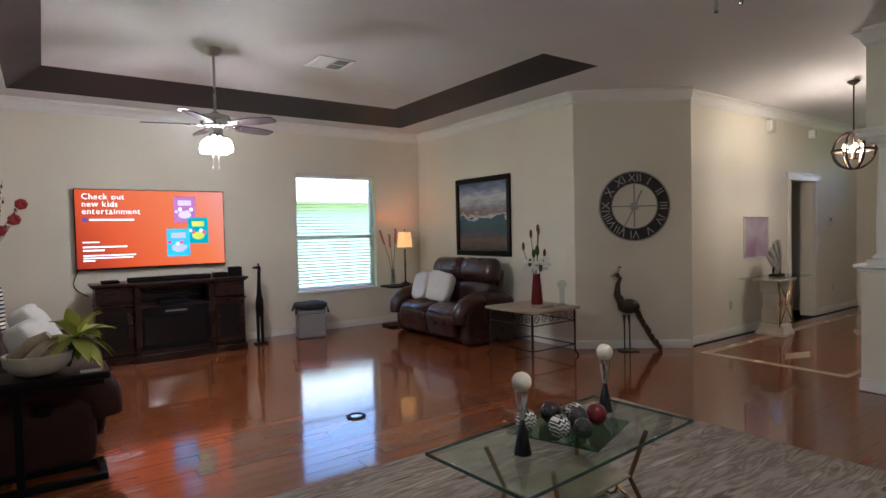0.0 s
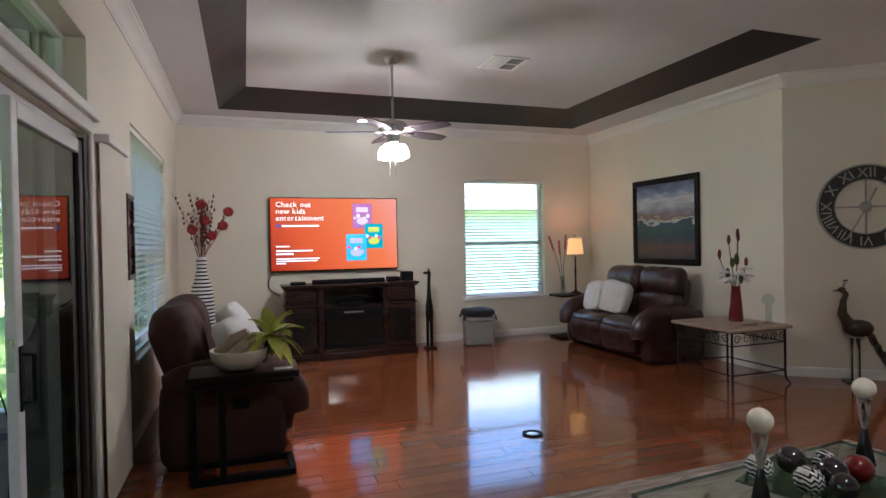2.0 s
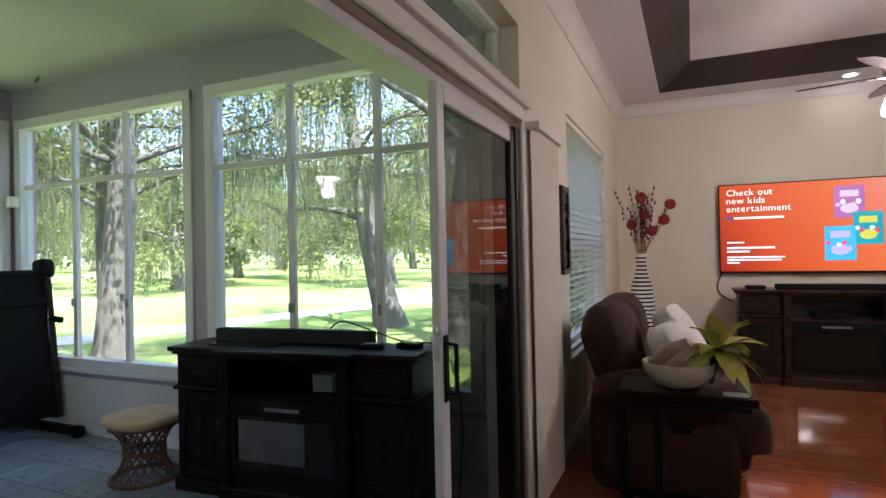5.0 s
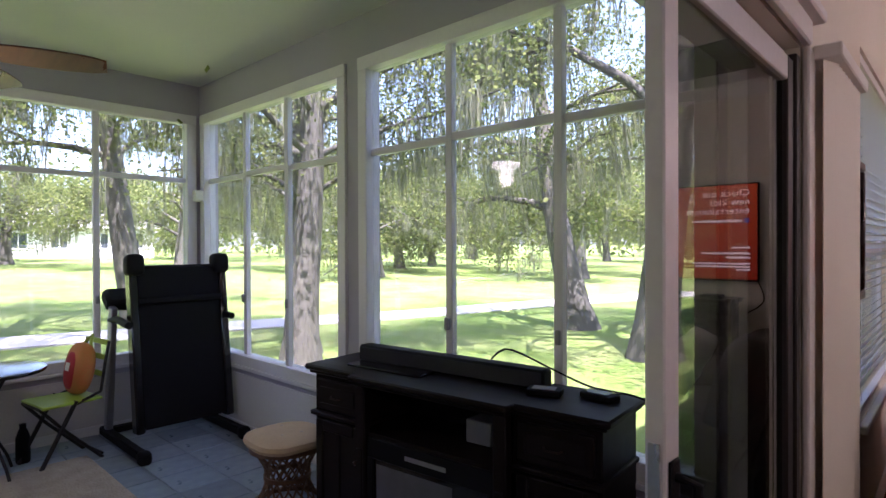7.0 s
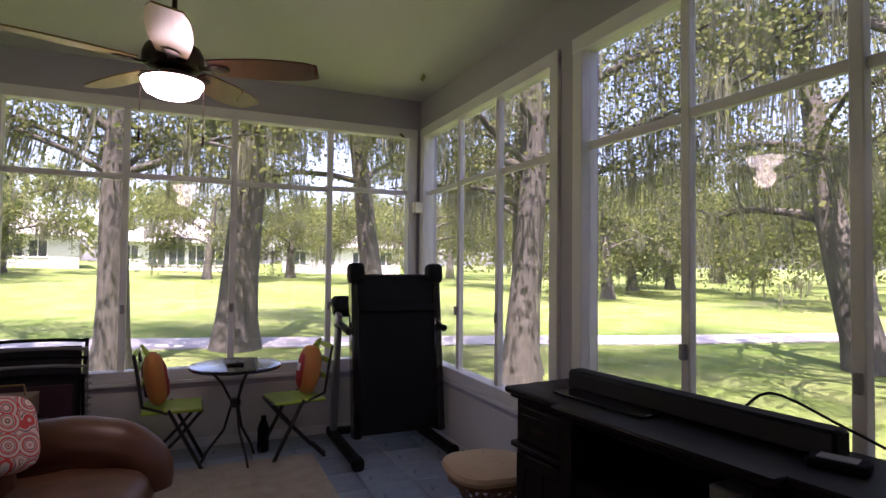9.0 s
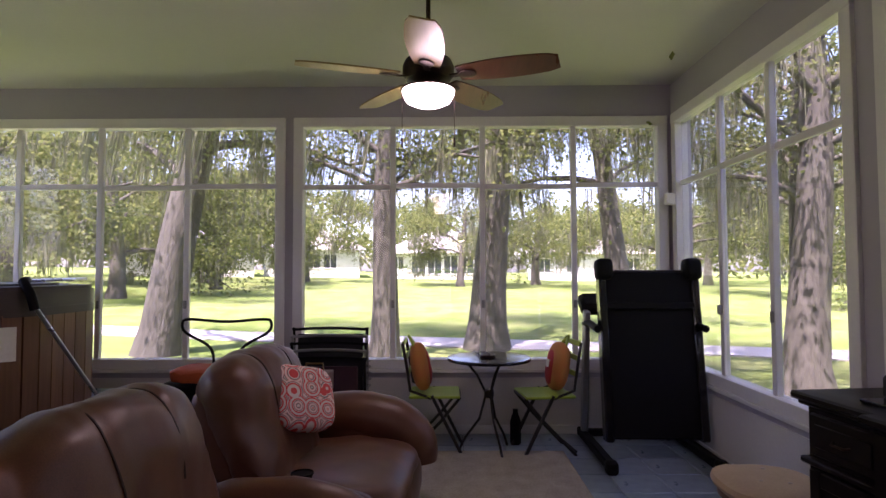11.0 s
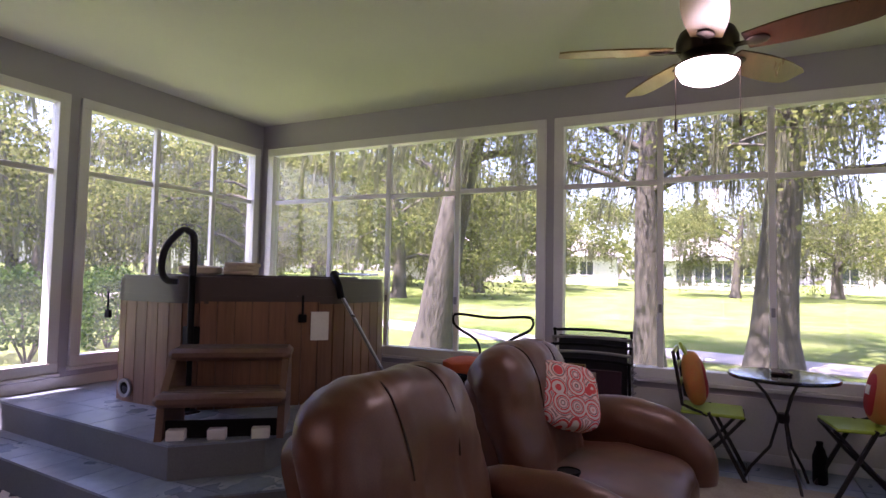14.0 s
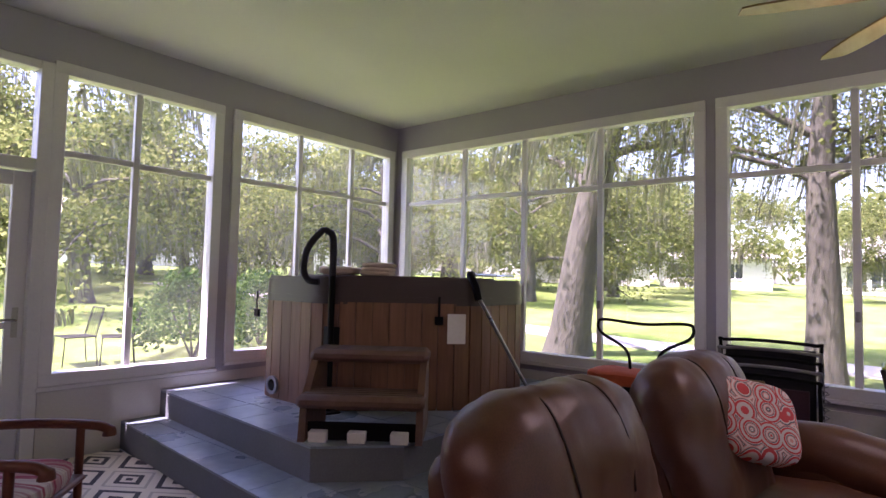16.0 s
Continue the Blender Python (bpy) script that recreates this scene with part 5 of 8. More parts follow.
# wall pictures
def framed(name, label, m, w, h, fw, frame_mat, art):
    p = thing(name, label, "picture", m)
    part("frame", G().box(-w / 2, -0.03, -h / 2, w / 2, -0.003, -h / 2 + fw, 0.006).box(-w / 2, -0.03, h / 2 - fw, w / 2, -0.003, h / 2, 0.006).box(-w / 2, -0.03, -h / 2 + fw, -w / 2 + fw, -0.003, h / 2 - fw, 0.006).box(w / 2 - fw, -0.03, -h / 2 + fw, w / 2, -0.003, h / 2 - fw, 0.006), frame_mat, p)
    part("canvas", G().box(-w / 2 + fw, -0.014, -h / 2 + fw, w / 2 - fw, -0.006, h / 2 - fw), art, p)
    return p


def landscape_mat():
    """Painted canvas: clouded blue sky, warm horizon, dark blue-green land."""
    m, nt, N, L, P = node_mat("painted_landscape")
    tc, sp, rp, nz, ad = N.new("ShaderNodeTexCoord"), N.new("ShaderNodeSeparateXYZ"), N.new("ShaderNodeValToRGB"), N.new("ShaderNodeTexNoise"), N.new("ShaderNodeMath")
    nz.inputs["Scale"].default_value, nz.inputs["Detail"].default_value = 7.0, 8
    mp = N.new("ShaderNodeMapping")
    mp.inputs["Scale"].default_value = (0.6, 1, 1.8)
    L.new(tc.outputs["Generated"], mp.inputs["Vector"])
    L.new(mp.outputs[0], nz.inputs["Vector"])
    L.new(tc.outputs["Generated"], sp.inputs[0])
    ad.operation = "MULTIPLY_ADD"
    ad.inputs[1].default_value = 0.34
    sb = N.new("ShaderNodeMath")
    sb.operation = "SUBTRACT"
    sb.inputs[1].default_value = 0.17
    L.new(nz.outputs["Fac"], ad.inputs[0])
    L.new(sp.outputs["Z"], ad.inputs[2])
    L.new(ad.outputs[0], sb.inputs[0])
    L.new(sb.outputs[0], rp.inputs["Fac"])
    e = rp.color_ramp.elements
    e[0].position, e[0].color = 0.0, (0.03, 0.022, 0.018, 1)
    e[1].position, e[1].color = 1.0, (0.07, 0.09, 0.16, 1)
    for pos, c in ((0.15, (0.12, 0.045, 0.02)), (0.28, (0.02, 0.03, 0.05)), (0.38, (0.02, 0.06, 0.05)), (0.47, (0.02, 0.05, 0.10)), (0.50, (0.60, 0.55, 0.50)), (0.54, (0.20, 0.11, 0.06)), (0.64, (0.26, 0.25, 0.30)), (0.78, (0.55, 0.54, 0.54)), (0.88, (0.20, 0.24, 0.36))):
        q = e.new(pos)
        q.color = (*c, 1)
    L.new(rp.outputs[0], P.inputs["Base Color"])
    P.inputs["Roughness"].default_value = 0.4
    b = N.new("ShaderNodeBump")
    b.inputs["Strength"].default_value, b.inputs["Distance"].default_value = 0.4, 0.003
    L.new(nz.outputs["Fac"], b.inputs["Height"])
    L.new(b.outputs[0], P.inputs["Normal"])
    return m


framed("landscape_painting", "large framed landscape painting in blue and brown", Matrix.Translation((5.09, 6.32, 1.645)) @ Matrix.Rotation(radians(-90), 4, "Z"), 1.22, 1.13, 0.075, ESPRESSO, landscape_mat())
framed("small_picture", "narrow dark framed picture beside the window", Matrix.Translation((-0.86, 4.83, 1.50)) @ Matrix.Rotation(radians(90), 4, "Z"), 0.24, 0.60, 0.04, CHERRY, CHERRY)

# vertical blind stack beside the sliding door
vb = thing("vertical_blinds", "stack of cream vertical blinds drawn aside by the sliding door", "blinds", Matrix.Translation((-0.80, 3.90, 0)))
part("headrail", G().box(-0.04, -0.05, 2.0, 0.035, 0.52, 2.045, 0.005), TRIM, vb)
vane = mesh_of("vane", G().box(-0.045, -0.001, 0.03, 0.045, 0.001, 2.0).turn(pose(0, 0, 0, 0, 0, 72)), WALL, 0)
for i in range(9):
    o = new("vane", vane)
    o.parent, o.location = vb, (0, 0.0 + i * 0.056, 0)

# lamp table, lamp and orchid in the corner
lt = thing("lamp_table", "small dark C-shaped table beside the loveseat", "side table", Matrix.Translation((4.42, 7.56, 0)))
part("tabletop", G().box(-0.24, -0.17, 0.60, 0.24, 0.20, 0.63, 0.008), ESPRESSO, lt)
part("post", G().box(0.17, -0.02, 0.03, 0.21, 0.02, 0.60, 0.004), ESPRESSO, lt)
part("foot", G().box(-0.24, -0.15, 0.0, 0.24, 0.18, 0.03, 0.008), ESPRESSO, lt)
la = thing("table_lamp", "lit table lamp with an amber mica shade", "lamp", Matrix.Translation((4.56, 7.62, 0.631)))
part("base", G().lathe([(0.075, 0), (0.078, 0.012), (0.03, 0.03), (0.014, 0.05), (0.012, 0.25), (0.018, 0.3), (0.012, 0.36), (0.012, 0.55)], 20), BRONZE, la)
AMBER = glow("lit_amber_shade", (1.0, 0.50, 0.15), 0.11)
part("shade", G().lathe([(0.125, 0.58), (0.12, 0.60), (0.10, 0.81), (0.10, 0.815), (0.096, 0.81), (0.116, 0.60), (0.12, 0.583)], 28), AMBER, la, "glowing amber shade")
part("finial", G().ball((0, 0, 0.85), (0.01, 0.01, 0.02)).cyl((0, 0, 0.5), (0, 0, 0.84), 0.004, n=6), BRONZE, la)
orc = thing("orchid_vase", "clear glass vase holding pink orchid stems", "vase", Matrix.Translation((4.30, 7.55, 0.631)))
part("glass", G().lathe([(0.03, 0), (0.045, 0.02), (0.035, 0.12), (0.025, 0.22), (0.032, 0.26), (0.03, 0.26), (0.022, 0.22), (0.03, 0.12), (0.03, 0.03)], 20), CRYSTAL, orc)
for x, y, h in ((-0.20, 0.0, 0.78), (0.06, 0.0, 0.80), (-0.02, 0.05, 0.72)):
    st = part("flower_stem", G().tube([(0, 0, 0.03), (x * 0.3, y * 0.3, h * 0.5), (x * 0.8, y, h * 0.9), (x, y, h)], 0.005, 6), STEMG, orc)
    g = G()
    for k in range(6):
        g.ball((x * (0.75 + 0.06 * k), y + 0.01 * (k % 2), h * (0.84 + 0.045 * k)), (0.02, 0.014, 0.026), nu=8, nv=6)
    part("blossom", g, PINK, st, "pink blossoms")

# wrought iron side table with stone top, red vase and crystal piece
sd = thing("iron_side_table", "wrought iron side table with a beige stone top", "side table", Matrix.Translation((4.49, 4.73, 0)))
part("tabletop", G().box(-0.39, -0.40, 0.535, 0.37, 0.39, 0.565, 0.008), STONE, sd)
part("apron_frame", G().box(-0.35, -0.36, 0.52, 0.33, -0.345, 0.535).box(-0.35, 0.335, 0.52, 0.33, 0.35, 0.535).box(-0.35, -0.345, 0.52, -0.335, 0.335, 0.535).box(0.315, -0.345, 0.52, 0.33, 0.335, 0.535).box(-0.35, -0.36, 0.40, 0.33, -0.35, 0.41).box(-0.35, 0.34, 0.40, 0.33, 0.35, 0.41).box(-0.35, -0.345, 0.40, -0.34, 0.335, 0.41).box(0.32, -0.345, 0.40, 0.33, 0.335, 0.41), IRON, sd)
for x in (-0.34, 0.32):
    for y in (-0.35, 0.34):
        sx, sy = math.copysign(1, x), math.copysign(1, y)
        part("leg", G().tube([(x, y, 0.53), (x, y, 0.12), (x + 0.004 * sx, y + 0.004 * sy, 0.05), (x + 0.03 * sx, y + 0.03 * sy, 0.004)], 0.011, 8), IRON, sd)
part("stretcher", G().tube([(-0.34, -0.35, 0.13), (0.32, -0.35, 0.13), (0.32, 0.34, 0.13), (-0.34, 0.34, 0.13)], 0.007, 6, True), IRON, sd)
for i in range(6):
    for fixed, ax in ((-0.355, "x"), (0.345, "x"), (-0.345, "y")):
        c = -0.28 + i * 0.112
        pts = []
        for k in range(14):
            a = k * 0.62
            rr = 0.045 * (1 - k / 18)
            pts.append((c + rr * math.cos(a), fixed, 0.465 + rr * math.sin(a)) if ax == "x" else (fixed, c + rr * math.cos(a), 0.465 + rr * math.sin(a)))
        part("scroll", G().tube(pts, 0.005, 5), IRON, sd)
single("book", G().box(4.36, 4.46, 0.566, 4.56, 4.62, 0.592, 0.003), STONE, "small beige book on the iron side table", "book")
rv = thing("red_vase", "red glass vase of white orchids and dark buds", "vase", Matrix.Translation((4.47, 4.63, 0.593)))
part("glass", G().lathe([(0.065, 0), (0.068, 0.02), (0.055, 0.2), (0.04, 0.33), (0.045, 0.345), (0.04, 0.34), (0.05, 0.2), (0.05, 0.03)], 26), REDGLASS, rv)
rnd = random.Random(12)
for i in range(9):
    a = i * 0.7
    x, y, z = 0.11 * math.cos(a), 0.11 * math.sin(a), 0.40 + 0.05 * math.sin(i * 2.1) + 0.012 * i
    g = G().tube([(0, 0, 0.3), (x * 0.5, y * 0.5, z - 0.02), (x, y, z)], 0.003, 5)
    for k in range(5):
        b = k * 1.257
        g.ball((x + 0.03 * math.cos(b), y + 0.03 * math.sin(b), z + 0.012 * math.sin(b * 2)), (0.03, 0.026, 0.012), nu=9, nv=6)
    part("white_bloom", g, PETAL, rv, "white orchid bloom")
for x, y, z in ((0.0, -0.03, 0.86), (-0.05, 0.03, 0.80), (0.06, 0.02, 0.83), (-0.16, 0.04, 0.66), (0.05, -0.08, 0.58)):
    part("bud", G().tube([(0, 0, 0.3), (x * 0.6, y * 0.6, z * 0.7), (x, y, z - 0.04)], 0.004, 5).ball((x, y, z), (0.017, 0.017, 0.05), nu=10, nv=8), DRIED, rv, "dark pointed bud")
    part("leaf", G().ball((x * 0.5, y * 0.5, z * 0.72), (0.03, 0.012, 0.05), nu=10, nv=6), STEMG, rv)
cr = thing("crystal_trophy", "clear crystal ball trophy on the iron side table", "trophy", Matrix.Translation((4.72, 4.48, 0.566)))
part("pedestal", G().box(-0.035, -0.035, 0, 0.035, 0.035, 0.025, 0.004).box(-0.025, -0.02, 0.025, 0.025, 0.02, 0.19, 0.004), CRYSTAL, cr)
part("globe", G().ball((0, 0, 0.24), 0.055, nu=20, nv=14), CRYSTAL, cr)

# peacock statue, one plain shape
g = G().box(-0.10, -0.08, 0, 0.12, 0.08, 0.015, 0.004)
for x in (-0.03, 0.03):
    g.tube([(x, 0, 0.01), (x, 0.0, 0.3), (x * 0.8, 0.02, 0.42)], [0.008, 0.008, 0.02], 7)
g.ball((0.02, 0, 0.52), (0.13, 0.075, 0.085), nu=20, nv=12)
g.tube([(-0.05, 0, 0.55), (-0.11, 0, 0.66), (-0.10, 0, 0.78), (-0.075, 0, 0.85), (-0.11, 0, 0.885)], [0.06, 0.042, 0.028, 0.024, 0.026], 12)
g.ball((-0.11, 0, 0.89), (0.034, 0.026, 0.026), nu=12, nv=8).cyl((-0.14, 0, 0.885), (-0.19, 0, 0.875), 0.011, 0.002, n=8)
for k in (-1, 0, 1):
    g.cyl((-0.10, 0, 0.91), (-0.08 + 0.02 * k, 0.02 * k, 0.975), 0.002, n=5).ball((-0.08 + 0.02 * k, 0.02 * k, 0.98), 0.008, nu=8, nv=6)
rnd = random.Random(3)
for i in range(46):
    t = i / 45
    off = (rnd.random() - 0.5) * (0.05 + 0.11 * t)
    g.ball((0.10 + 0.20 * t + 0.25 * t * t * 0.3, off, 0.50 - 0.47 * t), (0.028, 0.022, 0.035), nu=7, nv=5)
PEACOCK = surf("dark_patinated_metal", (0.018, 0.014, 0.022), (0.09, 0.07, 0.03), 0.35, metal=0.5, grain=16, patch=7, bump=0.4)
single("peacock_statue", g, PEACOCK, "dark metal peacock statue with a long green tail", "statue", Matrix.Translation((5.45, 4.15, 0)) @ Matrix.Rotation(radians(-38), 4, "Z"))

# wall clock
ck = thing("wall_clock", "large round dark wall clock with roman numerals", "clock", Matrix.Translation((5.63, 4.167, 1.69)) @ Matrix.Rotation(ang, 4, "Z") @ Matrix.Rotation(math.pi / 2, 4, "X"))


def ring(r0, r1, z0, z1, n=64):
    v, f = [], []
    for j in range(n):
        a = j * 2 * math.pi / n
        for r, z in ((r0, z0), (r1, z0), (r1, z1), (r0, z1)):
            v.append((r * math.cos(a), r * math.sin(a), z))
    for j in range(n):
        k, q = 4 * j, 4 * ((j + 1) % n)
        f += [(k + i, k + (i + 1) % 4, q + (i + 1) % 4, q + i) for i in range(4)]
    return G().raw(v, f)


CLOCKDARK = surf("charcoal_painted_metal", (0.022, 0.023, 0.022), (0.045, 0.045, 0.042), 0.55, metal=0.3, grain=40, patch=8, bump=0.3)
CLOCKPALE = surf("aged_silver_paint", (0.42, 0.41, 0.37), (0.30, 0.29, 0.26), 0.5, metal=0.3, grain=40, patch=8, bump=0.2)
part("dial_ring", ring(0.265, 0.405, 0.01, 0.025), CLOCKDARK, ck)
part("outer_rim", ring(0.40, 0.415, 0.006, 0.032), CLOCKPALE, ck, "silver rim")
part("inner_rim", ring(0.258, 0.268, 0.006, 0.03), CLOCKPALE, ck, "silver rim")
for a in range(4):
    part("spoke", G().box(0.04, -0.008, 0.008, 0.262, 0.008, 0.016).turn(pose(0, 0, 0, 0, 0, 90 * a)), CLOCKPALE, ck)
part("hub", G().lathe([(0.05, 0.004), (0.05, 0.02), (0.03, 0.035)], 24), CLOCKPALE, ck)
for i, t in enumerate(("XII", "I", "II", "III", "IV", "V", "VI", "VII", "VIII", "IX", "X", "XI")):
    a = math.pi / 2 - i * math.pi / 6
    w = 0.068 * len(t) * 0.5
    nm = words("numeral", t, 0.135, CLOCKPALE, ck, Matrix.Rotation(a - math.pi / 2, 4, "Z") @ Matrix.Translation((0, 0.29, 0.026)), 0.002)
    xs = [q.co.x for q in nm.data.vertices]
    nm.matrix_local = Matrix.Rotation(a - math.pi / 2, 4, "Z") @ Matrix.Translation((-(max(xs) + min(xs)) / 2, 0.288, 0.026))
part("hour_hand", G().box(-0.01, -0.03, 0.036, 0.01, 0.20, 0.039).turn(pose(0, 0, 0, 0, 0, -24)), CLOCKPALE, ck)
part("minute_hand", G().box(-0.007, -0.04, 0.041, 0.007, 0.33, 0.044).turn(pose(0, 0, 0, 0, 0, 152)), CLOCKPALE, ck)
for dx in (0.05, 0.32):
    pt = thing("outlet_plate", "white wall plate below the clock", "wall plate", Matrix.Translation((5.64 + dx * 0.78, 4.158 - dx * 0.626, 1.0)) @ Matrix.Rotation(ang, 4, "Z"))
    part("plate", G().box(-0.08 if dx < 0.1 else -0.04, -0.008, -0.035, 0.08 if dx < 0.1 else 0.04, -0.001, 0.035, 0.003), WALL, pt)
    part("switch", G().box(-0.012, -0.013, -0.02, 0.012, -0.008, 0.02, 0.002), WALL, pt)

# hall: canvas, console table, pendant, speakers and plates
HALLY = 3.85
framed("hall_canvas", "pale abstract canvas in white and mauve", Matrix.Translation((7.86, HALLY, 1.27)), 0.66, 0.56, 0.008, PAPER, surf("mauve_abstract_paint", (0.50, 0.47, 0.50), (0.30, 0.16, 0.24), 0.5, grain=3, patch=2, bump=0.2))
hc = thing("hall_console", "glass-topped console on a plaster and scroll metal pedestal", "console table", Matrix.Translation((7.75, 3.55, 0)))
part("base", G().lathe([(0.30, 0), (0.30, 0.03), (0.27, 0.05), (0.24, 0.13), (0.22, 0.14)], 4).turn(Matrix.Rotation(math.pi / 4, 4, "Z") @ Matrix.Diagonal((1, 0.8, 1, 1))), PLASTER, hc)
part("pedestal", G().box(-0.16, -0.1, 0.14, 0.16, 0.1, 0.34, 0.01).box(-0.17, -0.11, 0.55, 0.17, 0.11, 0.70, 0.01).box(-0.14, -0.085, 0.34, 0.14, 0.085, 0.55), PLASTER, hc)
part("crown_block", G().box(-0.26, -0.16, 0.70, 0.26, 0.16, 0.74, 0.012), PLASTER, hc)
for x in (-0.19, 0.19):
    part("metal_bracket", G().tube([(x, -0.14, 0.12), (x * 0.8, -0.14, 0.42), (x * 1.15, -0.14, 0.70)], 0.010, 6).tube([(x * 0.8 + 0.05 * math.cos(k * 0.6), -0.14, 0.42 + 0.05 * math.sin(k * 0.6)) for k in range(11)], 0.007, 6, True).tube([(x, -0.14, 0.12), (-x * 0.2, -0.14, 0.42)], 0.007, 6).tube([(x * 1.1, -0.14, 0.70), (-x * 0.2, -0.14, 0.42)], 0.007, 6), BRASS, hc)
part("glass_top", G().box(-0.55, -0.22, 0.741, 0.55, 0.2, 0.755, 0.003), TABLEGLASS, hc)
fs = thing("fan_sculpture", "silver feather-shaped sculpture on the hall console", "sculpture", Matrix.Translation((7.80, 3.55, 0.756)))
part("plinth", G().box(-0.12, -0.05, 0, 0.12, 0.05, 0.03, 0.005).box(-0.10, -0.01, 0.03, -0.08, 0.01, 0.16).box(0.08, -0.01, 0.03, 0.10, 0.01, 0.1), ESPRESSO, fs)
for k in range(7):
    part("feather", G().ball((0, 0, 0.24), (0.05, 0.012, 0.22), nu=12, nv=10).turn(Matrix.Translation((0.10, 0, 0.03)) @ Matrix.Rotation(radians(-55 + 9 * k), 4, "Y")), SILVER if k % 2 else CLOCKPALE, fs)
ob = thing("orb_pendant", "lit bronze orb pendant lamp hanging in the hall", "pendant lamp", Matrix.Translation((7.50, 2.58, 2.26)))
for k in range(4):
    part("hoop", ring(0.205, 0.222, -0.009, 0.009, 40).turn(Matrix.Rotation(radians(45 * k), 4, "Z") @ Matrix.Rotation(math.pi / 2, 4, "X")), BRONZE, ob)
part("equator", ring(0.205, 0.224, -0.011, 0.011, 40), BRONZE, ob)
part("chain", G().tube([(0, 0, 0.22), (0, 0, 0.78)], 0.008, 8), BRONZE, ob)
part("canopy", G().lathe([(0.02, 0.74), (0.06, 0.77), (0.065, 0.788)], 20), BRONZE, ob)
part("stem", G().cyl((0, 0, -0.1), (0, 0, 0.22), 0.008, n=8), BRONZE, ob)
for k in range(4):
    a = radians(90 * k + 30)
    x, y = 0.09 * math.cos(a), 0.09 * math.sin(a)
    arm = part("candle_arm", G().tube([(0, 0, -0.09), (x * 0.6, y * 0.6, -0.10), (x, y, -0.06)], 0.006, 6).cyl((x, y, -0.06), (x, y, 0.0), 0.012, n=10), BRONZE, ob)
    part("bulb", G().ball((x, y, 0.035), (0.018, 0.018, 0.035), nu=10, nv=8), BULB, arm)
for x, z, s in ((8.22, 2.80, 0.07), (9.55, 2.80, 0.05)):
    sp = thing("wall_speaker", "small white wall speaker below the crown moulding", "speaker", Matrix.Translation((x, HALLY, z)))
    part("case", G().box(-s, -0.09, -s * 1.3, s, -0.002, s * 1.3, 0.015), TRIM, sp)
    part("grille", G().box(-s * 0.8, -0.094, -s * 1.1, s * 0.8, -0.09, s * 1.1, 0.001), PLASTER, sp)
th = thing("thermostat", "white wall thermostat in the hall", "thermostat", Matrix.Translation((10.25, HALLY, 1.48)))
part("case", G().box(-0.08, -0.03, -0.07, 0.08, -0.002, 0.07, 0.008), TRIM, th)
part("display", G().box(-0.045, -0.032, -0.01, 0.045, -0.03, 0.045), GREYVINYL, th)
sw = thing("light_switch", "white light switch plate in the hall", "light switch", Matrix.Translation((9.88, HALLY, 1.16)))
part("plate", G().box(-0.04, -0.008, -0.06, 0.04, -0.001, 0.06, 0.003), TRIM, sw)
part("rocker", G().box(-0.015, -0.013, -0.03, 0.015, -0.008, 0.03, 0.002), PAPER, sw)
for x in (7.2, 10.4):
    wp = thing("wall_outlet", "beige wall outlet above the baseboard", "outlet", Matrix.Translation((x, HALLY, 0.4)))
    part("plate", G().box(-0.035, -0.008, -0.055, 0.035, -0.001, 0.055, 0.003), PLASTER, wp)
    part("socket", G().box(-0.015, -0.011, -0.035, 0.015, -0.008, 0.035, 0.002), PLASTER, wp)

# coffee table on the striped rug
def rug_mat(name, cols, stretch, scale):
    m, nt, N, L, P = node_mat(name)
    tc, mp, a, b, rp = N.new("ShaderNodeTexCoord"), N.new("ShaderNodeMapping"), N.new("ShaderNodeTexNoise"), N.new("ShaderNodeTexNoise"), N.new("ShaderNodeValToRGB")
    mp.inputs["Scale"].default_value = stretch
    L.new(tc.outputs["Object"], mp.inputs["Vector"])
    a.inputs["Scale"].default_value, a.inputs["Detail"].default_value, a.inputs["Distortion"].default_value = scale, 7, 0.6
    b.inputs["Scale"].default_value = 220
    L.new(mp.outputs[0], a.inputs["Vector"])
    L.new(tc.outputs["Object"], b.inputs["Vector"])
    L.new(a.outputs["Fac"], rp.inputs["Fac"])
    e = rp.color_ramp.elements
    e[0].position, e[0].color = 0.32, (*cols[0], 1)
    e[1].position, e[1].color = 0.68, (*cols[-1], 1)
    for i, c in enumerate(cols[1:-1]):
        q = e.new(0.32 + 0.36 * (i + 1) / (len(cols) - 1))
        q.color = (*c, 1)
    L.new(rp.outputs[0], P.inputs["Base Color"])
    P.inputs["Roughness"].default_value = 0.95
    P.inputs["Specular IOR Level"].default_value = 0.1
    bp = N.new("ShaderNodeBump")
    bp.inputs["Strength"].default_value, bp.inputs["Distance"].default_value = 0.6, 0.004
    L.new(b.outputs["Fac"], bp.inputs["Height"])
    L.new(bp.outputs[0], P.inputs["Normal"])
    return m


STRIATED = rug_mat("striated_rug_wool", [(0.15, 0.115, 0.095), (0.40, 0.34, 0.28), (0.22, 0.175, 0.145), (0.50, 0.44, 0.37)], (1.1, 7.0, 1), 2.2)
single("area_rug", G().box(0.55, 0.3, 0.002, 3.80, 3.08, 0.014, 0.004).turn(Matrix.Identity(4)), STRIATED, "grey and beige striated area rug on the wood floor", "rug")
ta = thing("coffee_table", "rectangular glass coffee table on a curled metal base", "coffee table", Matrix.Translation((1.945, 1.885, 0.014)) @ Matrix.Rotation(radians(4.6), 4, "Z"))
part("glass_top", G().box(-0.635, -0.30, 0.42, 0.635, 0.30, 0.436, 0.004), TABLEGLASS, ta)
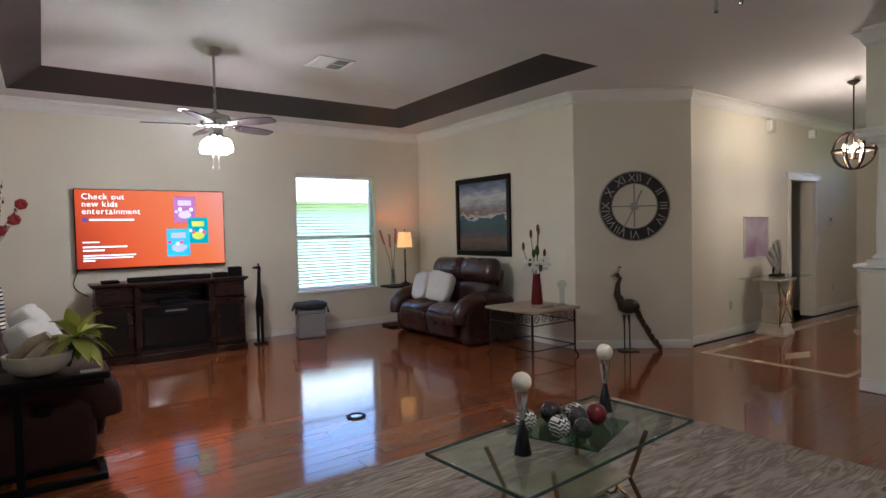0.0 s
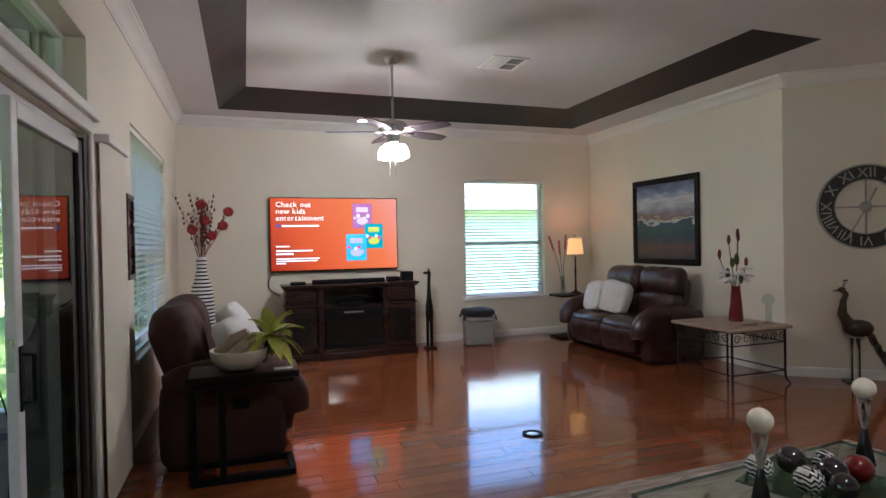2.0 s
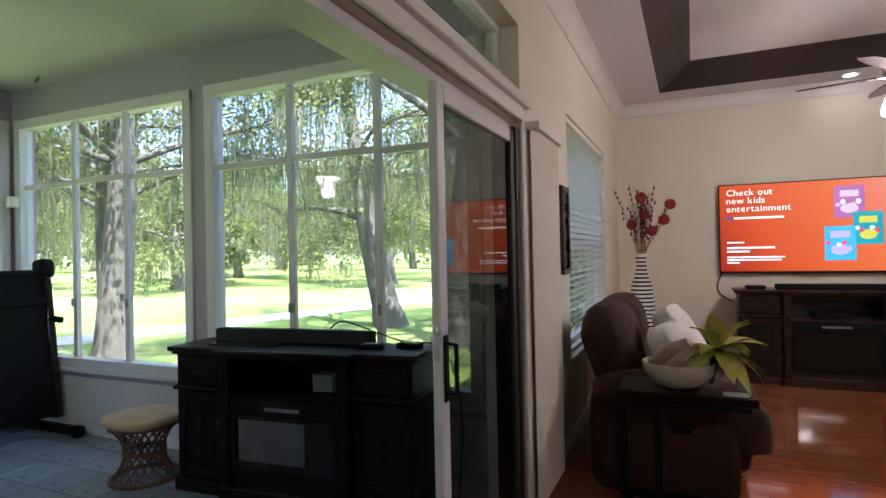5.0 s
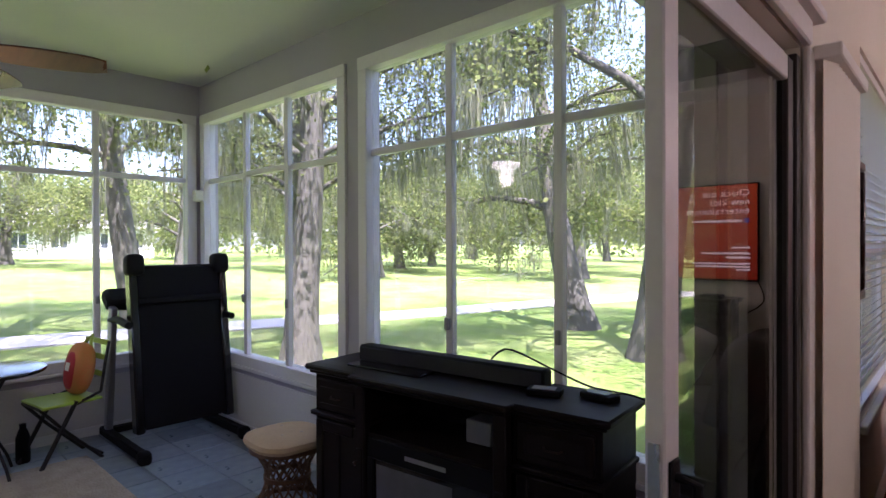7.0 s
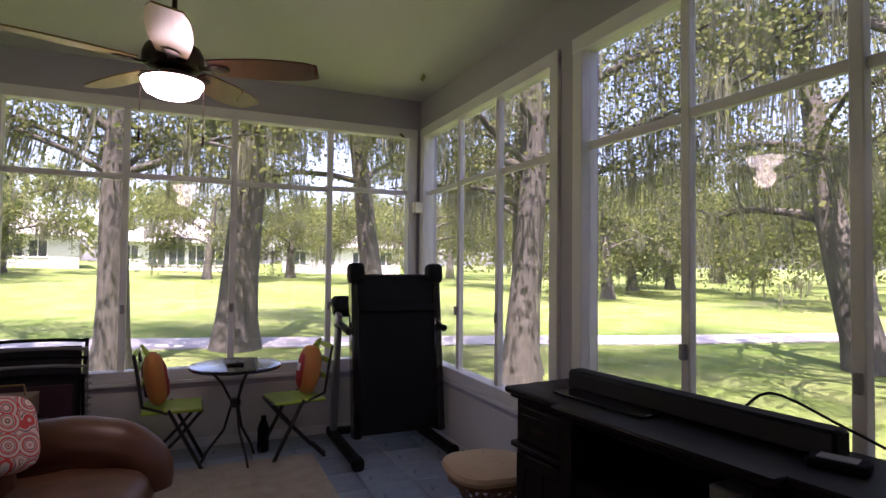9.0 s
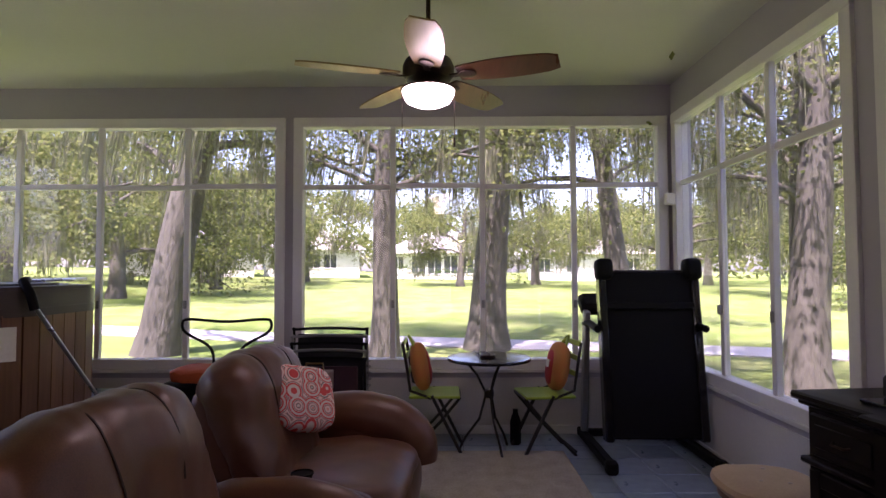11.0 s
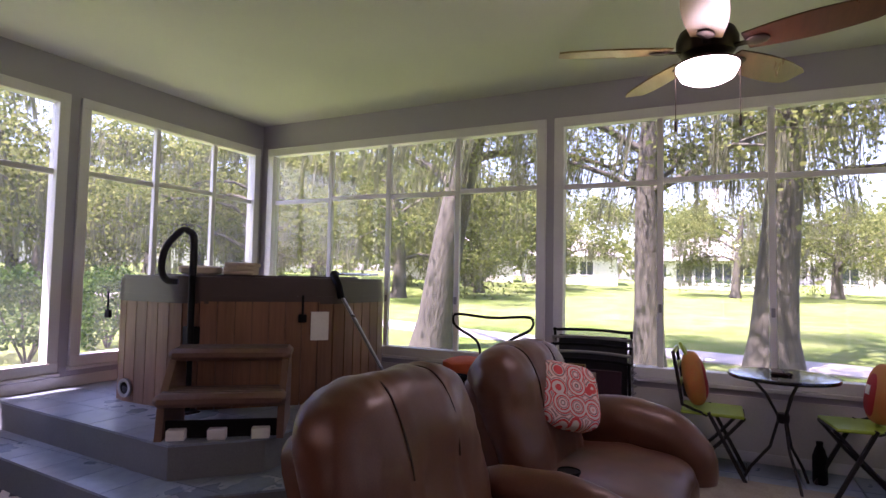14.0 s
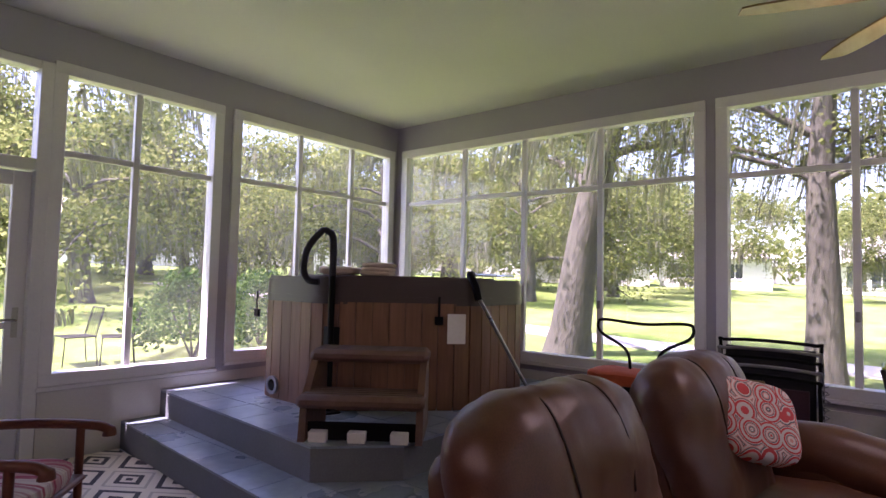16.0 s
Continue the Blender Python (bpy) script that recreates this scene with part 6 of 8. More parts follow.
part("glass_edge", G().box(-0.637, -0.302, 0.421, 0.637, -0.2995, 0.435).box(-0.637, 0.2995, 0.421, 0.637, 0.302, 0.435).box(-0.637, -0.2995, 0.421, -0.6345, 0.2995, 0.435).box(0.6345, -0.2995, 0.421, 0.637, 0.2995, 0.435), surf("dark_green_glass_edge", (0.03, 0.06, 0.05), (0.05, 0.09, 0.08), 0.15, grain=30, bump=0.0), ta, "dark green polished edge")
part("lower_shelf", G().box(-0.28, -0.17, 0.20, 0.28, 0.17, 0.215, 0.004), STONE, ta, "tan stone shelf")
for sx in (-1, 1):
    for sy in (-1, 1):
        part("leg", G().tube([(sx * 0.36, sy * 0.2, 0.0), (sx * 0.27, sy * 0.16, 0.2), (sx * 0.36, sy * 0.2, 0.42)], 0.012, 8), BRASS, ta)
    part("ring_brace", G().tube([(sx * 0.33 , 0.05 * math.cos(k * 0.628), 0.10 + 0.05 * math.sin(k * 0.628)) for k in range(10)], 0.008, 6, True).tube([(sx * 0.33, -0.19, 0.03), (sx * 0.33, -0.05, 0.10)], 0.008, 6).tube([(sx * 0.33, 0.19, 0.03), (sx * 0.33, 0.05, 0.10)], 0.008, 6), BRASS, ta)
    part("side_ring", G().tube([(0.15 * sx + 0.05 * math.cos(k * 0.628), -0.2, 0.10 + 0.05 * math.sin(k * 0.628)) for k in range(10)], 0.008, 6, True).tube([(sx * 0.35, -0.2, 0.02), (sx * 0.2, -0.2, 0.10)], 0.008, 6).tube([(0, -0.2, 0.10), (sx * 0.10, -0.2, 0.10)], 0.008, 6), BRASS, ta)
TT = 0.4505
for k, (x, y) in enumerate(((1.615, 1.85), (2.365, 2.0))):
    c = thing("candle_holder", "black and silver cone candle holder with a round ivory candle", "candle holder", Matrix.Translation((x, y, TT)) @ Matrix.Scale(0.93, 4), "candle holders on the coffee table")
    part("cone_base", G().lathe([(0.042, 0), (0.042, 0.006), (0.012, 0.16), (0.010, 0.165)], 24), BLACKGL, c)
    part("cup", G().lathe([(0.010, 0.16), (0.018, 0.20), (0.030, 0.27), (0.031, 0.30), (0.024, 0.305)], 24), SILVER, c)
    part("candle", G().ball((0, 0, 0.345), 0.047, nu=22, nv=14).cyl((0, 0, 0.39), (0, 0, 0.402), 0.0015, n=5), CANDLE, c)
di = thing("glass_dish", "square green glass dish on the coffee table", "dish", Matrix.Translation((1.95, 1.88, TT)) @ Matrix.Rotation(radians(20), 4, "Z"))
part("dish", G().raw([(-0.22, -0.22, 0.04), (0.22, -0.22, 0.04), (0.22, 0.22, 0.04), (-0.22, 0.22, 0.04), (-0.12, -0.12, 0.006), (0.12, -0.12, 0.006), (0.12, 0.12, 0.006), (-0.12, 0.12, 0.006), (-0.22, -0.22, 0.032), (0.22, -0.22, 0.032), (0.22, 0.22, 0.032), (-0.22, 0.22, 0.032), (-0.12, -0.12, 0), (0.12, -0.12, 0), (0.12, 0.12, 0), (-0.12, 0.12, 0)],
     [(4, 5, 6, 7), (0, 1, 5, 4), (1, 2, 6, 5), (2, 3, 7, 6), (3, 0, 4, 7), (12, 13, 14, 15), (8, 9, 13, 12), (9, 10, 14, 13), (10, 11, 15, 14), (11, 8, 12, 15), (0, 1, 9, 8), (1, 2, 10, 9), (2, 3, 11, 10), (3, 0, 8, 11)]), DISHGLASS, di)
BALLBLACK = surf("black_glazed_ball", (0.012, 0.009, 0.009), (0.03, 0.02, 0.02), 0.12, grain=20, bump=0.0, coat=0.6)
BALLRED = surf("red_glazed_ball", (0.16, 0.010, 0.008), (0.10, 0.006, 0.006), 0.15, grain=20, bump=0.0, coat=0.6)


def zigzag_mat():
    m, nt, N, L, P = node_mat("silver_black_zigzag")
    tc, sp, w1, rp = N.new("ShaderNodeTexCoord"), N.new("ShaderNodeSeparateXYZ"), N.new("ShaderNodeMath"), N.new("ShaderNodeValToRGB")
    L.new(tc.outputs["Object"], sp.inputs[0])
    pp = N.new("ShaderNodeMath")
    pp.operation, pp.inputs[1].default_value = "PINGPONG", 0.012
    L.new(sp.outputs["X"], pp.inputs[0])
    w1.operation = "ADD"
    L.new(pp.outputs[0], w1.inputs[0])
    L.new(sp.outputs["Z"], w1.inputs[1])
    fr = N.new("ShaderNodeMath")
    fr.operation, fr.inputs[1].default_value = "PINGPONG", 0.009
    L.new(w1.outputs[0], fr.inputs[0])
    gt = N.new("ShaderNodeMath")
    gt.operation, gt.inputs[1].default_value = "GREATER_THAN", 0.0042
    L.new(fr.outputs[0], gt.inputs[0])
    rp.color_ramp.interpolation = "CONSTANT"
    rp.color_ramp.elements[0].color, rp.color_ramp.elements[1].color = (0.012, 0.01, 0.01, 1), (0.62, 0.60, 0.56, 1)
    rp.color_ramp.elements[1].position = 0.5
    L.new(gt.outputs[0], rp.inputs["Fac"])
    L.new(rp.outputs[0], P.inputs["Base Color"])
    P.inputs["Roughness"].default_value = 0.25
    return m


ZIG = zigzag_mat()
for x, y, r, mt, lb in ((1.80, 2.02, 0.052, ZIG, "silver and black zigzag"), (1.86, 1.86, 0.052, ZIG, "silver and black zigzag"), (1.97, 2.02, 0.055, BALLBLACK, "glossy black"), (2.00, 1.87, 0.055, BALLBLACK, "glossy black"), (1.93, 1.78, 0.048, BALLBLACK, "glossy black"), (2.12, 1.86, 0.054, BALLRED, "glossy dark red"), (2.09, 1.97, 0.046, ZIG, "silver and black zigzag")):
    single("decorative_ball", G().ball((0, 0, 0), r, nu=24, nv=16), mt, lb + " decorative ball in the glass dish", "ball", Matrix.Translation((x, y, TT + 0.015 + r)), "decorative balls in the dish")
fo = thing("floor_outlet", "round dark floor outlet cover with a bright middle", "floor outlet", Matrix.Translation((1.88, 4.03, 0.002)))
part("rim", ring(0.045, 0.075, 0, 0.008, 32), BLACKPL, fo)
part("lid", G().lathe([(0.044, 0), (0.044, 0.005), (0.02, 0.006)], 24), STEEL, fo)

# bowl ceiling light over the seating, with two pull chains
cl = thing("ceiling_light", "bronze ceiling light with an amber glass bowl and pull chains", "ceiling light", Matrix.Translation((1.84, 1.04, CZ)))
part("canopy", G().lathe([(0.03, -0.06), (0.06, -0.04), (0.07, 0)], 24), BRONZE, cl)
part("downrod", G().cyl((0, 0, -0.05), (0, 0, 2.42 - CZ), 0.012), BRONZE, cl)
part("fitter", G().lathe([(0.02, 2.43 - CZ), (0.06, 2.41 - CZ), (0.12, 2.385 - CZ), (0.118, 2.37 - CZ)], 26), BRONZE, cl)
part("bowl_shade", G().lathe([(0.118, 2.375 - CZ), (0.165, 2.35 - CZ), (0.155, 2.32 - CZ), (0.12, 2.30 - CZ), (0.117, 2.304 - CZ), (0.15, 2.325 - CZ), (0.115, 2.37 - CZ)], 30), LAMPGLASS2, cl, "lit glass bowl")
for x, y, z in ((-0.02, 0.03, 2.165), (0.03, -0.03, 2.185)):
    pc = part("pull_chain", G().cyl((x, y, 2.39 - CZ), (x, y, z + 0.06 - CZ), 0.0015, n=6), BRASS, cl)
    part("glass_drop", G().cyl((x, y, z + 0.06 - CZ), (x, y, z + 0.006 - CZ), 0.006, n=10), CRYSTAL, pc, "clear glass drop")
    part("tip", G().cyl((x, y, z + 0.006 - CZ), (x, y, z - CZ), 0.0065, n=10), BLACKPL, pc)


# ---- porch things ----
mc2 = media_console("fireplace_console", "dark espresso media console with an electric fireplace", Matrix.Translation((-3.105, 3.56, FL)) @ Matrix.Rotation(radians(5.5), 4, "Z"), 1.63, 0.41, 0.925, ESPRESSO, False)
part("ember_bed", G().ball((0.68, 0.012, 0.24), (0.28, 0.01, 0.05), nu=30, nv=8).wobble(0.02, 18), BLACKPL, mc2)
# glare on the fire glass, painted as a thin grey sheet before it
part("painted_glare", G().box(0.50, -0.002, 0.25, 0.96, -0.0005, 0.50), surf("smoked_glass_glare", (0.10, 0.10, 0.11), (0.07, 0.07, 0.08), 0.25, grain=6, bump=0.0), mc2)
part("stored_box", G().box(0.92, 0.16, 0.652, 1.06, 0.28, 0.76, 0.006), GREYVINYL, mc2, "small grey box in the open shelf")
part("rear_lip", G().box(0.35, 0.385, 0.70, 1.0, 0.39, 0.89), BLACKPL, mc2)
ZT = FL + 0.9265
sb = thing("sound_bar", "long black sound bar on the espresso console", "sound bar", Matrix.Translation((-2.42, 3.90, ZT)) @ Matrix.Rotation(radians(6), 4, "Z"))
part("body", G().box(-0.57, -0.045, 0, 0.57, 0.045, 0.09, 0.012), BLACKPL, sb)
part("grille", G().box(-0.56, -0.048, 0.01, 0.56, -0.044, 0.08, 0.002), BLACKCLOTH, sb)
single("flat_tray", G().box(-0.25, -0.06, 0, 0.25, 0.06, 0.012, 0.003), BLACKGL, "flat black tray on the espresso console", "tray", Matrix.Translation((-2.68, 3.755, ZT)) @ Matrix.Rotation(radians(6), 4, "Z"))
for k, (x, y) in enumerate(((-1.82, 3.88), (-1.61, 3.97))):
    rc = thing("remote_box", "small black electronic box on the espresso console", "electronic box", Matrix.Translation((x, y, ZT)) @ Matrix.Rotation(radians(20 - 25 * k), 4, "Z"))
    part("case", G().box(-0.075, -0.04, 0, 0.075, 0.04, 0.028, 0.006), BLACKPL, rc)
    part("keypad", G().box(-0.05, -0.028, 0.028, 0.05, 0.028, 0.031, 0.001), GREYVINYL if k == 0 else BLACKGL, rc)
single("power_cable", G().tube(curve([(-2.25, 4.03, ZT + 0.05), (-2.15, 4.06, ZT + 0.13), (-1.90, 4.06, ZT + 0.07), (-1.70, 4.06, ZT + 0.02), (-1.48, 4.06, ZT + 0.012), (-1.40, 4.07, ZT - 0.06), (-1.33, 4.09, 0.4), (-1.36, 4.09, FL + 0.01)], 30), 0.005, 6), BLACKPL, "black cable drooping over the console's end", "cable")

# rattan stool with cushion
stl = thing("rattan_stool", "hourglass rattan stool with a tan cushion", "stool", Matrix.Translation((-3.50, 3.66, FL)))
for sgn in (-1, 1):
    for i in range(18):
        a0 = 2 * math.pi * i / 18
        pts = []
        for k in range(7):
            t = k / 6
            r = 0.125 + 0.085 * (2 * t - 1) ** 2
            a = a0 + sgn * 1.5 * t
            pts.append((r * math.cos(a), r * math.sin(a), 0.01 + 0.36 * t))
        part("rattan_strand", G().tube(pts, 0.006, 5), WICKER, stl)
for z, r in ((0.012, 0.215), (0.19, 0.132), (0.37, 0.215)):
    part("hoop", ring(r - 0.012, r + 0.008, z - 0.012, z + 0.012, 32), WICKER, stl)
cs = part("seat_cushion", G().ball((0, 0, 0.41), (0.235, 0.235, 0.05), 0.75, 28, 10).wobble(0.008, 9), TANCUSH, stl, "tan suede cushion")
for i in range(5):
    a = 2 * math.pi * i / 5 + 0.4
    part("button", G().ball((0.10 * math.cos(a), 0.10 * math.sin(a), 0.455), (0.012, 0.012, 0.006), nu=8, nv=5), STONE, cs)

# folded treadmill, deck underside towards the room
tm = thing("treadmill", "black folding treadmill standing folded up", "treadmill", Matrix.Translation((-5.10, 3.72, FL)))
R = Matrix.Translation((0, 0, 0.14)) @ Matrix.Rotation(radians(-7), 4, "Y")
part("deck", G().box(-0.05, -0.33, 0.02, 0.03, 0.33, 1.27, 0.012).turn(R), BLACKPL, tm)
part("side_rail", G().box(-0.06, -0.385, 0.0, 0.05, -0.32, 1.27, 0.012).turn(R), BLACKGL, tm)
part("side_rail", G().box(-0.06, 0.32, 0.0, 0.05, 0.385, 1.27, 0.012).turn(R), BLACKGL, tm)
part("cross_bar", G().box(0.03, -0.33, 0.98, 0.06, 0.33, 1.03, 0.006).turn(R), BLACKPL, tm)
for y in (-0.34, 0.34):
    part("roller_cap", G().ball((0.02, y, 1.29), (0.075, 0.065, 0.085), 0.5, 20, 12).turn(R), BLACKPL, tm)
part("belt_edge", G().box(-0.02, -0.29, 1.26, 0.02, 0.29, 1.285, 0.008).turn(R), BLACKCLOTH, tm)
for y in (-0.42, 0.34):
    part("foot_rail", G().box(-0.62, y - 0.035, 0.02, 0.28, y + 0.035, 0.09, 0.012), BLACKPL, tm)
    part("foot_cap", G().ball((0.29, y, 0.05), (0.05, 0.045, 0.05), 0.6, 16, 10), BLACKPL, tm)
    part("upright", G().box(-0.04, -0.025, 0, 0.04, 0.025, 1.02, 0.01).turn(Matrix.Translation((-0.50, y, 0.08)) @ Matrix.Rotation(radians(8), 4, "Y")), GREYMET, tm, "grey metal upright")
    part("handrail", G().tube([(-0.42, y, 0.98), (-0.20, y * 1.03, 1.0), (0.06, y * 1.05, 0.98)], 0.028, 10), BLACKPL, tm)
part("base_bar", G().box(-0.60, -0.385, 0.03, -0.52, 0.385, 0.08, 0.008), BLACKPL, tm)
con = part("console", G().box(-0.10, -0.40, -0.09, 0.10, 0.40, 0.03, 0.03).turn(Matrix.Translation((-0.46, -0.05, 1.16)) @ Matrix.Rotation(radians(35), 4, "Y")), BLACKPL, tm)
part("display", G().box(-0.05, -0.16, 0.03, 0.05, 0.16, 0.034).turn(Matrix.Translation((-0.46, -0.05, 1.16)) @ Matrix.Rotation(radians(35), 4, "Y")), BLACKGL, con)

# bistro table and two folding chairs
bt = thing("bistro_table", "round dark metal bistro table by the window", "table", Matrix.Translation((-5.29, 2.49, FL)) @ Matrix.Diagonal((0.97, 0.97, 1.04, 1)))
part("tabletop", G().lathe([(0.30, 0.685), (0.335, 0.69), (0.34, 0.70), (0.335, 0.712), (0.29, 0.715), (0.02, 0.712)], 40), BLACKGL, bt)
for k in range(3):
    a = radians(120 * k + 20)
    c, s = math.cos(a), math.sin(a)
    part("leg", G().tube([(0.20 * c, 0.20 * s, 0.685), (0.10 * c, 0.10 * s, 0.58), (0.025 * c, 0.025 * s, 0.44), (0.08 * c, 0.08 * s, 0.25), (0.20 * c, 0.20 * s, 0.10), (0.25 * c, 0.25 * s, 0.005)], 0.010, 8), IRON, bt)
part("collar", G().lathe([(0.035, 0.41), (0.04, 0.43), (0.04, 0.45), (0.035, 0.47)], 16), IRON, bt)
single("ashtray", G().box(-5.39, 2.42, FL + 0.7445, -5.21, 2.54, FL + 0.7625, 0.006), CHERRY, "small dark red tray on the bistro table", "tray", Matrix.Identity(4))


def folding_chair(m):
    c = thing("folding_chair", "black folding bistro chair with a lime green seat and cushion", "chair", m, "folding chairs at the bistro table")
    for y in (-0.18, 0.18):
        part("leg", G().box(-0.012, -0.012, 0, 0.012, 0.012, 1.0, 0.003).turn(Matrix.Translation((0.22, y, 0.0)) @ Matrix.Rotation(radians(-27), 4, "Y") @ Matrix.Diagonal((1, 1, 0.52, 1))), IRON, c)
        part("leg", G().tube([(-0.20, y * 0.85, 0.0), (0.05, y * 0.85, 0.26), (0.20, y * 0.85, 0.44)], 0.012, 6), IRON, c)
        part("back_post", G().tube([(-0.02, y, 0.44), (-0.18, y, 0.50), (-0.21, y, 0.70), (-0.24, y, 0.86)], 0.012, 6), IRON, c)
    part("seat", G().box(-0.19, -0.19, 0.44, 0.20, 0.19, 0.462, 0.006), LIME, c, "lime green seat")
    part("front_rail", G().tube([(0.20, -0.16, 0.44), (0.20, 0.16, 0.44)], 0.010, 6), IRON, c)
    part("foot_rail", G().tube([(-0.2, -0.153, 0.03), (-0.2, 0.153, 0.03)], 0.009, 6), IRON, c)
    for z in (0.62, 0.74, 0.85):
        part("back_slat", G().box(-0.008, -0.17, -0.02, 0.008, 0.17, 0.02, 0.003).turn(pose(-0.20 - (z - 0.62) * 0.16, 0, z)), LIME, c, "lime green slat")
    return c


def fruit_pack(m):
    b = thing("fruit_backpack", "round orange and red fruit-shaped cushion with green straps", "cushion", m, "fruit cushions on the bistro chairs")
    part("cover", G().ball((0, 0, 0), (0.075, 0.155, 0.19), 0.8, 24, 16), MELON, b)
    part("stripe", G().ball((0.03, 0, -0.01), (0.055, 0.10, 0.15), 0.8, 22, 14), MELONRED, b, "dark red centre")
    part("tag", G().box(0.075, -0.03, -0.02, 0.087, 0.03, 0.04, 0.003), PAPER, b)
    part("strap", G().tube([(-0.02, -0.06, 0.17), (-0.05, 0.0, 0.25), (-0.02, 0.06, 0.17)], 0.012, 6), LIME, b)
    return b


cA = Matrix.Translation((-5.36, 2.06, FL)) @ Matrix.Rotation(radians(90), 4, "Z")
cB = Matrix.Translation((-5.34, 2.93, FL)) @ Matrix.Rotation(radians(-82), 4, "Z")
ch = folding_chair(cA)
copy_thing(ch, cB)
pk = fruit_pack(cA @ Matrix.Translation((-0.11, 0, 0.66)) @ Matrix.Rotation(radians(-10), 4, "Y"))
copy_thing(pk, cB @ Matrix.Translation((-0.11, 0, 0.66)) @ Matrix.Rotation(radians(-10), 4, "Y"))
single("water_bottle", G().lathe([(0.04, 0), (0.045, 0.01), (0.045, 0.18), (0.03, 0.23), (0.02, 0.25), (0.022, 0.28)], 18), BLACKPL, "black bottle standing on the floor by the wall", "bottle", Matrix.Translation((-5.52, 2.72, FL)))
single("wall_box", G().box(-5.75, 4.02, 1.86, -5.68, 4.10, 1.96, 0.008), TRIM, "small white box fixed in the window corner", "electrical box", Matrix.Translation((-0.02, 0.04, 0)))
single("shag_rug", G().box(-5.24, 1.20, FL + 0.002, -2.85, 3.06, FL + 0.035, 0.012), SHAG, "tan shag rug on the tiled porch floor", "rug")

# leather recliner loveseat facing the console
recs, tot = recliner("leather_recliner", "chestnut leather reclining loveseat with a middle console", Matrix.Translation((-3.09, 1.89, FL)) @ Matrix.Rotation(radians(180 - 4), 4, "Z"), 2, LEATHER, 0.23, 0.84, 0.90, 1.0, 22, 0.30, "", 0.63, (-0.36, 0.36))
pillow("patterned_pillow", "square pillow printed with coral and grey flowers", Matrix.Translation((-3.72, 1.43, 0.64)) @ Matrix.Rotation(radians(140), 4, "Z") @ Matrix.Rotation(radians(-30), 4, "X") @ Matrix.Rotation(radians(14), 4, "Y"), 0.34, 0.33, 0.12, FLEECE, "", 0.004)


def floral_mat():
    m, nt, N, L, P = node_mat("coral_flower_print")
    tc, vo, wv, rp, mp = N.new("ShaderNodeTexCoord"), N.new("ShaderNodeTexVoronoi"), N.new("ShaderNodeMath"), N.new("ShaderNodeValToRGB"), N.new("ShaderNodeMapping")
    mp.inputs["Scale"].default_value = (1, 0.15, 1)
    L.new(tc.outputs["Object"], mp.inputs["Vector"])
    L.new(mp.outputs[0], vo.inputs["Vector"])
    vo.inputs["Scale"].default_value = 11.0
    vo.inputs["Randomness"].default_value = 0.45
    wv.operation, wv.inputs[1].default_value = "PINGPONG", 0.24
    L.new(vo.outputs["Distance"], wv.inputs[0])
    mu = N.new("ShaderNodeMath")
    mu.operation, mu.inputs[1].default_value = "MULTIPLY", 4.1
    L.new(wv.outputs[0], mu.inputs[0])
    L.new(mu.outputs[0], rp.inputs["Fac"])
    rp.color_ramp.interpolation = "CONSTANT"
    e = rp.color_ramp.elements
    e[0].color, e[1].color, e[1].position = (0.62, 0.55, 0.52, 1), (0.62, 0.07, 0.07, 1), 0.22
    for pos, c in ((0.52, (0.70, 0.62, 0.58)), (0.62, (0.16, 0.15, 0.16)), (0.76, (0.68, 0.30, 0.28)), (0.88, (0.70, 0.62, 0.58))):
        q = e.new(pos)
        q.color = (*c, 1)
    L.new(rp.outputs[0], P.inputs["Base Color"])
    P.inputs["Roughness"].default_value = 0.85
    return m


bpy.data.objects["patterned_pillow"].data.materials.clear()
bpy.data.objects["patterned_pillow"].data.materials.append(floral_mat())

# folded loungers, a crate and a cart behind the loveseat
fc = thing("folded_lounger", "folded grey tube loungers with dark fabric stacked by the window", "folding chair", Matrix.Translation((-5.50, 1.20, FL)), "folded loungers")
for i in range(5):
    z, x = 0.94 - 0.055 * i, 0.0 + 0.03 * i
    part("tube_frame", G().tube(curve([(x, -0.30, 0.10), (x, -0.30, z - 0.08), (x + 0.02, -0.25, z), (x + 0.02, 0.25, z), (x, 0.30, z - 0.08), (x, 0.30, 0.10)], 24), 0.012, 7), GREYMET if i % 2 else BLACKPL, fc)
part("fabric", G().box(-0.02, -0.27, 0.20, 0.0, 0.27, 0.90, 0.006), BLACKCLOTH, fc)
part("maroon_fabric", G().box(0.15, -0.26, 0.15, 0.165, 0.25, 0.66, 0.005), surf("maroon_mesh_fabric", (0.045, 0.012, 0.022), (0.03, 0.008, 0.015), 0.8, grain=160, bump=0.3), fc, "maroon mesh")
part("spring", G().tube([(0.10 + 0.02 * math.sin(k * 1.5), 0.33 + 0.02 * math.cos(k * 1.5), 0.30 + 0.012 * k) for k in range(34)], 0.005, 5), GREYMET, fc)
for y in (-0.32, 0.36):
    part("wheel", G().tube([(0.05, y, 0.14 + 0.0), (0.05, y + 0.04, 0.14)], 0.14, 20), BLACKPL, fc)
bk = thing("wood_crate", "small brown wooden caddy with a handle", "crate", Matrix.Translation((-4.95, 1.20, 0.42)))
part("box", G().box(-0.10, -0.12, 0, 0.10, 0.12, 0.14, 0.005), CEDARDARK, bk)
part("handle", G().tube([(0, -0.07, 0.13), (0, -0.06, 0.2), (0, 0.06, 0.2), (0, 0.07, 0.13)], 0.008, 6), BRASS, bk)
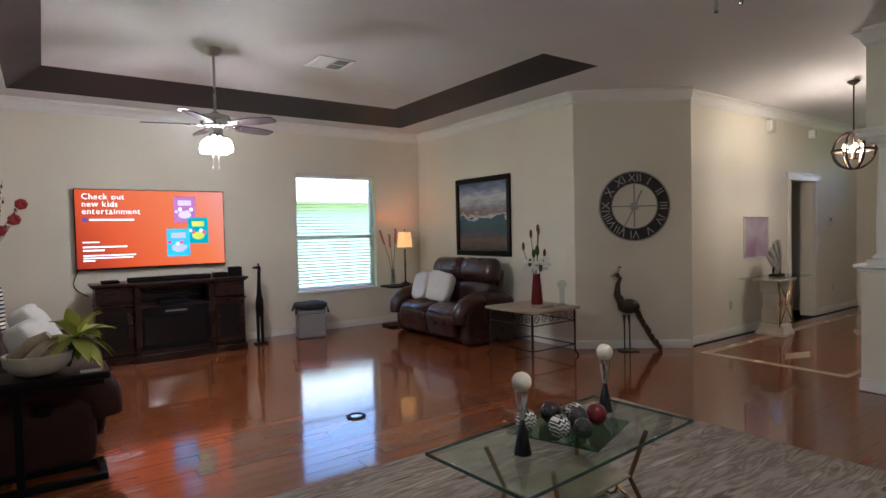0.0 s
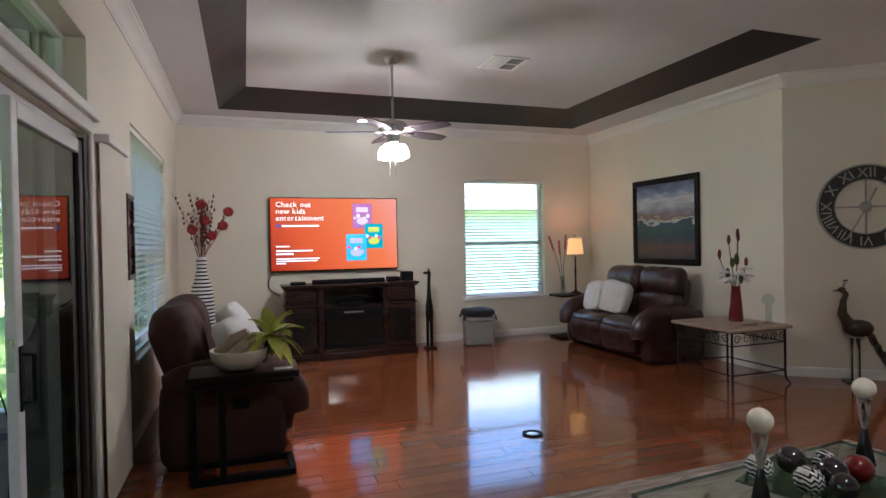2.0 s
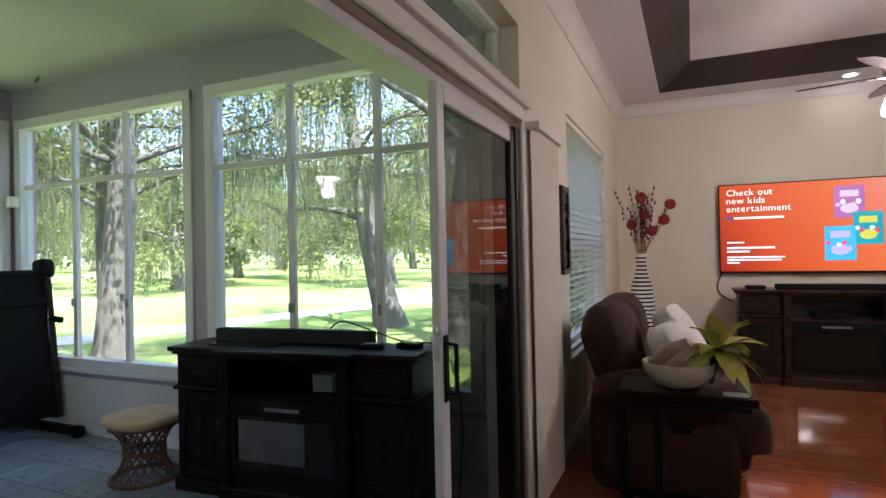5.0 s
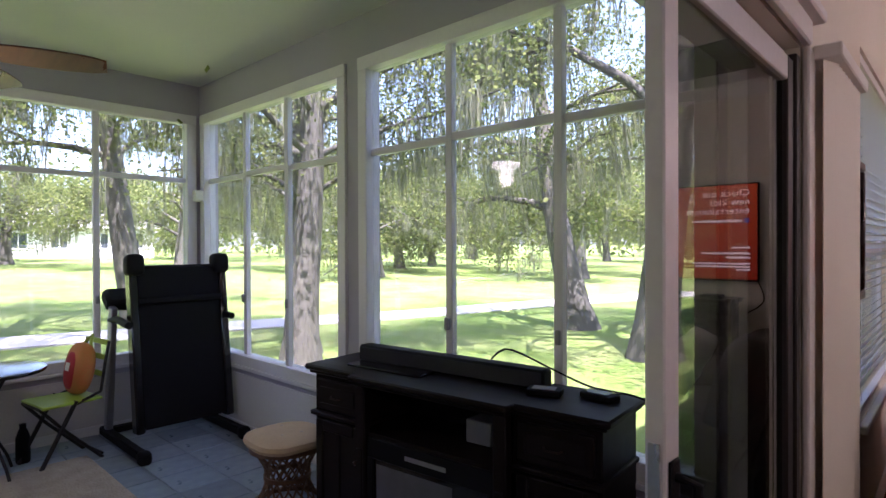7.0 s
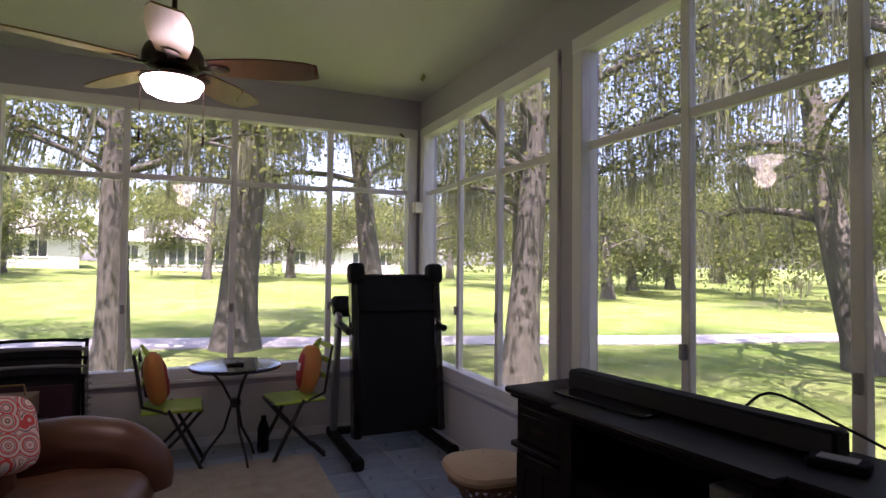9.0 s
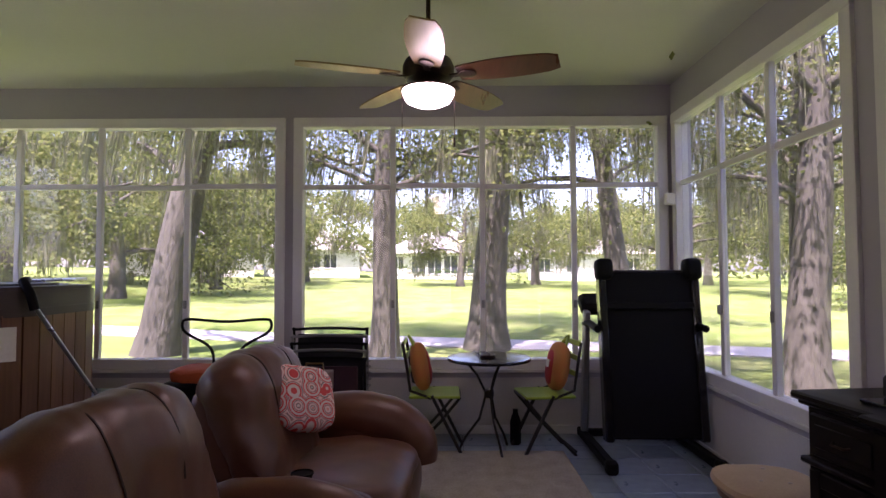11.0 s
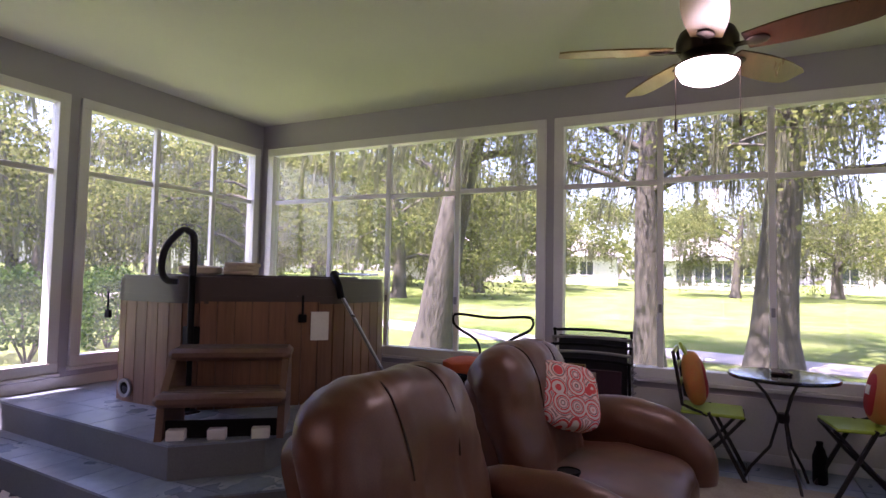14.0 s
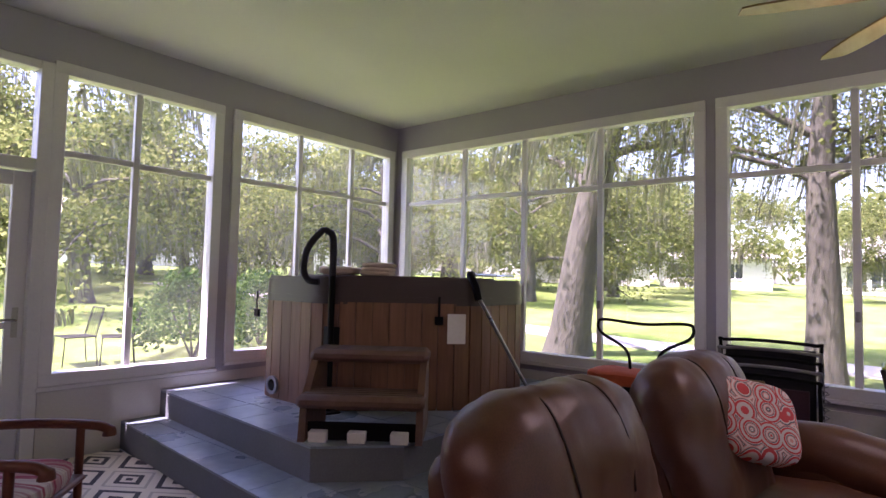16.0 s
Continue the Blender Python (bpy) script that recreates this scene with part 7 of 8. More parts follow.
single("teal_box", G().box(-5.05, 0.93, 0.42, -4.90, 1.05, 0.57, 0.004), surf("teal_card", (0.05, 0.30, 0.28), (0.04, 0.24, 0.23), 0.6, grain=60), "small teal box beside the wooden caddy", "box")
sh = thing("low_shelf", "low dark shelf behind the loveseat", "shelf", Matrix.Translation((-4.97, 1.10, FL)))
part("board", G().box(-0.16, -0.25, 0.47, 0.16, 0.25, 0.499, 0.004), ESPRESSO, sh)
for x in (-0.14, 0.14):
    for y in (-0.23, 0.23):
        part("leg", G().box(x - 0.012, y - 0.012, 0, x + 0.012, y + 0.012, 0.47, 0.003), ESPRESSO, sh)
cart = thing("utility_cart", "black tube handle of a cart with an orange cover", "cart", Matrix.Translation((-5.40, 0.38, FL)))
part("handle", G().tube(curve([(0, -0.10, 0.62), (0, -0.13, 0.80), (0, -0.33, 0.92), (0, -0.36, 1.0), (0, -0.30, 1.03), (0, 0.0, 1.01), (0, 0.30, 1.03), (0, 0.36, 1.0), (0, 0.33, 0.92), (0, 0.13, 0.80), (0, 0.10, 0.62)], 44), 0.012, 8), BLACKPL, cart)
part("bin", G().box(-0.2, -0.42, 0.12, 0.25, 0.30, 0.56, 0.03), BLACKPL, cart)
part("orange_cover", G().ball((0.02, -0.12, 0.60), (0.22, 0.28, 0.06), 0.5, 24, 10).wobble(0.02, 10), surf("orange_canvas", (0.55, 0.10, 0.03), (0.45, 0.07, 0.02), 0.8, grain=90, bump=0.4), cart, "orange cloth cover")
for y in (-0.35, 0.22):
    part("wheel", G().tube([(0.2, y - 0.03, 0.10), (0.2, y + 0.03, 0.10)], 0.10, 18), BLACKPL, cart)

# tiled platform for the hot tub
DZ, SZ = 0.268, 0.075
deck = [(XW + 0.013, YS + 0.013), (-3.20, YS + 0.013), (-3.06, -0.60), (-3.43, -0.25), (XW + 0.013, -0.25)]
step = [(-3.5, YS + 0.013), (-2.915, YS + 0.013), (-2.76, -0.50), (-3.30, 0.03), (XW + 0.025, 0.03), (XW + 0.025, -0.35), (-3.6, -0.35)]
single("floor_platform", G().prism(deck, SZ - 0.15, DZ - 0.012), GROUT, "", "", kind="structure", smooth=0)
single("floor_step", G().prism(step, FL, SZ - 0.012), GROUT, "", "", kind="structure", smooth=0)


def riser(name, p, q, z0, z1):
    """A tiled riser from p to q with an embossed border in its lower half."""
    p, q = Vector((*p, 0)), Vector((*q, 0))
    d = (q - p)
    ln = d.length
    m = Matrix.Translation((p.x, p.y, 0)) @ Matrix.Rotation(math.atan2(d.y, d.x), 4, "Z")
    r = thing(name, "", "", m, kind="structure")
    h = z1 - z0
    n = max(1, round(ln / 0.31))
    for i in range(n):
        a, b = i * ln / n + 0.002, (i + 1) * ln / n - 0.002
        part("tile", G().box(a, -0.012, z0 + h * 0.58, b, -0.001, z1 - 0.001, 0.003), SLATE, r)
        part("tile", G().box(a, -0.010, z0 + 0.001, b, -0.001, z0 + h * 0.12, 0.002), SLATE, r)
        part("border_tile", G().box(a, -0.012, z0 + h * 0.14, b, -0.001, z0 + h * 0.56, 0.003), DECOR, r)
        k = 3
        for j in range(k):
            c = a + (b - a) * (j + 0.5) / k
            rw = (b - a) / k * 0.46
            part("ornament", G().tube([(c + rw * math.cos(t * 0.5236), -0.013, z0 + h * 0.35 + h * 0.12 * math.sin(t * 0.5236)) for t in range(12)], 0.0045, 4, True), PLASTER if j % 2 else GREYVINYL, r)
    return r


for k, (p, q) in enumerate(((deck[1], deck[2]), (deck[2], deck[3]), (deck[3], deck[4]))):
    riser("trim_platform_riser_%d" % (k + 1), q, p, SZ, DZ)
for k, (p, q) in enumerate(((step[1], step[2]), (step[2], step[3]), (step[3], step[4]))):
    riser("trim_step_riser_%d" % (k + 1), q, p, FL, SZ)

# hot tub
tub = thing("hot_tub", "octagonal hot tub with cedar panels and a brown vinyl cover", "hot tub", Matrix.Translation((-4.725, -1.575, DZ)))


def octo(h, c, round_n=3):
    pts = [(h, -h + c), (h, h - c), (h - c, h), (-h + c, h), (-h, h - c), (-h, -h + c), (-h + c, -h), (h - c, -h)]
    out = []
    for i, p in enumerate(pts):
        a, b = Vector(pts[i - 1]), Vector(pts[(i + 1) % 8])
        p = Vector(p)
        k = 0.14
        s, e = p + (a - p).normalized() * k, p + (b - p).normalized() * k
        for j in range(round_n + 1):
            t = j / round_n
            out.append(tuple((1 - t) ** 2 * s + 2 * t * (1 - t) * p + t * t * e))
    return out


part("shell", G().prism(octo(1.06, 0.70), 0.01, 0.76), CEDARDARK, tub)
outl = octo(1.075, 0.71, 4)
per = [(Vector(outl[i]), Vector(outl[(i + 1) % len(outl)])) for i in range(len(outl))]
L0 = sum((b - a).length for a, b in per)
pan = round(L0 / 0.115)
pos = [0.0]


def along(s):
    s %= L0
    for a, b in per:
        ln = (b - a).length
        if s <= ln:
            return a + (b - a) * (s / ln)
        s -= ln
    return per[0][0]


for i in range(pan):
    a, b = along(i * L0 / pan + 0.003), along((i + 1) * L0 / pan - 0.003)
    n = Vector((b.y - a.y, a.x - b.x)).normalized() * 0.016
    q = [(a.x, a.y), (b.x, b.y), (b.x + n.x, b.y + n.y), (a.x + n.x, a.y + n.y)]
    part("panel", G().prism(q, 0.0, 0.75), CEDAR, tub)
cov = part("cover", G().prism(octo(1.092, 0.73, 4), 0.76, 0.90), VINYL, tub)
part("cover_skirt", G().prism(octo(1.097, 0.735, 4), 0.735, 0.79), VINYL, cov)
part("cover_top", G().prism(octo(1.08, 0.725, 4), 0.90, 0.925).prism(octo(0.86, 0.56, 4), 0.925, 0.94), VINYL, cov)
S8 = Matrix.Translation((0.731, 0.731, 0)) @ Matrix.Rotation(radians(45), 4, "Z")
for y, mm in ((0.28, S8), (-0.45, Matrix.Translation((1.09, 0, 0)))):
    lt2 = part("latch", G().box(0.0, y - 0.03, 0.60, 0.025, y + 0.03, 0.66, 0.005).box(0.012, y - 0.008, 0.64, 0.022, y + 0.008, 0.80, 0.002).turn(mm), BLACKPL, tub, "black cover latch")
part("label_sheet", G().box(0.0225, -0.47, 0.47, 0.0245, -0.34, 0.68).turn(S8 @ Matrix.Rotation(math.pi, 4, "X") @ Matrix.Translation((0, 0, -1.15))), PAPER, tub, "white printed label")
part("drain_cap", ring(0.05, 0.07, 0, 0.02, 28).turn(Matrix.Translation((1.091, -0.22, 0.10)) @ Matrix.Rotation(math.pi / 2, 4, "Y")).lathe([(0.05, 0), (0.05, 0.01), (0.03, 0.012)], 20) if False else ring(0.045, 0.068, 0, 0.02, 28).turn(Matrix.Translation((1.091, -0.22, 0.10)) @ Matrix.Rotation(math.pi / 2, 4, "Y")), GREYMET, tub, "grey round vent")
part("drain_plate", G().lathe([(0.045, 0), (0.045, 0.012), (0.02, 0.014)], 20).turn(Matrix.Translation((1.091, -0.22, 0.10)) @ Matrix.Rotation(math.pi / 2, 4, "Y")), BLACKGL, tub)
# cover lifter bar
lf = thing("cover_lifter", "black and aluminium cover lifter arm on the hot tub", "cover lifter", Matrix.Translation((-4.725, -1.575, DZ)))
part("cross_tube", G().tube([(-0.95, 0.62, 0.965), (0.25, 0.98, 0.965)], 0.013, 8), STEEL, lf)
part("elbow", G().tube([(0.20, 0.97, 0.965), (0.32, 1.04, 0.96), (0.36, 1.12, 0.88), (0.36, 1.15, 0.78)], 0.028, 10), BLACKPL, lf)
part("arm", G().tube([(0.36, 1.15, 0.80), (-0.22, 1.24, 0.06)], 0.014, 8), STEEL, lf)
part("bracket", G().box(-0.27, 1.16, 0.0, -0.17, 1.28, 0.08, 0.006), BLACKPL, lf)
# grab rail
gr = thing("grab_rail", "tall black hand rail standing beside the hot tub", "hand rail", Matrix.Translation((-3.64, -1.17, DZ)) @ Matrix.Rotation(radians(74), 4, "Z") @ Matrix.Diagonal((1, 1, 0.93, 1)))
part("post", G().cyl((0.02, 0, 0.0), (0.02, 0, 1.20), 0.022), BLACKPL, gr)
part("loop", G().tube(curve([(0.02, 0.0, 1.0), (0.02, 0, 1.27), (0.0, -0.03, 1.33), (-0.03, -0.07, 1.33), (-0.07, -0.15, 1.20), (-0.08, -0.17, 1.05), (-0.06, -0.14, 0.965), (-0.02, -0.08, 0.955)], 30), 0.024, 10), BLACKCLOTH, gr, "foam grip loop")
part("bracket", G().box(-0.09, -0.01, 0.42, 0.02, 0.07, 0.62, 0.006), BLACKPL, gr)
part("base_plate", G().box(-0.06, -0.06, 0, 0.10, 0.06, 0.012, 0.004), BLACKPL, gr)
tw = thing("folded_towel", "folded beige towels lying on the hot tub cover", "towel", Matrix.Translation((-4.10, -1.18, DZ + 0.941)) @ Matrix.Rotation(radians(35), 4, "Z"))
for k in range(3):
    part("fold", G().ball((0.01 * k, 0.008 * k, 0.016 + 0.03 * k), (0.16 - 0.01 * k, 0.12, 0.018), 0.4, 24, 8).wobble(0.006, 14, k), TOWEL, tw)
part("flat_towel", G().ball((-0.05, -0.30, 0.03), (0.14, 0.15, 0.032), 0.45, 24, 8).wobble(0.008, 12), TOWEL, tw)
# tub steps
sp = thing("spa_steps", "two-tread brown moulded spa steps before the hot tub", "steps", Matrix.Translation((-3.48, -0.60, DZ)) @ Matrix.Rotation(radians(45 - 8), 4, "Z"))
for k, (x0, x1, z) in enumerate(((0.0, 0.30, 0.19), (-0.26, 0.02, 0.41))):
    t = part("tread", G().box(x0, -0.36, z, x1, 0.36, z + 0.075, 0.025), CEDARDARK, sp)
    for j in range(4):
        part("groove", G().box(x0 + 0.05 + j * 0.055, -0.33, z + 0.074, x0 + 0.06 + j * 0.055, 0.33, z + 0.077), VINYL, t)
for y in (-0.33, 0.33):
    part("side_panel", G().raw([(-0.24, y - 0.02, 0), (0.26, y - 0.02, 0), (0.22, y - 0.02, 0.22), (-0.02, y - 0.02, 0.44), (-0.24, y - 0.02, 0.44), (-0.24, y + 0.02, 0), (0.26, y + 0.02, 0), (0.22, y + 0.02, 0.22), (-0.02, y + 0.02, 0.44), (-0.24, y + 0.02, 0.44)],
         [(0, 1, 2, 3, 4), (5, 6, 7, 8, 9), (0, 1, 6, 5), (1, 2, 7, 6), (2, 3, 8, 7), (3, 4, 9, 8), (4, 0, 5, 9)]), CEDARDARK, sp)
part("kick_board", G().box(0.18, -0.31, 0.0, 0.20, 0.31, 0.10, 0.004), BLACKPL, sp)
for y in (-0.24, -0.02, 0.22):
    part("foot_pad", G().box(0.20, y - 0.05, 0.0, 0.26, y + 0.05, 0.06, 0.004), PAPER, sp, "white foot block")
single("door_mat", G().box(-2.86, -0.42, FL + 0.002, -2.25, 0.55, FL + 0.014, 0.004), BLACKCLOTH, "flat black mat on the porch floor", "mat")

# diamond-patterned rug and a rocking chair
def diamond_mat():
    m, nt, N, L, P = node_mat("diamond_rug_wool")
    tc, sp, rp = N.new("ShaderNodeTexCoord"), N.new("ShaderNodeSeparateXYZ"), N.new("ShaderNodeValToRGB")
    L.new(tc.outputs["Object"], sp.inputs[0])
    outs = []
    for ax, per2 in (("X", 0.19), ("Y", 0.27)):
        pp = N.new("ShaderNodeMath")
        pp.operation, pp.inputs[1].default_value = "PINGPONG", per2
        L.new(sp.outputs[ax], pp.inputs[0])
        dv = N.new("ShaderNodeMath")
        dv.operation, dv.inputs[1].default_value = "DIVIDE", per2
        L.new(pp.outputs[0], dv.inputs[0])
        outs.append(dv)
    ad = N.new("ShaderNodeMath")
    L.new(outs[0].outputs[0], ad.inputs[0])
    L.new(outs[1].outputs[0], ad.inputs[1])
    hf = N.new("ShaderNodeMath")
    hf.operation, hf.inputs[1].default_value = "MULTIPLY", 0.5
    L.new(ad.outputs[0], hf.inputs[0])
    L.new(hf.outputs[0], rp.inputs["Fac"])
    rp.color_ramp.interpolation = "CONSTANT"
    e = rp.color_ramp.elements
    e[0].color, e[1].color, e[1].position = (0.05, 0.045, 0.05, 1), (0.62, 0.55, 0.44, 1), 0.13
    for p2, c in ((0.30, (0.05, 0.045, 0.05)), (0.40, (0.62, 0.55, 0.44)), (0.56, (0.40, 0.36, 0.30)), (0.62, (0.62, 0.55, 0.44)), (0.74, (0.05, 0.045, 0.05)), (0.84, (0.62, 0.55, 0.44)), (0.93, (0.05, 0.045, 0.05))):
        q = e.new(p2)
        q.color = (*c, 1)
    L.new(rp.outputs[0], P.inputs["Base Color"])
    P.inputs["Roughness"].default_value = 0.95
    nz, bp = N.new("ShaderNodeTexNoise"), N.new("ShaderNodeBump")
    nz.inputs["Scale"].default_value = 200
    bp.inputs["Strength"].default_value, bp.inputs["Distance"].default_value = 0.6, 0.004
    L.new(tc.outputs["Object"], nz.inputs["Vector"])
    L.new(nz.outputs["Fac"], bp.inputs["Height"])
    L.new(bp.outputs[0], P.inputs["Normal"])
    return m


single("diamond_rug", G().box(-0.78, -1.0, 0, 0.78, 1.0, 0.012, 0.004), diamond_mat(), "black and cream diamond patterned rug on the porch floor", "rug", Matrix.Translation((-2.10, -1.62, FL + 0.003)))
rk = thing("rocking_chair", "red-brown wooden rocking chair with a striped cushion", "rocking chair", Matrix.Translation((-1.72, -0.92, FL)) @ Matrix.Rotation(radians(140), 4, "Z"))
RKW = surf("red_stained_wood", (0.16, 0.045, 0.02), (0.10, 0.028, 0.014), 0.35, grain=18, patch=4, bump=0.06, stretch=(1, 1, 0.3))
for y in (-0.29, 0.29):
    part("rocker", G().tube(curve([(-0.45, y, 0.10), (-0.2, y, 0.03), (0.1, y, 0.022), (0.42, y, 0.08)], 16), 0.022, 8), RKW, rk)
    part("arm", G().tube(curve([(-0.26, y, 0.62), (0.0, y, 0.63), (0.25, y, 0.62), (0.33, y, 0.60), (0.34, y, 0.57)], 16), [0.022] * 13 + [0.03] * 4, 10), RKW, rk)
    for x in (-0.24, 0.22):
        part("leg", G().cyl((x, y, 0.04), (x, y, 0.62), 0.018, n=10), RKW, rk)
    part("back_post", G().tube([(-0.22, y * 0.85, 0.40), (-0.34, y * 0.85, 0.8), (-0.42, y * 0.85, 1.05)], 0.02, 8), RKW, rk)
part("seat", G().box(-0.26, -0.27, 0.38, 0.26, 0.27, 0.41, 0.01), RKW, rk)
part("crest_rail", G().box(-0.45, -0.27, 0.97, -0.41, 0.27, 1.06, 0.015), RKW, rk)
for k in range(5):
    part("spindle", G().cyl((-0.24, -0.2 + 0.1 * k, 0.41), (-0.42, -0.2 + 0.1 * k, 0.98), 0.009, n=8), RKW, rk)
part("seat_cushion", G().ball((0.0, 0, 0.45), (0.26, 0.26, 0.05), 0.5, 26, 10).wobble(0.008, 9), rug_mat("striped_cushion_cloth", [(0.60, 0.52, 0.44), (0.35, 0.04, 0.09), (0.62, 0.56, 0.5), (0.30, 0.03, 0.1)], (0.3, 9, 0.3), 1.6), rk, "striped cushion")

# porch ceiling fan with bowl light
FX, FY, FZ = -3.84, 2.07, 2.335
pf = ceiling_fan("porch_ceiling_fan", "bronze porch ceiling fan with a lit bowl light", (FX, FY, LZ), LZ - FZ, 0.70, [MAPLE, WALNUT, WALNUT, MAPLE, MAPLE], BRONZE, 0, 0.078)
part("fitter", G().lathe([(0.05, -(LZ - FZ) - 0.04), (0.09, -(LZ - FZ) - 0.055), (0.145, -(LZ - FZ) - 0.07), (0.14, -(LZ - FZ) - 0.08)], 28), BRONZE, pf)
part("bowl_shade", G().lathe([(0.14, -(LZ - FZ) - 0.075), (0.142, -(LZ - FZ) - 0.09), (0.12, -(LZ - FZ) - 0.135), (0.08, -(LZ - FZ) - 0.155), (0.02, -(LZ - FZ) - 0.16)], 30), LAMPGLASS2, pf, "lit opal glass bowl")
for y in (-0.14, 0.14):
    part("pull_chain", G().cyl((0.02, y, -(LZ - FZ) - 0.10), (0.02, y, -(LZ - FZ) - 0.34), 0.002, n=6).cyl((0.02, y, -(LZ - FZ) - 0.34), (0.02, y, -(LZ - FZ) - 0.39), 0.006, n=8), BRONZE, pf)


# ---- outdoors ----
def tree_meshes(seed, height, spread, r0, lean, leaves, moss_n, low, t0, size=1.0):
    """Trunk with limbs, a crown of single leaves in clumps, and hanging moss."""
    rnd = random.Random(seed)
    wood, tips = G(), []
    n = 9
    pts, rs = [], []
    for i in range(n + 1):
        t = i / n
        pts.append((lean[0] * t * t * height + 0.10 * math.sin(t * 5 + seed), lean[1] * t * t * height + 0.10 * math.cos(t * 4 + seed), -0.25 + t * height * 0.62))
        rs.append(r0 * (1.0 + 0.45 * math.exp(-t * 16)) * (1 - 0.55 * t))
    wood.tube(pts, rs, 12)
    for k in range(11):
        t = t0 + (1 - t0) * k / 10
        b = Vector(pts[min(n, int(t * n))])
        a = k * 2.4 + seed + rnd.uniform(-0.3, 0.3)
        ln = spread * rnd.uniform(0.65, 1.1) * (1.05 - 0.25 * t)
        rise = rnd.uniform(0.05, 0.5) * ln * (0.4 + t)
        q = []
        for j in range(6):
            u = j / 5
            q.append((b.x + math.cos(a + 0.4 * math.sin(u * 3 + k)) * ln * u, b.y + math.sin(a + 0.4 * math.sin(u * 3 + k)) * ln * u, b.z + rise * u + 0.45 * math.sin(u * math.pi) * ln * 0.18 - low * u * u))
        r = r0 * rnd.uniform(0.24, 0.36) * (1.15 - 0.5 * t)
        wood.tube(q, [r * (1 - 0.8 * j / 5) for j in range(6)], 7)
        for j in (2, 3, 4, 5):
            tips.append((Vector(q[j]), 0.55 + 0.2 * j))
        for s in range(3):
            st = Vector(q[rnd.choice((2, 3, 4))])
            a2 = a + rnd.choice((-1, 1)) * rnd.uniform(0.5, 1.2)
            l2 = ln * rnd.uniform(0.25, 0.45)
            e = st + Vector((math.cos(a2) * l2, math.sin(a2) * l2, rnd.uniform(-0.2, 0.5) * l2))
            wood.tube([st, (st + e) / 2 + Vector((0, 0, 0.1 * l2)), e], [r * 0.4, r * 0.28, r * 0.1], 5)
            tips += [(e, 1.0), ((st + e) / 2, 0.8)]
    lv, lf = [], []
    for i in range(leaves):
        c, s = rnd.choice(tips)
        p = c + Vector((rnd.gauss(0, 0.55), rnd.gauss(0, 0.55), rnd.gauss(0.1, 0.38))) * s
        d = Vector((rnd.gauss(0, 1), rnd.gauss(0, 1), rnd.gauss(0, 0.7))).normalized()
        e = d.cross(Vector((rnd.gauss(0, 1), rnd.gauss(0, 1), rnd.gauss(0, 1)))).normalized()
        l, w = rnd.uniform(0.05, 0.11) * size, rnd.uniform(0.022, 0.045) * size
        k = len(lv)
        lv += [tuple(p), tuple(p + d * l * 0.5 + e * w), tuple(p + d * l), tuple(p + d * l * 0.5 - e * w)]
        lf.append((k, k + 1, k + 2, k + 3))
    mv, mf = [], []
    for i in range(moss_n):
        c, s = rnd.choice(tips)
        hub = c + Vector((rnd.gauss(0, 0.3), rnd.gauss(0, 0.3), rnd.uniform(-0.2, 0.05)))
        full = rnd.uniform(0.3, 1.5)
        for j in range(9):
            x, y = hub.x + rnd.gauss(0, 0.06), hub.y + rnd.gauss(0, 0.06)
            a, ln, w = rnd.uniform(0, 3.14), full * rnd.uniform(0.4, 1.0), rnd.uniform(0.004, 0.012) * size
            dx, dy = math.cos(a) * w, math.sin(a) * w
            bx, by = rnd.gauss(0, 0.035), rnd.gauss(0, 0.035)
            k = len(mv)
            mv += [(x - dx, y - dy, hub.z), (x + dx, y + dy, hub.z), (x + bx + dx * 1.3, y + by + dy * 1.3, hub.z - ln * 0.5), (x + bx - dx * 1.3, y + by - dy * 1.3, hub.z - ln * 0.5), (x + bx * 0.5, y + by * 0.5, hub.z - ln)]
            mf += [(k, k + 1, k + 2, k + 3), (k + 3, k + 2, k + 4)]
    return mesh_of("trunk", wood, BARKM, 60), mesh_of("crown", G().raw(lv, lf), LEAF, 0), mesh_of("moss", G().raw(mv, mf), MOSS, 0)


KINDS = [tree_meshes(11, 11.0, 4.6, 0.34, (0.01, 0.015), 20000, 340, 0.3, 0.56, 0.88), tree_meshes(23, 10.5, 4.0, 0.29, (-0.015, 0.01), 18000, 330, 0.2, 0.58, 0.88), tree_meshes(37, 11.5, 5.0, 0.38, (0.03, -0.03), 20000, 340, 0.5, 0.54, 0.88),
         tree_meshes(41, 10.0, 6.6, 0.34, (0.02, 0.02), 21000, 420, 2.0, 0.42, 1.8), tree_meshes(53, 9.5, 6.2, 0.30, (-0.03, 0.02), 20000, 420, 2.2, 0.44, 1.8), tree_meshes(67, 11.0, 7.0, 0.38, (0.04, -0.04), 22000, 420, 2.4, 0.40, 1.8)]


def tree(x, y, kind, size=1.0, turn=0.0, thick=1.0, lean=0.0, label="mature live oak hung with grey moss on the lawn"):
    t = thing("oak_tree", label, "tree", Matrix.Translation((x, y, zg(x, y))) @ Matrix.Rotation(radians(turn), 4, "Z"), "oaks on the lawn")
    for nm, me in zip(("trunk", "crown", "moss"), KINDS[kind]):
        o = new(nm, me)
        o.parent = t
        o.matrix_local = Matrix.Rotation(radians(lean), 4, "Y") @ Matrix.Diagonal((size, size, size, 1))
    return t


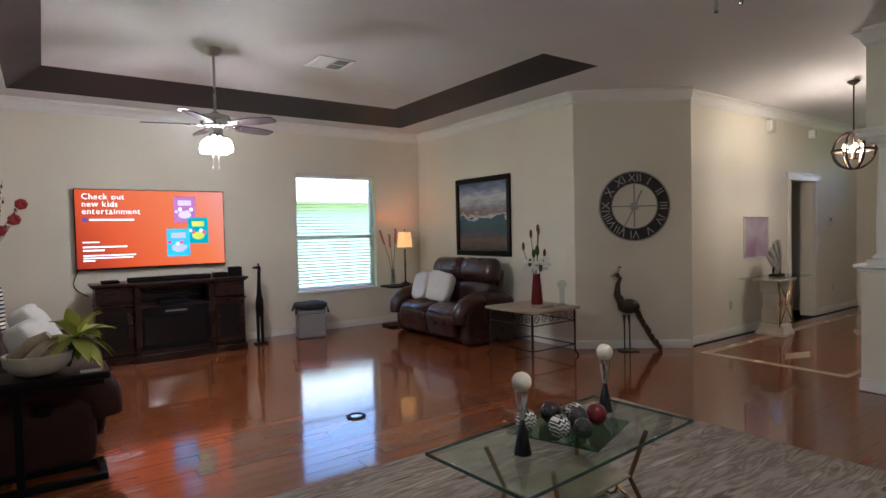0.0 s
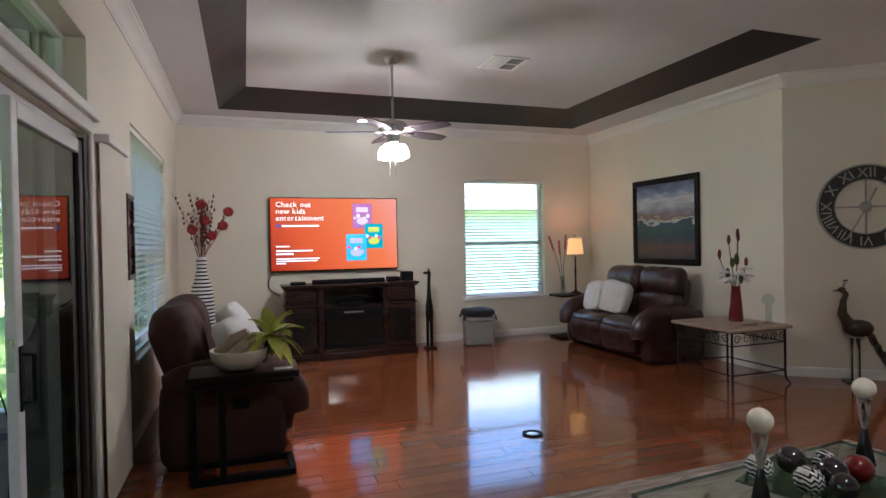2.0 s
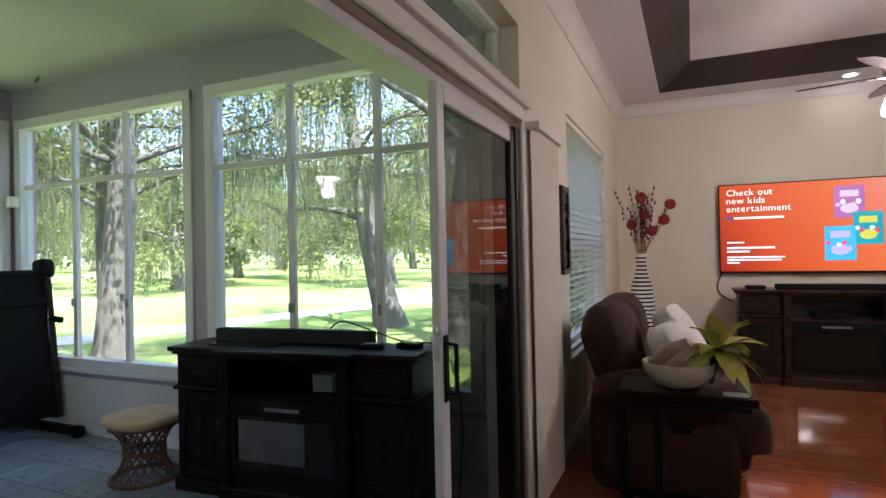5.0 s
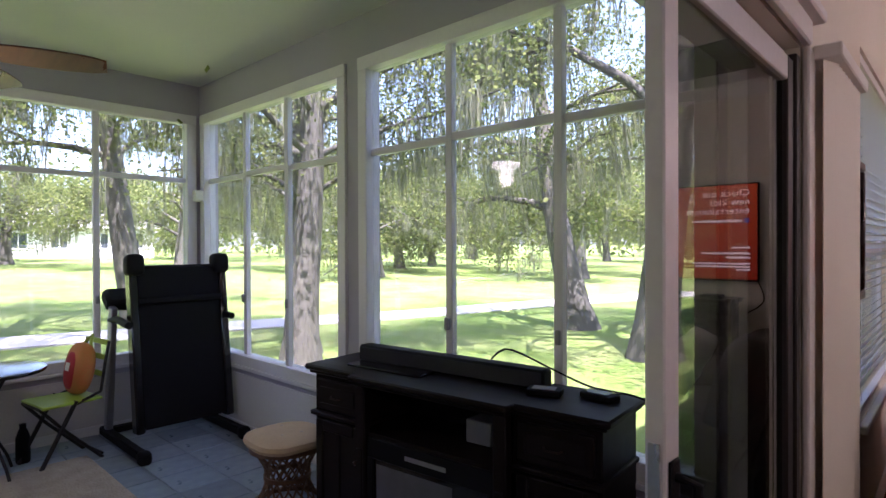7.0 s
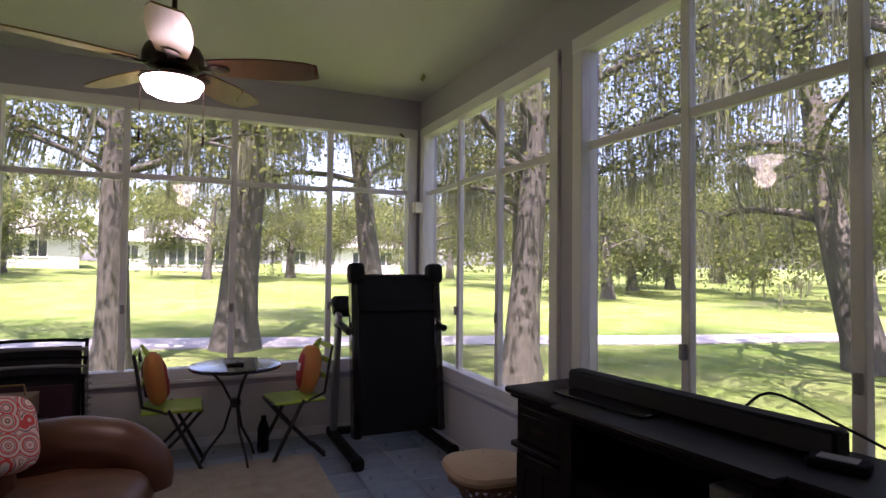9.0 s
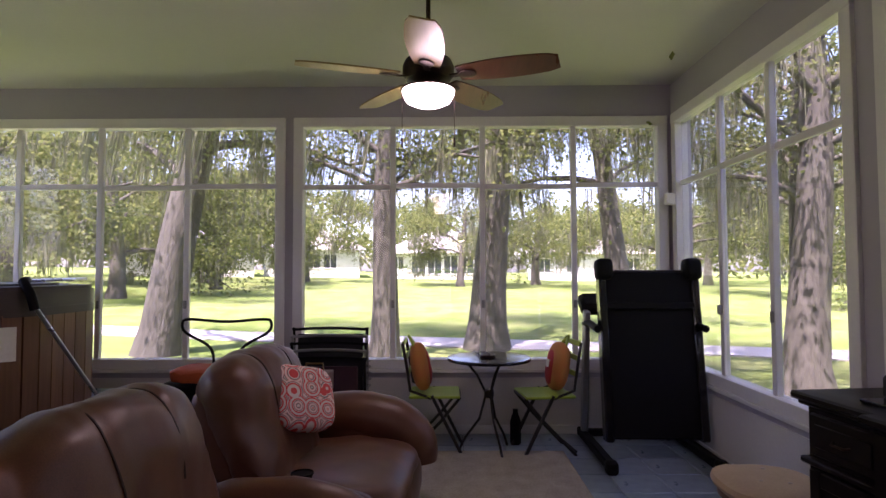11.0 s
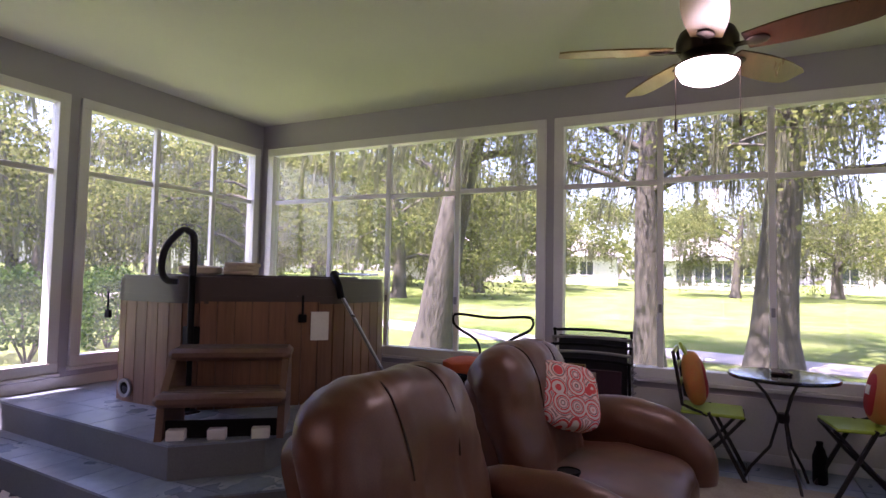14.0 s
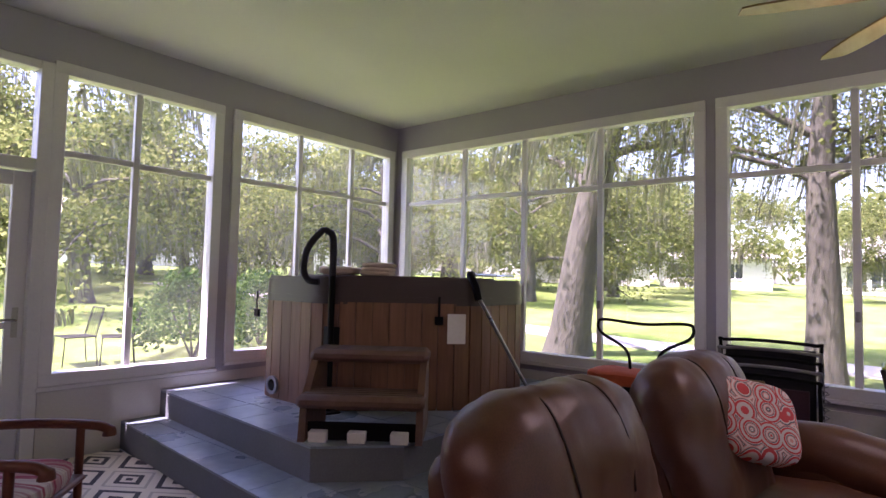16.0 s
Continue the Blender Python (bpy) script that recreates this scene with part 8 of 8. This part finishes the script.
# trees close to the porch, then the scattered wood beyond
for x, y, k, s, tn, ln in ((-7.55, 6.45, 1, 0.90, 10, 0), (-8.35, 6.95, 1, 0.72, 140, 3), (-3.92, 10.35, 0, 1.0, 40, 3), (-6.45, 12.3, 2, 0.85, 200, 8), (-12.2, 3.05, 0, 1.12, 90, 0), (-10.8, 0.95, 1, 0.88, 250, -3), (-14.5, 6.6, 1, 1.1, 90, -9),
                           (-11.5, -3.25, 2, 1.05, 250, -14), (-1.2, 13.5, 1, 0.9, 300, 0)):
    tree(x, y, k, s, tn, 1, ln)
for x, y, k, s, tn, ln in ((-13.0, -20.5, 0, 0.95, 30, -8), (-15.5, -27, 1, 0.95, 120, 0), (-9.2, -28, 2, 0.95, 210, 0), (-7.5, -17, 1, 0.9, 20, 12), (-20, -17, 2, 0.9, 75, 0), (-23, -11, 0, 0.95, 300, 0), (-21, -24, 1, 1.0, 10, 0), (-28, -19, 0, 1.0, 160, 0),
                           (-36, -13, 2, 1.0, 80, 0), (-38, 3, 1, 0.9, 330, 0), (-33, 15, 2, 0.9, 30, 0), (-22, 20, 0, 0.9, 100, 0), (-14, 26, 1, 1.0, 0, 0), (-19, 33, 2, 1.0, 220, 0), (-28, 30, 1, 1.0, 90, 0),
                           (-33, -28, 0, 1.05, 12, 0), (-3, -24, 1, 1.0, 77, 0), (-26, -32, 2, 1.1, 12, 0), (-14, -38, 0, 1.1, 190, 0), (-43, -22, 1, 1.1, 260, 0), (-44, 22, 0, 1.0, 20, 0), (-11, 44, 0, 1.1, 60, 0), (-24, 48, 1, 1.1, 75, 0), (-36, 44, 2, 1.1, 120, 0), (-48, 34, 0, 1.1, 300, 0), (-25, -26, 1, 1.0, 44, 0), (-31, -22, 2, 0.95, 95, 0), (-12, -31, 1, 1.0, 310, 0), (-41, -8, 0, 0.9, 15, 0), (-42, 8.5, 2, 0.85, 140, 0), (-16, -33, 2, 1.0, 260, 0), (-30, -10, 1, 0.95, 205, 0), (-27, 26, 0, 0.95, 130, 0)):
    tree(x, y, k + 3, s, tn, 1, ln)


def far_wood():
    """Distant wood edge as many leaf clumps."""
    rnd = random.Random(77)
    v, f = [], []
    for i in range(800):
        a = radians(rnd.uniform(78, 292))
        r = rnd.uniform(64, 84)
        cx, cy = -3 + r * math.cos(a), 1 + r * math.sin(a)
        cz, s = zg(cx, cy) + rnd.uniform(0.8, 8.5), rnd.uniform(1.2, 2.6)
        for j in range(60):
            p = Vector((cx + rnd.gauss(0, s * 0.6), cy + rnd.gauss(0, s * 0.6), cz + rnd.gauss(0, s * 0.45)))
            d = Vector((rnd.gauss(0, 1), rnd.gauss(0, 1), rnd.gauss(0, 1))).normalized()
            e = d.cross(Vector((rnd.gauss(0, 1), rnd.gauss(0, 1), rnd.gauss(0, 1)))).normalized()
            l = rnd.uniform(0.25, 0.55)
            k = len(v)
            v += [tuple(p), tuple(p + d * l + e * l * 0.5), tuple(p + d * l * 2), tuple(p + d * l - e * l * 0.5)]
            f.append((k, k + 1, k + 2, k + 3))
    return tagged(part("far_wood", G().raw(v, f), LEAF, None, "", 0), "distant edge of green oak woodland", "woodland", kind="stuff")


far_wood()


def shrub(x, y, w, h, n, seed, label):
    rnd = random.Random(seed)
    s = thing("shrub", label, "shrub", Matrix.Translation((x, y, zg(x, y))))
    g = G()
    for k in range(7):
        a = k * 0.9
        g.tube([(0, 0, -0.05), (0.3 * w * math.cos(a), 0.3 * w * math.sin(a), h * 0.4), (0.5 * w * math.cos(a), 0.5 * w * math.sin(a), h * 0.75)], [0.02, 0.014, 0.006], 5)
    part("stems", g, BARKM, s)
    v, f = [], []
    for i in range(n):
        a, b, r = rnd.uniform(0, 6.28), rnd.uniform(-0.5, 1.5), rnd.uniform(0.55, 1.0) ** 0.5
        r *= 1 + 0.18 * math.sin(3 * a + seed) + 0.12 * math.sin(5 * b + seed)
        p = Vector((w * r * math.cos(a) * math.cos(b * 0.9), w * r * math.sin(a) * math.cos(b * 0.9), max(0.03, h * (0.42 + 0.55 * r * math.sin(b)))))
        d = Vector((rnd.gauss(0, 1), rnd.gauss(0, 1), rnd.gauss(0.3, 0.7))).normalized()
        e = d.cross(Vector((rnd.gauss(0, 1), rnd.gauss(0, 1), rnd.gauss(0, 1)))).normalized()
        l = rnd.uniform(0.05, 0.10)
        k = len(v)
        v += [tuple(p), tuple(p + d * l * 0.5 + e * l * 0.34), tuple(p + d * l), tuple(p + d * l * 0.5 - e * l * 0.34)]
        f.append((k, k + 1, k + 2, k + 3))
    part("leaves", G().raw(v, f), BUSHLEAF, s, "", 0)
    return s


shrub(-5.9, -7.4, 0.95, 1.35, 5200, 1, "rounded dark green shrub outside the porch")
shrub(-7.5, -7.9, 0.8, 1.45, 4200, 5, "rounded dark green shrub outside the porch")
shrub(-1.9, 8.9, 0.7, 2.2, 4200, 8, "tall leafy shrub near the house corner")
for x, y, w, h in ((-46, -1.5, 1.6, 1.3), (-47, 4.0, 1.5, 1.1), (-46, 1.6, 1.4, 1.0), (-44, -10.5, 1.3, 1.2), (-36, -15.5, 1.4, 1.3), (-20, -33, 1.8, 1.5), (-47.5, 10, 1.5, 1.2)):
    shrub(x, y, w, h, 900, int(abs(x * 7 + y)), "low green garden shrub on the far lawn")


def house(x, y, turn, w, d, h, wins, label):
    """A single-storey house with hipped roof; its front faces local +x."""
    H = thing("house", label, "house", Matrix.Translation((x, y, zg(x, y) - 0.1)) @ Matrix.Rotation(radians(turn), 4, "Z"), "houses across the lawn")
    part("wall", G().box(-d, -w / 2, -0.6, 0, w / 2, h), HOUSEWALL, H, "", 0)
    o, rz = 0.5, h + d * 0.27
    part("roof", G().raw([(-d - o, -w / 2 - o, h - 0.1), (o, -w / 2 - o, h - 0.1), (o, w / 2 + o, h - 0.1), (-d - o, w / 2 + o, h - 0.1), (-d / 2, -w / 2 + d / 2, rz), (-d / 2, w / 2 - d / 2, rz)], [(0, 1, 4), (1, 2, 5, 4), (2, 3, 5), (3, 0, 4, 5), (0, 1, 2, 3)]), ROOFM, H, "", 0)
    part("fascia", G().box(o - 0.02, -w / 2 - o, h - 0.26, o + 0.04, w / 2 + o, h - 0.08), TRIM, H)
    for a, b, z0, z1 in wins:
        wi = part("window", G().box(0.0, a, z0, 0.06, a + 0.08, z1).box(0.0, b - 0.08, z0, 0.06, b, z1).box(0, a + 0.08, z1 - 0.08, 0.06, b - 0.08, z1).box(0, a + 0.08, z0, 0.06, b - 0.08, z0 + 0.08).box(0, (a + b) / 2 - 0.03, z0 + 0.08, 0.05, (a + b) / 2 + 0.03, z1 - 0.08), TRIM, H)
        part("pane", G().box(0.01, a + 0.08, z0 + 0.08, 0.025, b - 0.08, z1 - 0.08), DARKPANE, wi)
    return H


W2 = [(-3.6, -2.4, 0.9, 2.2), (1.8, 3.2, 0.9, 2.2), (-1.2, 0.9, 0.5, 2.3)]
LB = "pale single-storey house with a hipped roof across the lawn"
house(-50, 1.5, 0, 9.5, 7, 2.6, [(-4.3, -3.2, 0.9, 2.1), (-2.6, -1.3, 0.5, 2.2), (-1.2, 0.1, 0.5, 2.2), (0.2, 1.5, 0.5, 2.2), (1.6, 2.9, 0.5, 2.2), (3.4, 4.3, 0.9, 2.1)], LB)
house(-51, 14.5, -8, 10.5, 7, 2.7, [(-4.4, -3.2, 0.8, 2.1), (-1.9, -0.7, 0.8, 2.1), (0.8, 2.0, 0.8, 2.1), (3.3, 4.5, 0.8, 2.1)], LB)
house(-49, -9.5, 12, 8, 7, 2.7, [(-3.0, -2.0, 0.8, 2.1), (-1.8, -0.7, 0.8, 2.1), (-0.5, 0.7, 0.8, 2.1), (0.9, 2.1, 0.8, 2.1)], LB)
house(-44, -17.5, 25, 9, 7, 2.8, W2, LB)
house(-22, -47, 62, 12, 8, 2.8, W2, LB)
house(-38, -37, 45, 12, 8, 2.8, W2, LB)
house(3.6, 14.6, -90, 16, 6, 2.9, [(-6, -5, 1, 2.2), (5, 6, 1, 2.2)], "neighbouring pale stucco house close outside the window")
for k, (x, y) in enumerate(((-4.75, -7.5), (-4.25, -7.75))):
    oc = thing("garden_chair", "black metal garden chair standing on the lawn", "garden chair", Matrix.Translation((x, y, zg(x, y))) @ Matrix.Rotation(radians(70 + 20 * k), 4, "Z"), "garden chairs on the lawn")
    for sx in (-0.22, 0.22):
        part("leg_frame", G().tube([(sx, -0.22, 0), (sx, -0.20, 0.42), (sx, 0.2, 0.42), (sx, 0.24, 0)], 0.010, 6), IRON, oc)
        part("back_post", G().tube([(sx, 0.2, 0.42), (sx, 0.3, 0.85)], 0.010, 6), IRON, oc)
    part("seat", G().box(-0.23, -0.22, 0.42, 0.23, 0.22, 0.435, 0.004), IRON, oc)
    for kk in range(5):
        part("back_rod", G().cyl((-0.16 + 0.08 * kk, 0.2, 0.43), (-0.16 + 0.08 * kk, 0.3, 0.85), 0.006, n=5), IRON, oc)
    part("top_rail", G().tube([(-0.22, 0.3, 0.85), (0.22, 0.3, 0.85)], 0.010, 6), IRON, oc)


# ---- floors, piece by piece ----
fl = single("floor", G().box(-0.86, -4.0, -0.05, 11.4, 8.0, -0.010).box(8.2, 3.85, -0.05, 10.2, 5.4, -0.010), ESPRESSO, "", "", kind="structure", smooth=0)
rnd = random.Random(5)
PW, PLN = 0.125, 1.21
shapes = {}
rest = G()
count = 0
row = 0
yy = -4.0
while yy < 7.999:
    y1 = min(yy + PW, 8.0)
    x = -0.855 - rnd.uniform(0, 1.1)
    right = 5.05 if yy > 4.6 else (11.39 if yy < 3.72 else 5.09 + (4.6 - yy) * 1.2)
    right = min(right, 11.39)
    while x < right:
        a, b = max(x, -0.855), min(x + PLN, right)
        x += PLN
        if b - a < 0.03:
            continue
        full = abs(b - a - PLN) < 1e-6 and y1 - yy > PW - 1e-6
        near = -0.86 <= a and b < 5.1 and 2.9 < yy < 7.9
        if near and count < 300:
            key = round(b - a, 3)
            if key not in shapes:
                shapes[key] = mesh_of("plank", G().box(0.0006, 0.0006, -0.012, b - a - 0.0006, y1 - yy - 0.0006, 0, 0.0012), PLANK, 0)
            o = new("plank", shapes[key])
            o.parent, o.location = fl, (a, yy, 0)
            count += 1
        else:
            rest.box(a + 0.0006, yy + 0.0006, -0.012, b - 0.0006, y1 - 0.0006, 0)
    yy += PW
tagged(part("plank_field", rest, PLANK, fl, "", 0), kind="stuff")
# inlaid tile border in the hall floor
INLAY = surf("cream_inlay_tile", (0.46, 0.36, 0.24), (0.38, 0.29, 0.19), 0.25, grain=30, patch=5, bump=0.05)
g = G().box(5.95, 2.10, 0.0, 6.05, 3.55, 0.003).box(6.05, 3.45, 0.0, 11.3, 3.55, 0.003).box(6.05, 2.1, 0, 11.3, 2.16, 0.003)
g.prism([(8.3, 2.8), (8.7, 2.6), (9.1, 2.8), (8.7, 3.0)], 0, 0.003).prism([(6.3, 2.8), (6.6, 2.68), (6.9, 2.8), (6.6, 2.92)], 0, 0.003)
single("floor_inlay", g, INLAY, "", "", kind="structure", smooth=0)

# porch slate tiles
pf2 = single("floor_porch", G().box(XW + 0.012, YS, FL - 0.15, -1.06, YN, FL - 0.012), GROUT, "", "", kind="structure", smooth=0)
TS = 0.33
tile = mesh_of("tile", G().box(0.003, 0.003, -0.02, TS - 0.003, TS - 0.003, 0, 0.004), SLATE, 0)
i = 0
x = XW + 0.02
while x < -1.1:
    y = YS + 0.02
    while y < YN - 0.05:
        w, d = min(TS, -1.065 - x), min(TS, YN - 0.015 - y)
        if not (x + w < -3.5 and y + d < -0.3):
            if w > TS - 1e-6 and d > TS - 1e-6:
                o = new("tile", tile)
            else:
                o = new("tile", mesh_of("tile", G().box(0.003, 0.003, -0.02, w - 0.003, d - 0.003, 0, 0.004), SLATE, 0))
            o.parent, o.location = pf2, (x, y, FL + 0.0)
        y += TS
    x += TS


def inside(p, poly):
    s = False
    for i in range(len(poly)):
        a, b = poly[i], poly[i - 1]
        if (a[1] > p[1]) != (b[1] > p[1]) and p[0] < (b[0] - a[0]) * (p[1] - a[1]) / (b[1] - a[1]) + a[0]:
            s = not s
    return s


def clip(poly, keep):
    """Cut a convex polygon by the half planes of another convex one."""
    out = poly
    n = len(keep)
    for i in range(n):
        a, b = Vector(keep[i]), Vector(keep[(i + 1) % n])
        side = lambda p: (b.x - a.x) * (p[1] - a.y) - (b.y - a.y) * (p[0] - a.x)
        new_out = []
        for j in range(len(out)):
            p, q = out[j - 1], out[j]
            sp, sq = side(p), side(q)
            if (sp >= 0) != (sq >= 0):
                t = sp / (sp - sq)
                new_out.append((p[0] + t * (q[0] - p[0]), p[1] + t * (q[1] - p[1])))
            if sq >= 0:
                new_out.append(q)
        out = new_out
        if len(out) < 3:
            return []
    return out


def pave(parent, outline, z, size, turn):
    c, s = math.cos(radians(turn)), math.sin(radians(turn))
    for i in range(-20, 20):
        for j in range(-20, 20):
            u0, v0, e = i * size, j * size, 0.003
            q = [(u0 + e, v0 + e), (u0 + size - e, v0 + e), (u0 + size - e, v0 + size - e), (u0 + e, v0 + size - e)]
            q = [(c * a - s * b - 4.4, s * a + c * b - 1.4) for a, b in q]
            q = clip(q, outline)
            if q:
                part("tile", G().prism(q, z - 0.014, z), SLATE, parent, "", 0)


pave(bpy.data.objects["floor_platform"], deck, DZ, 0.33, 0)
stp = bpy.data.objects["floor_step"]
for quad in ([(deck[1][0], deck[1][1]), step[1], step[2], deck[2]], [deck[2], step[2], step[3], deck[3]], [deck[3], step[3], step[4], (step[4][0], deck[4][1])]):
    pave(stp, quad, SZ, 0.33, 0)
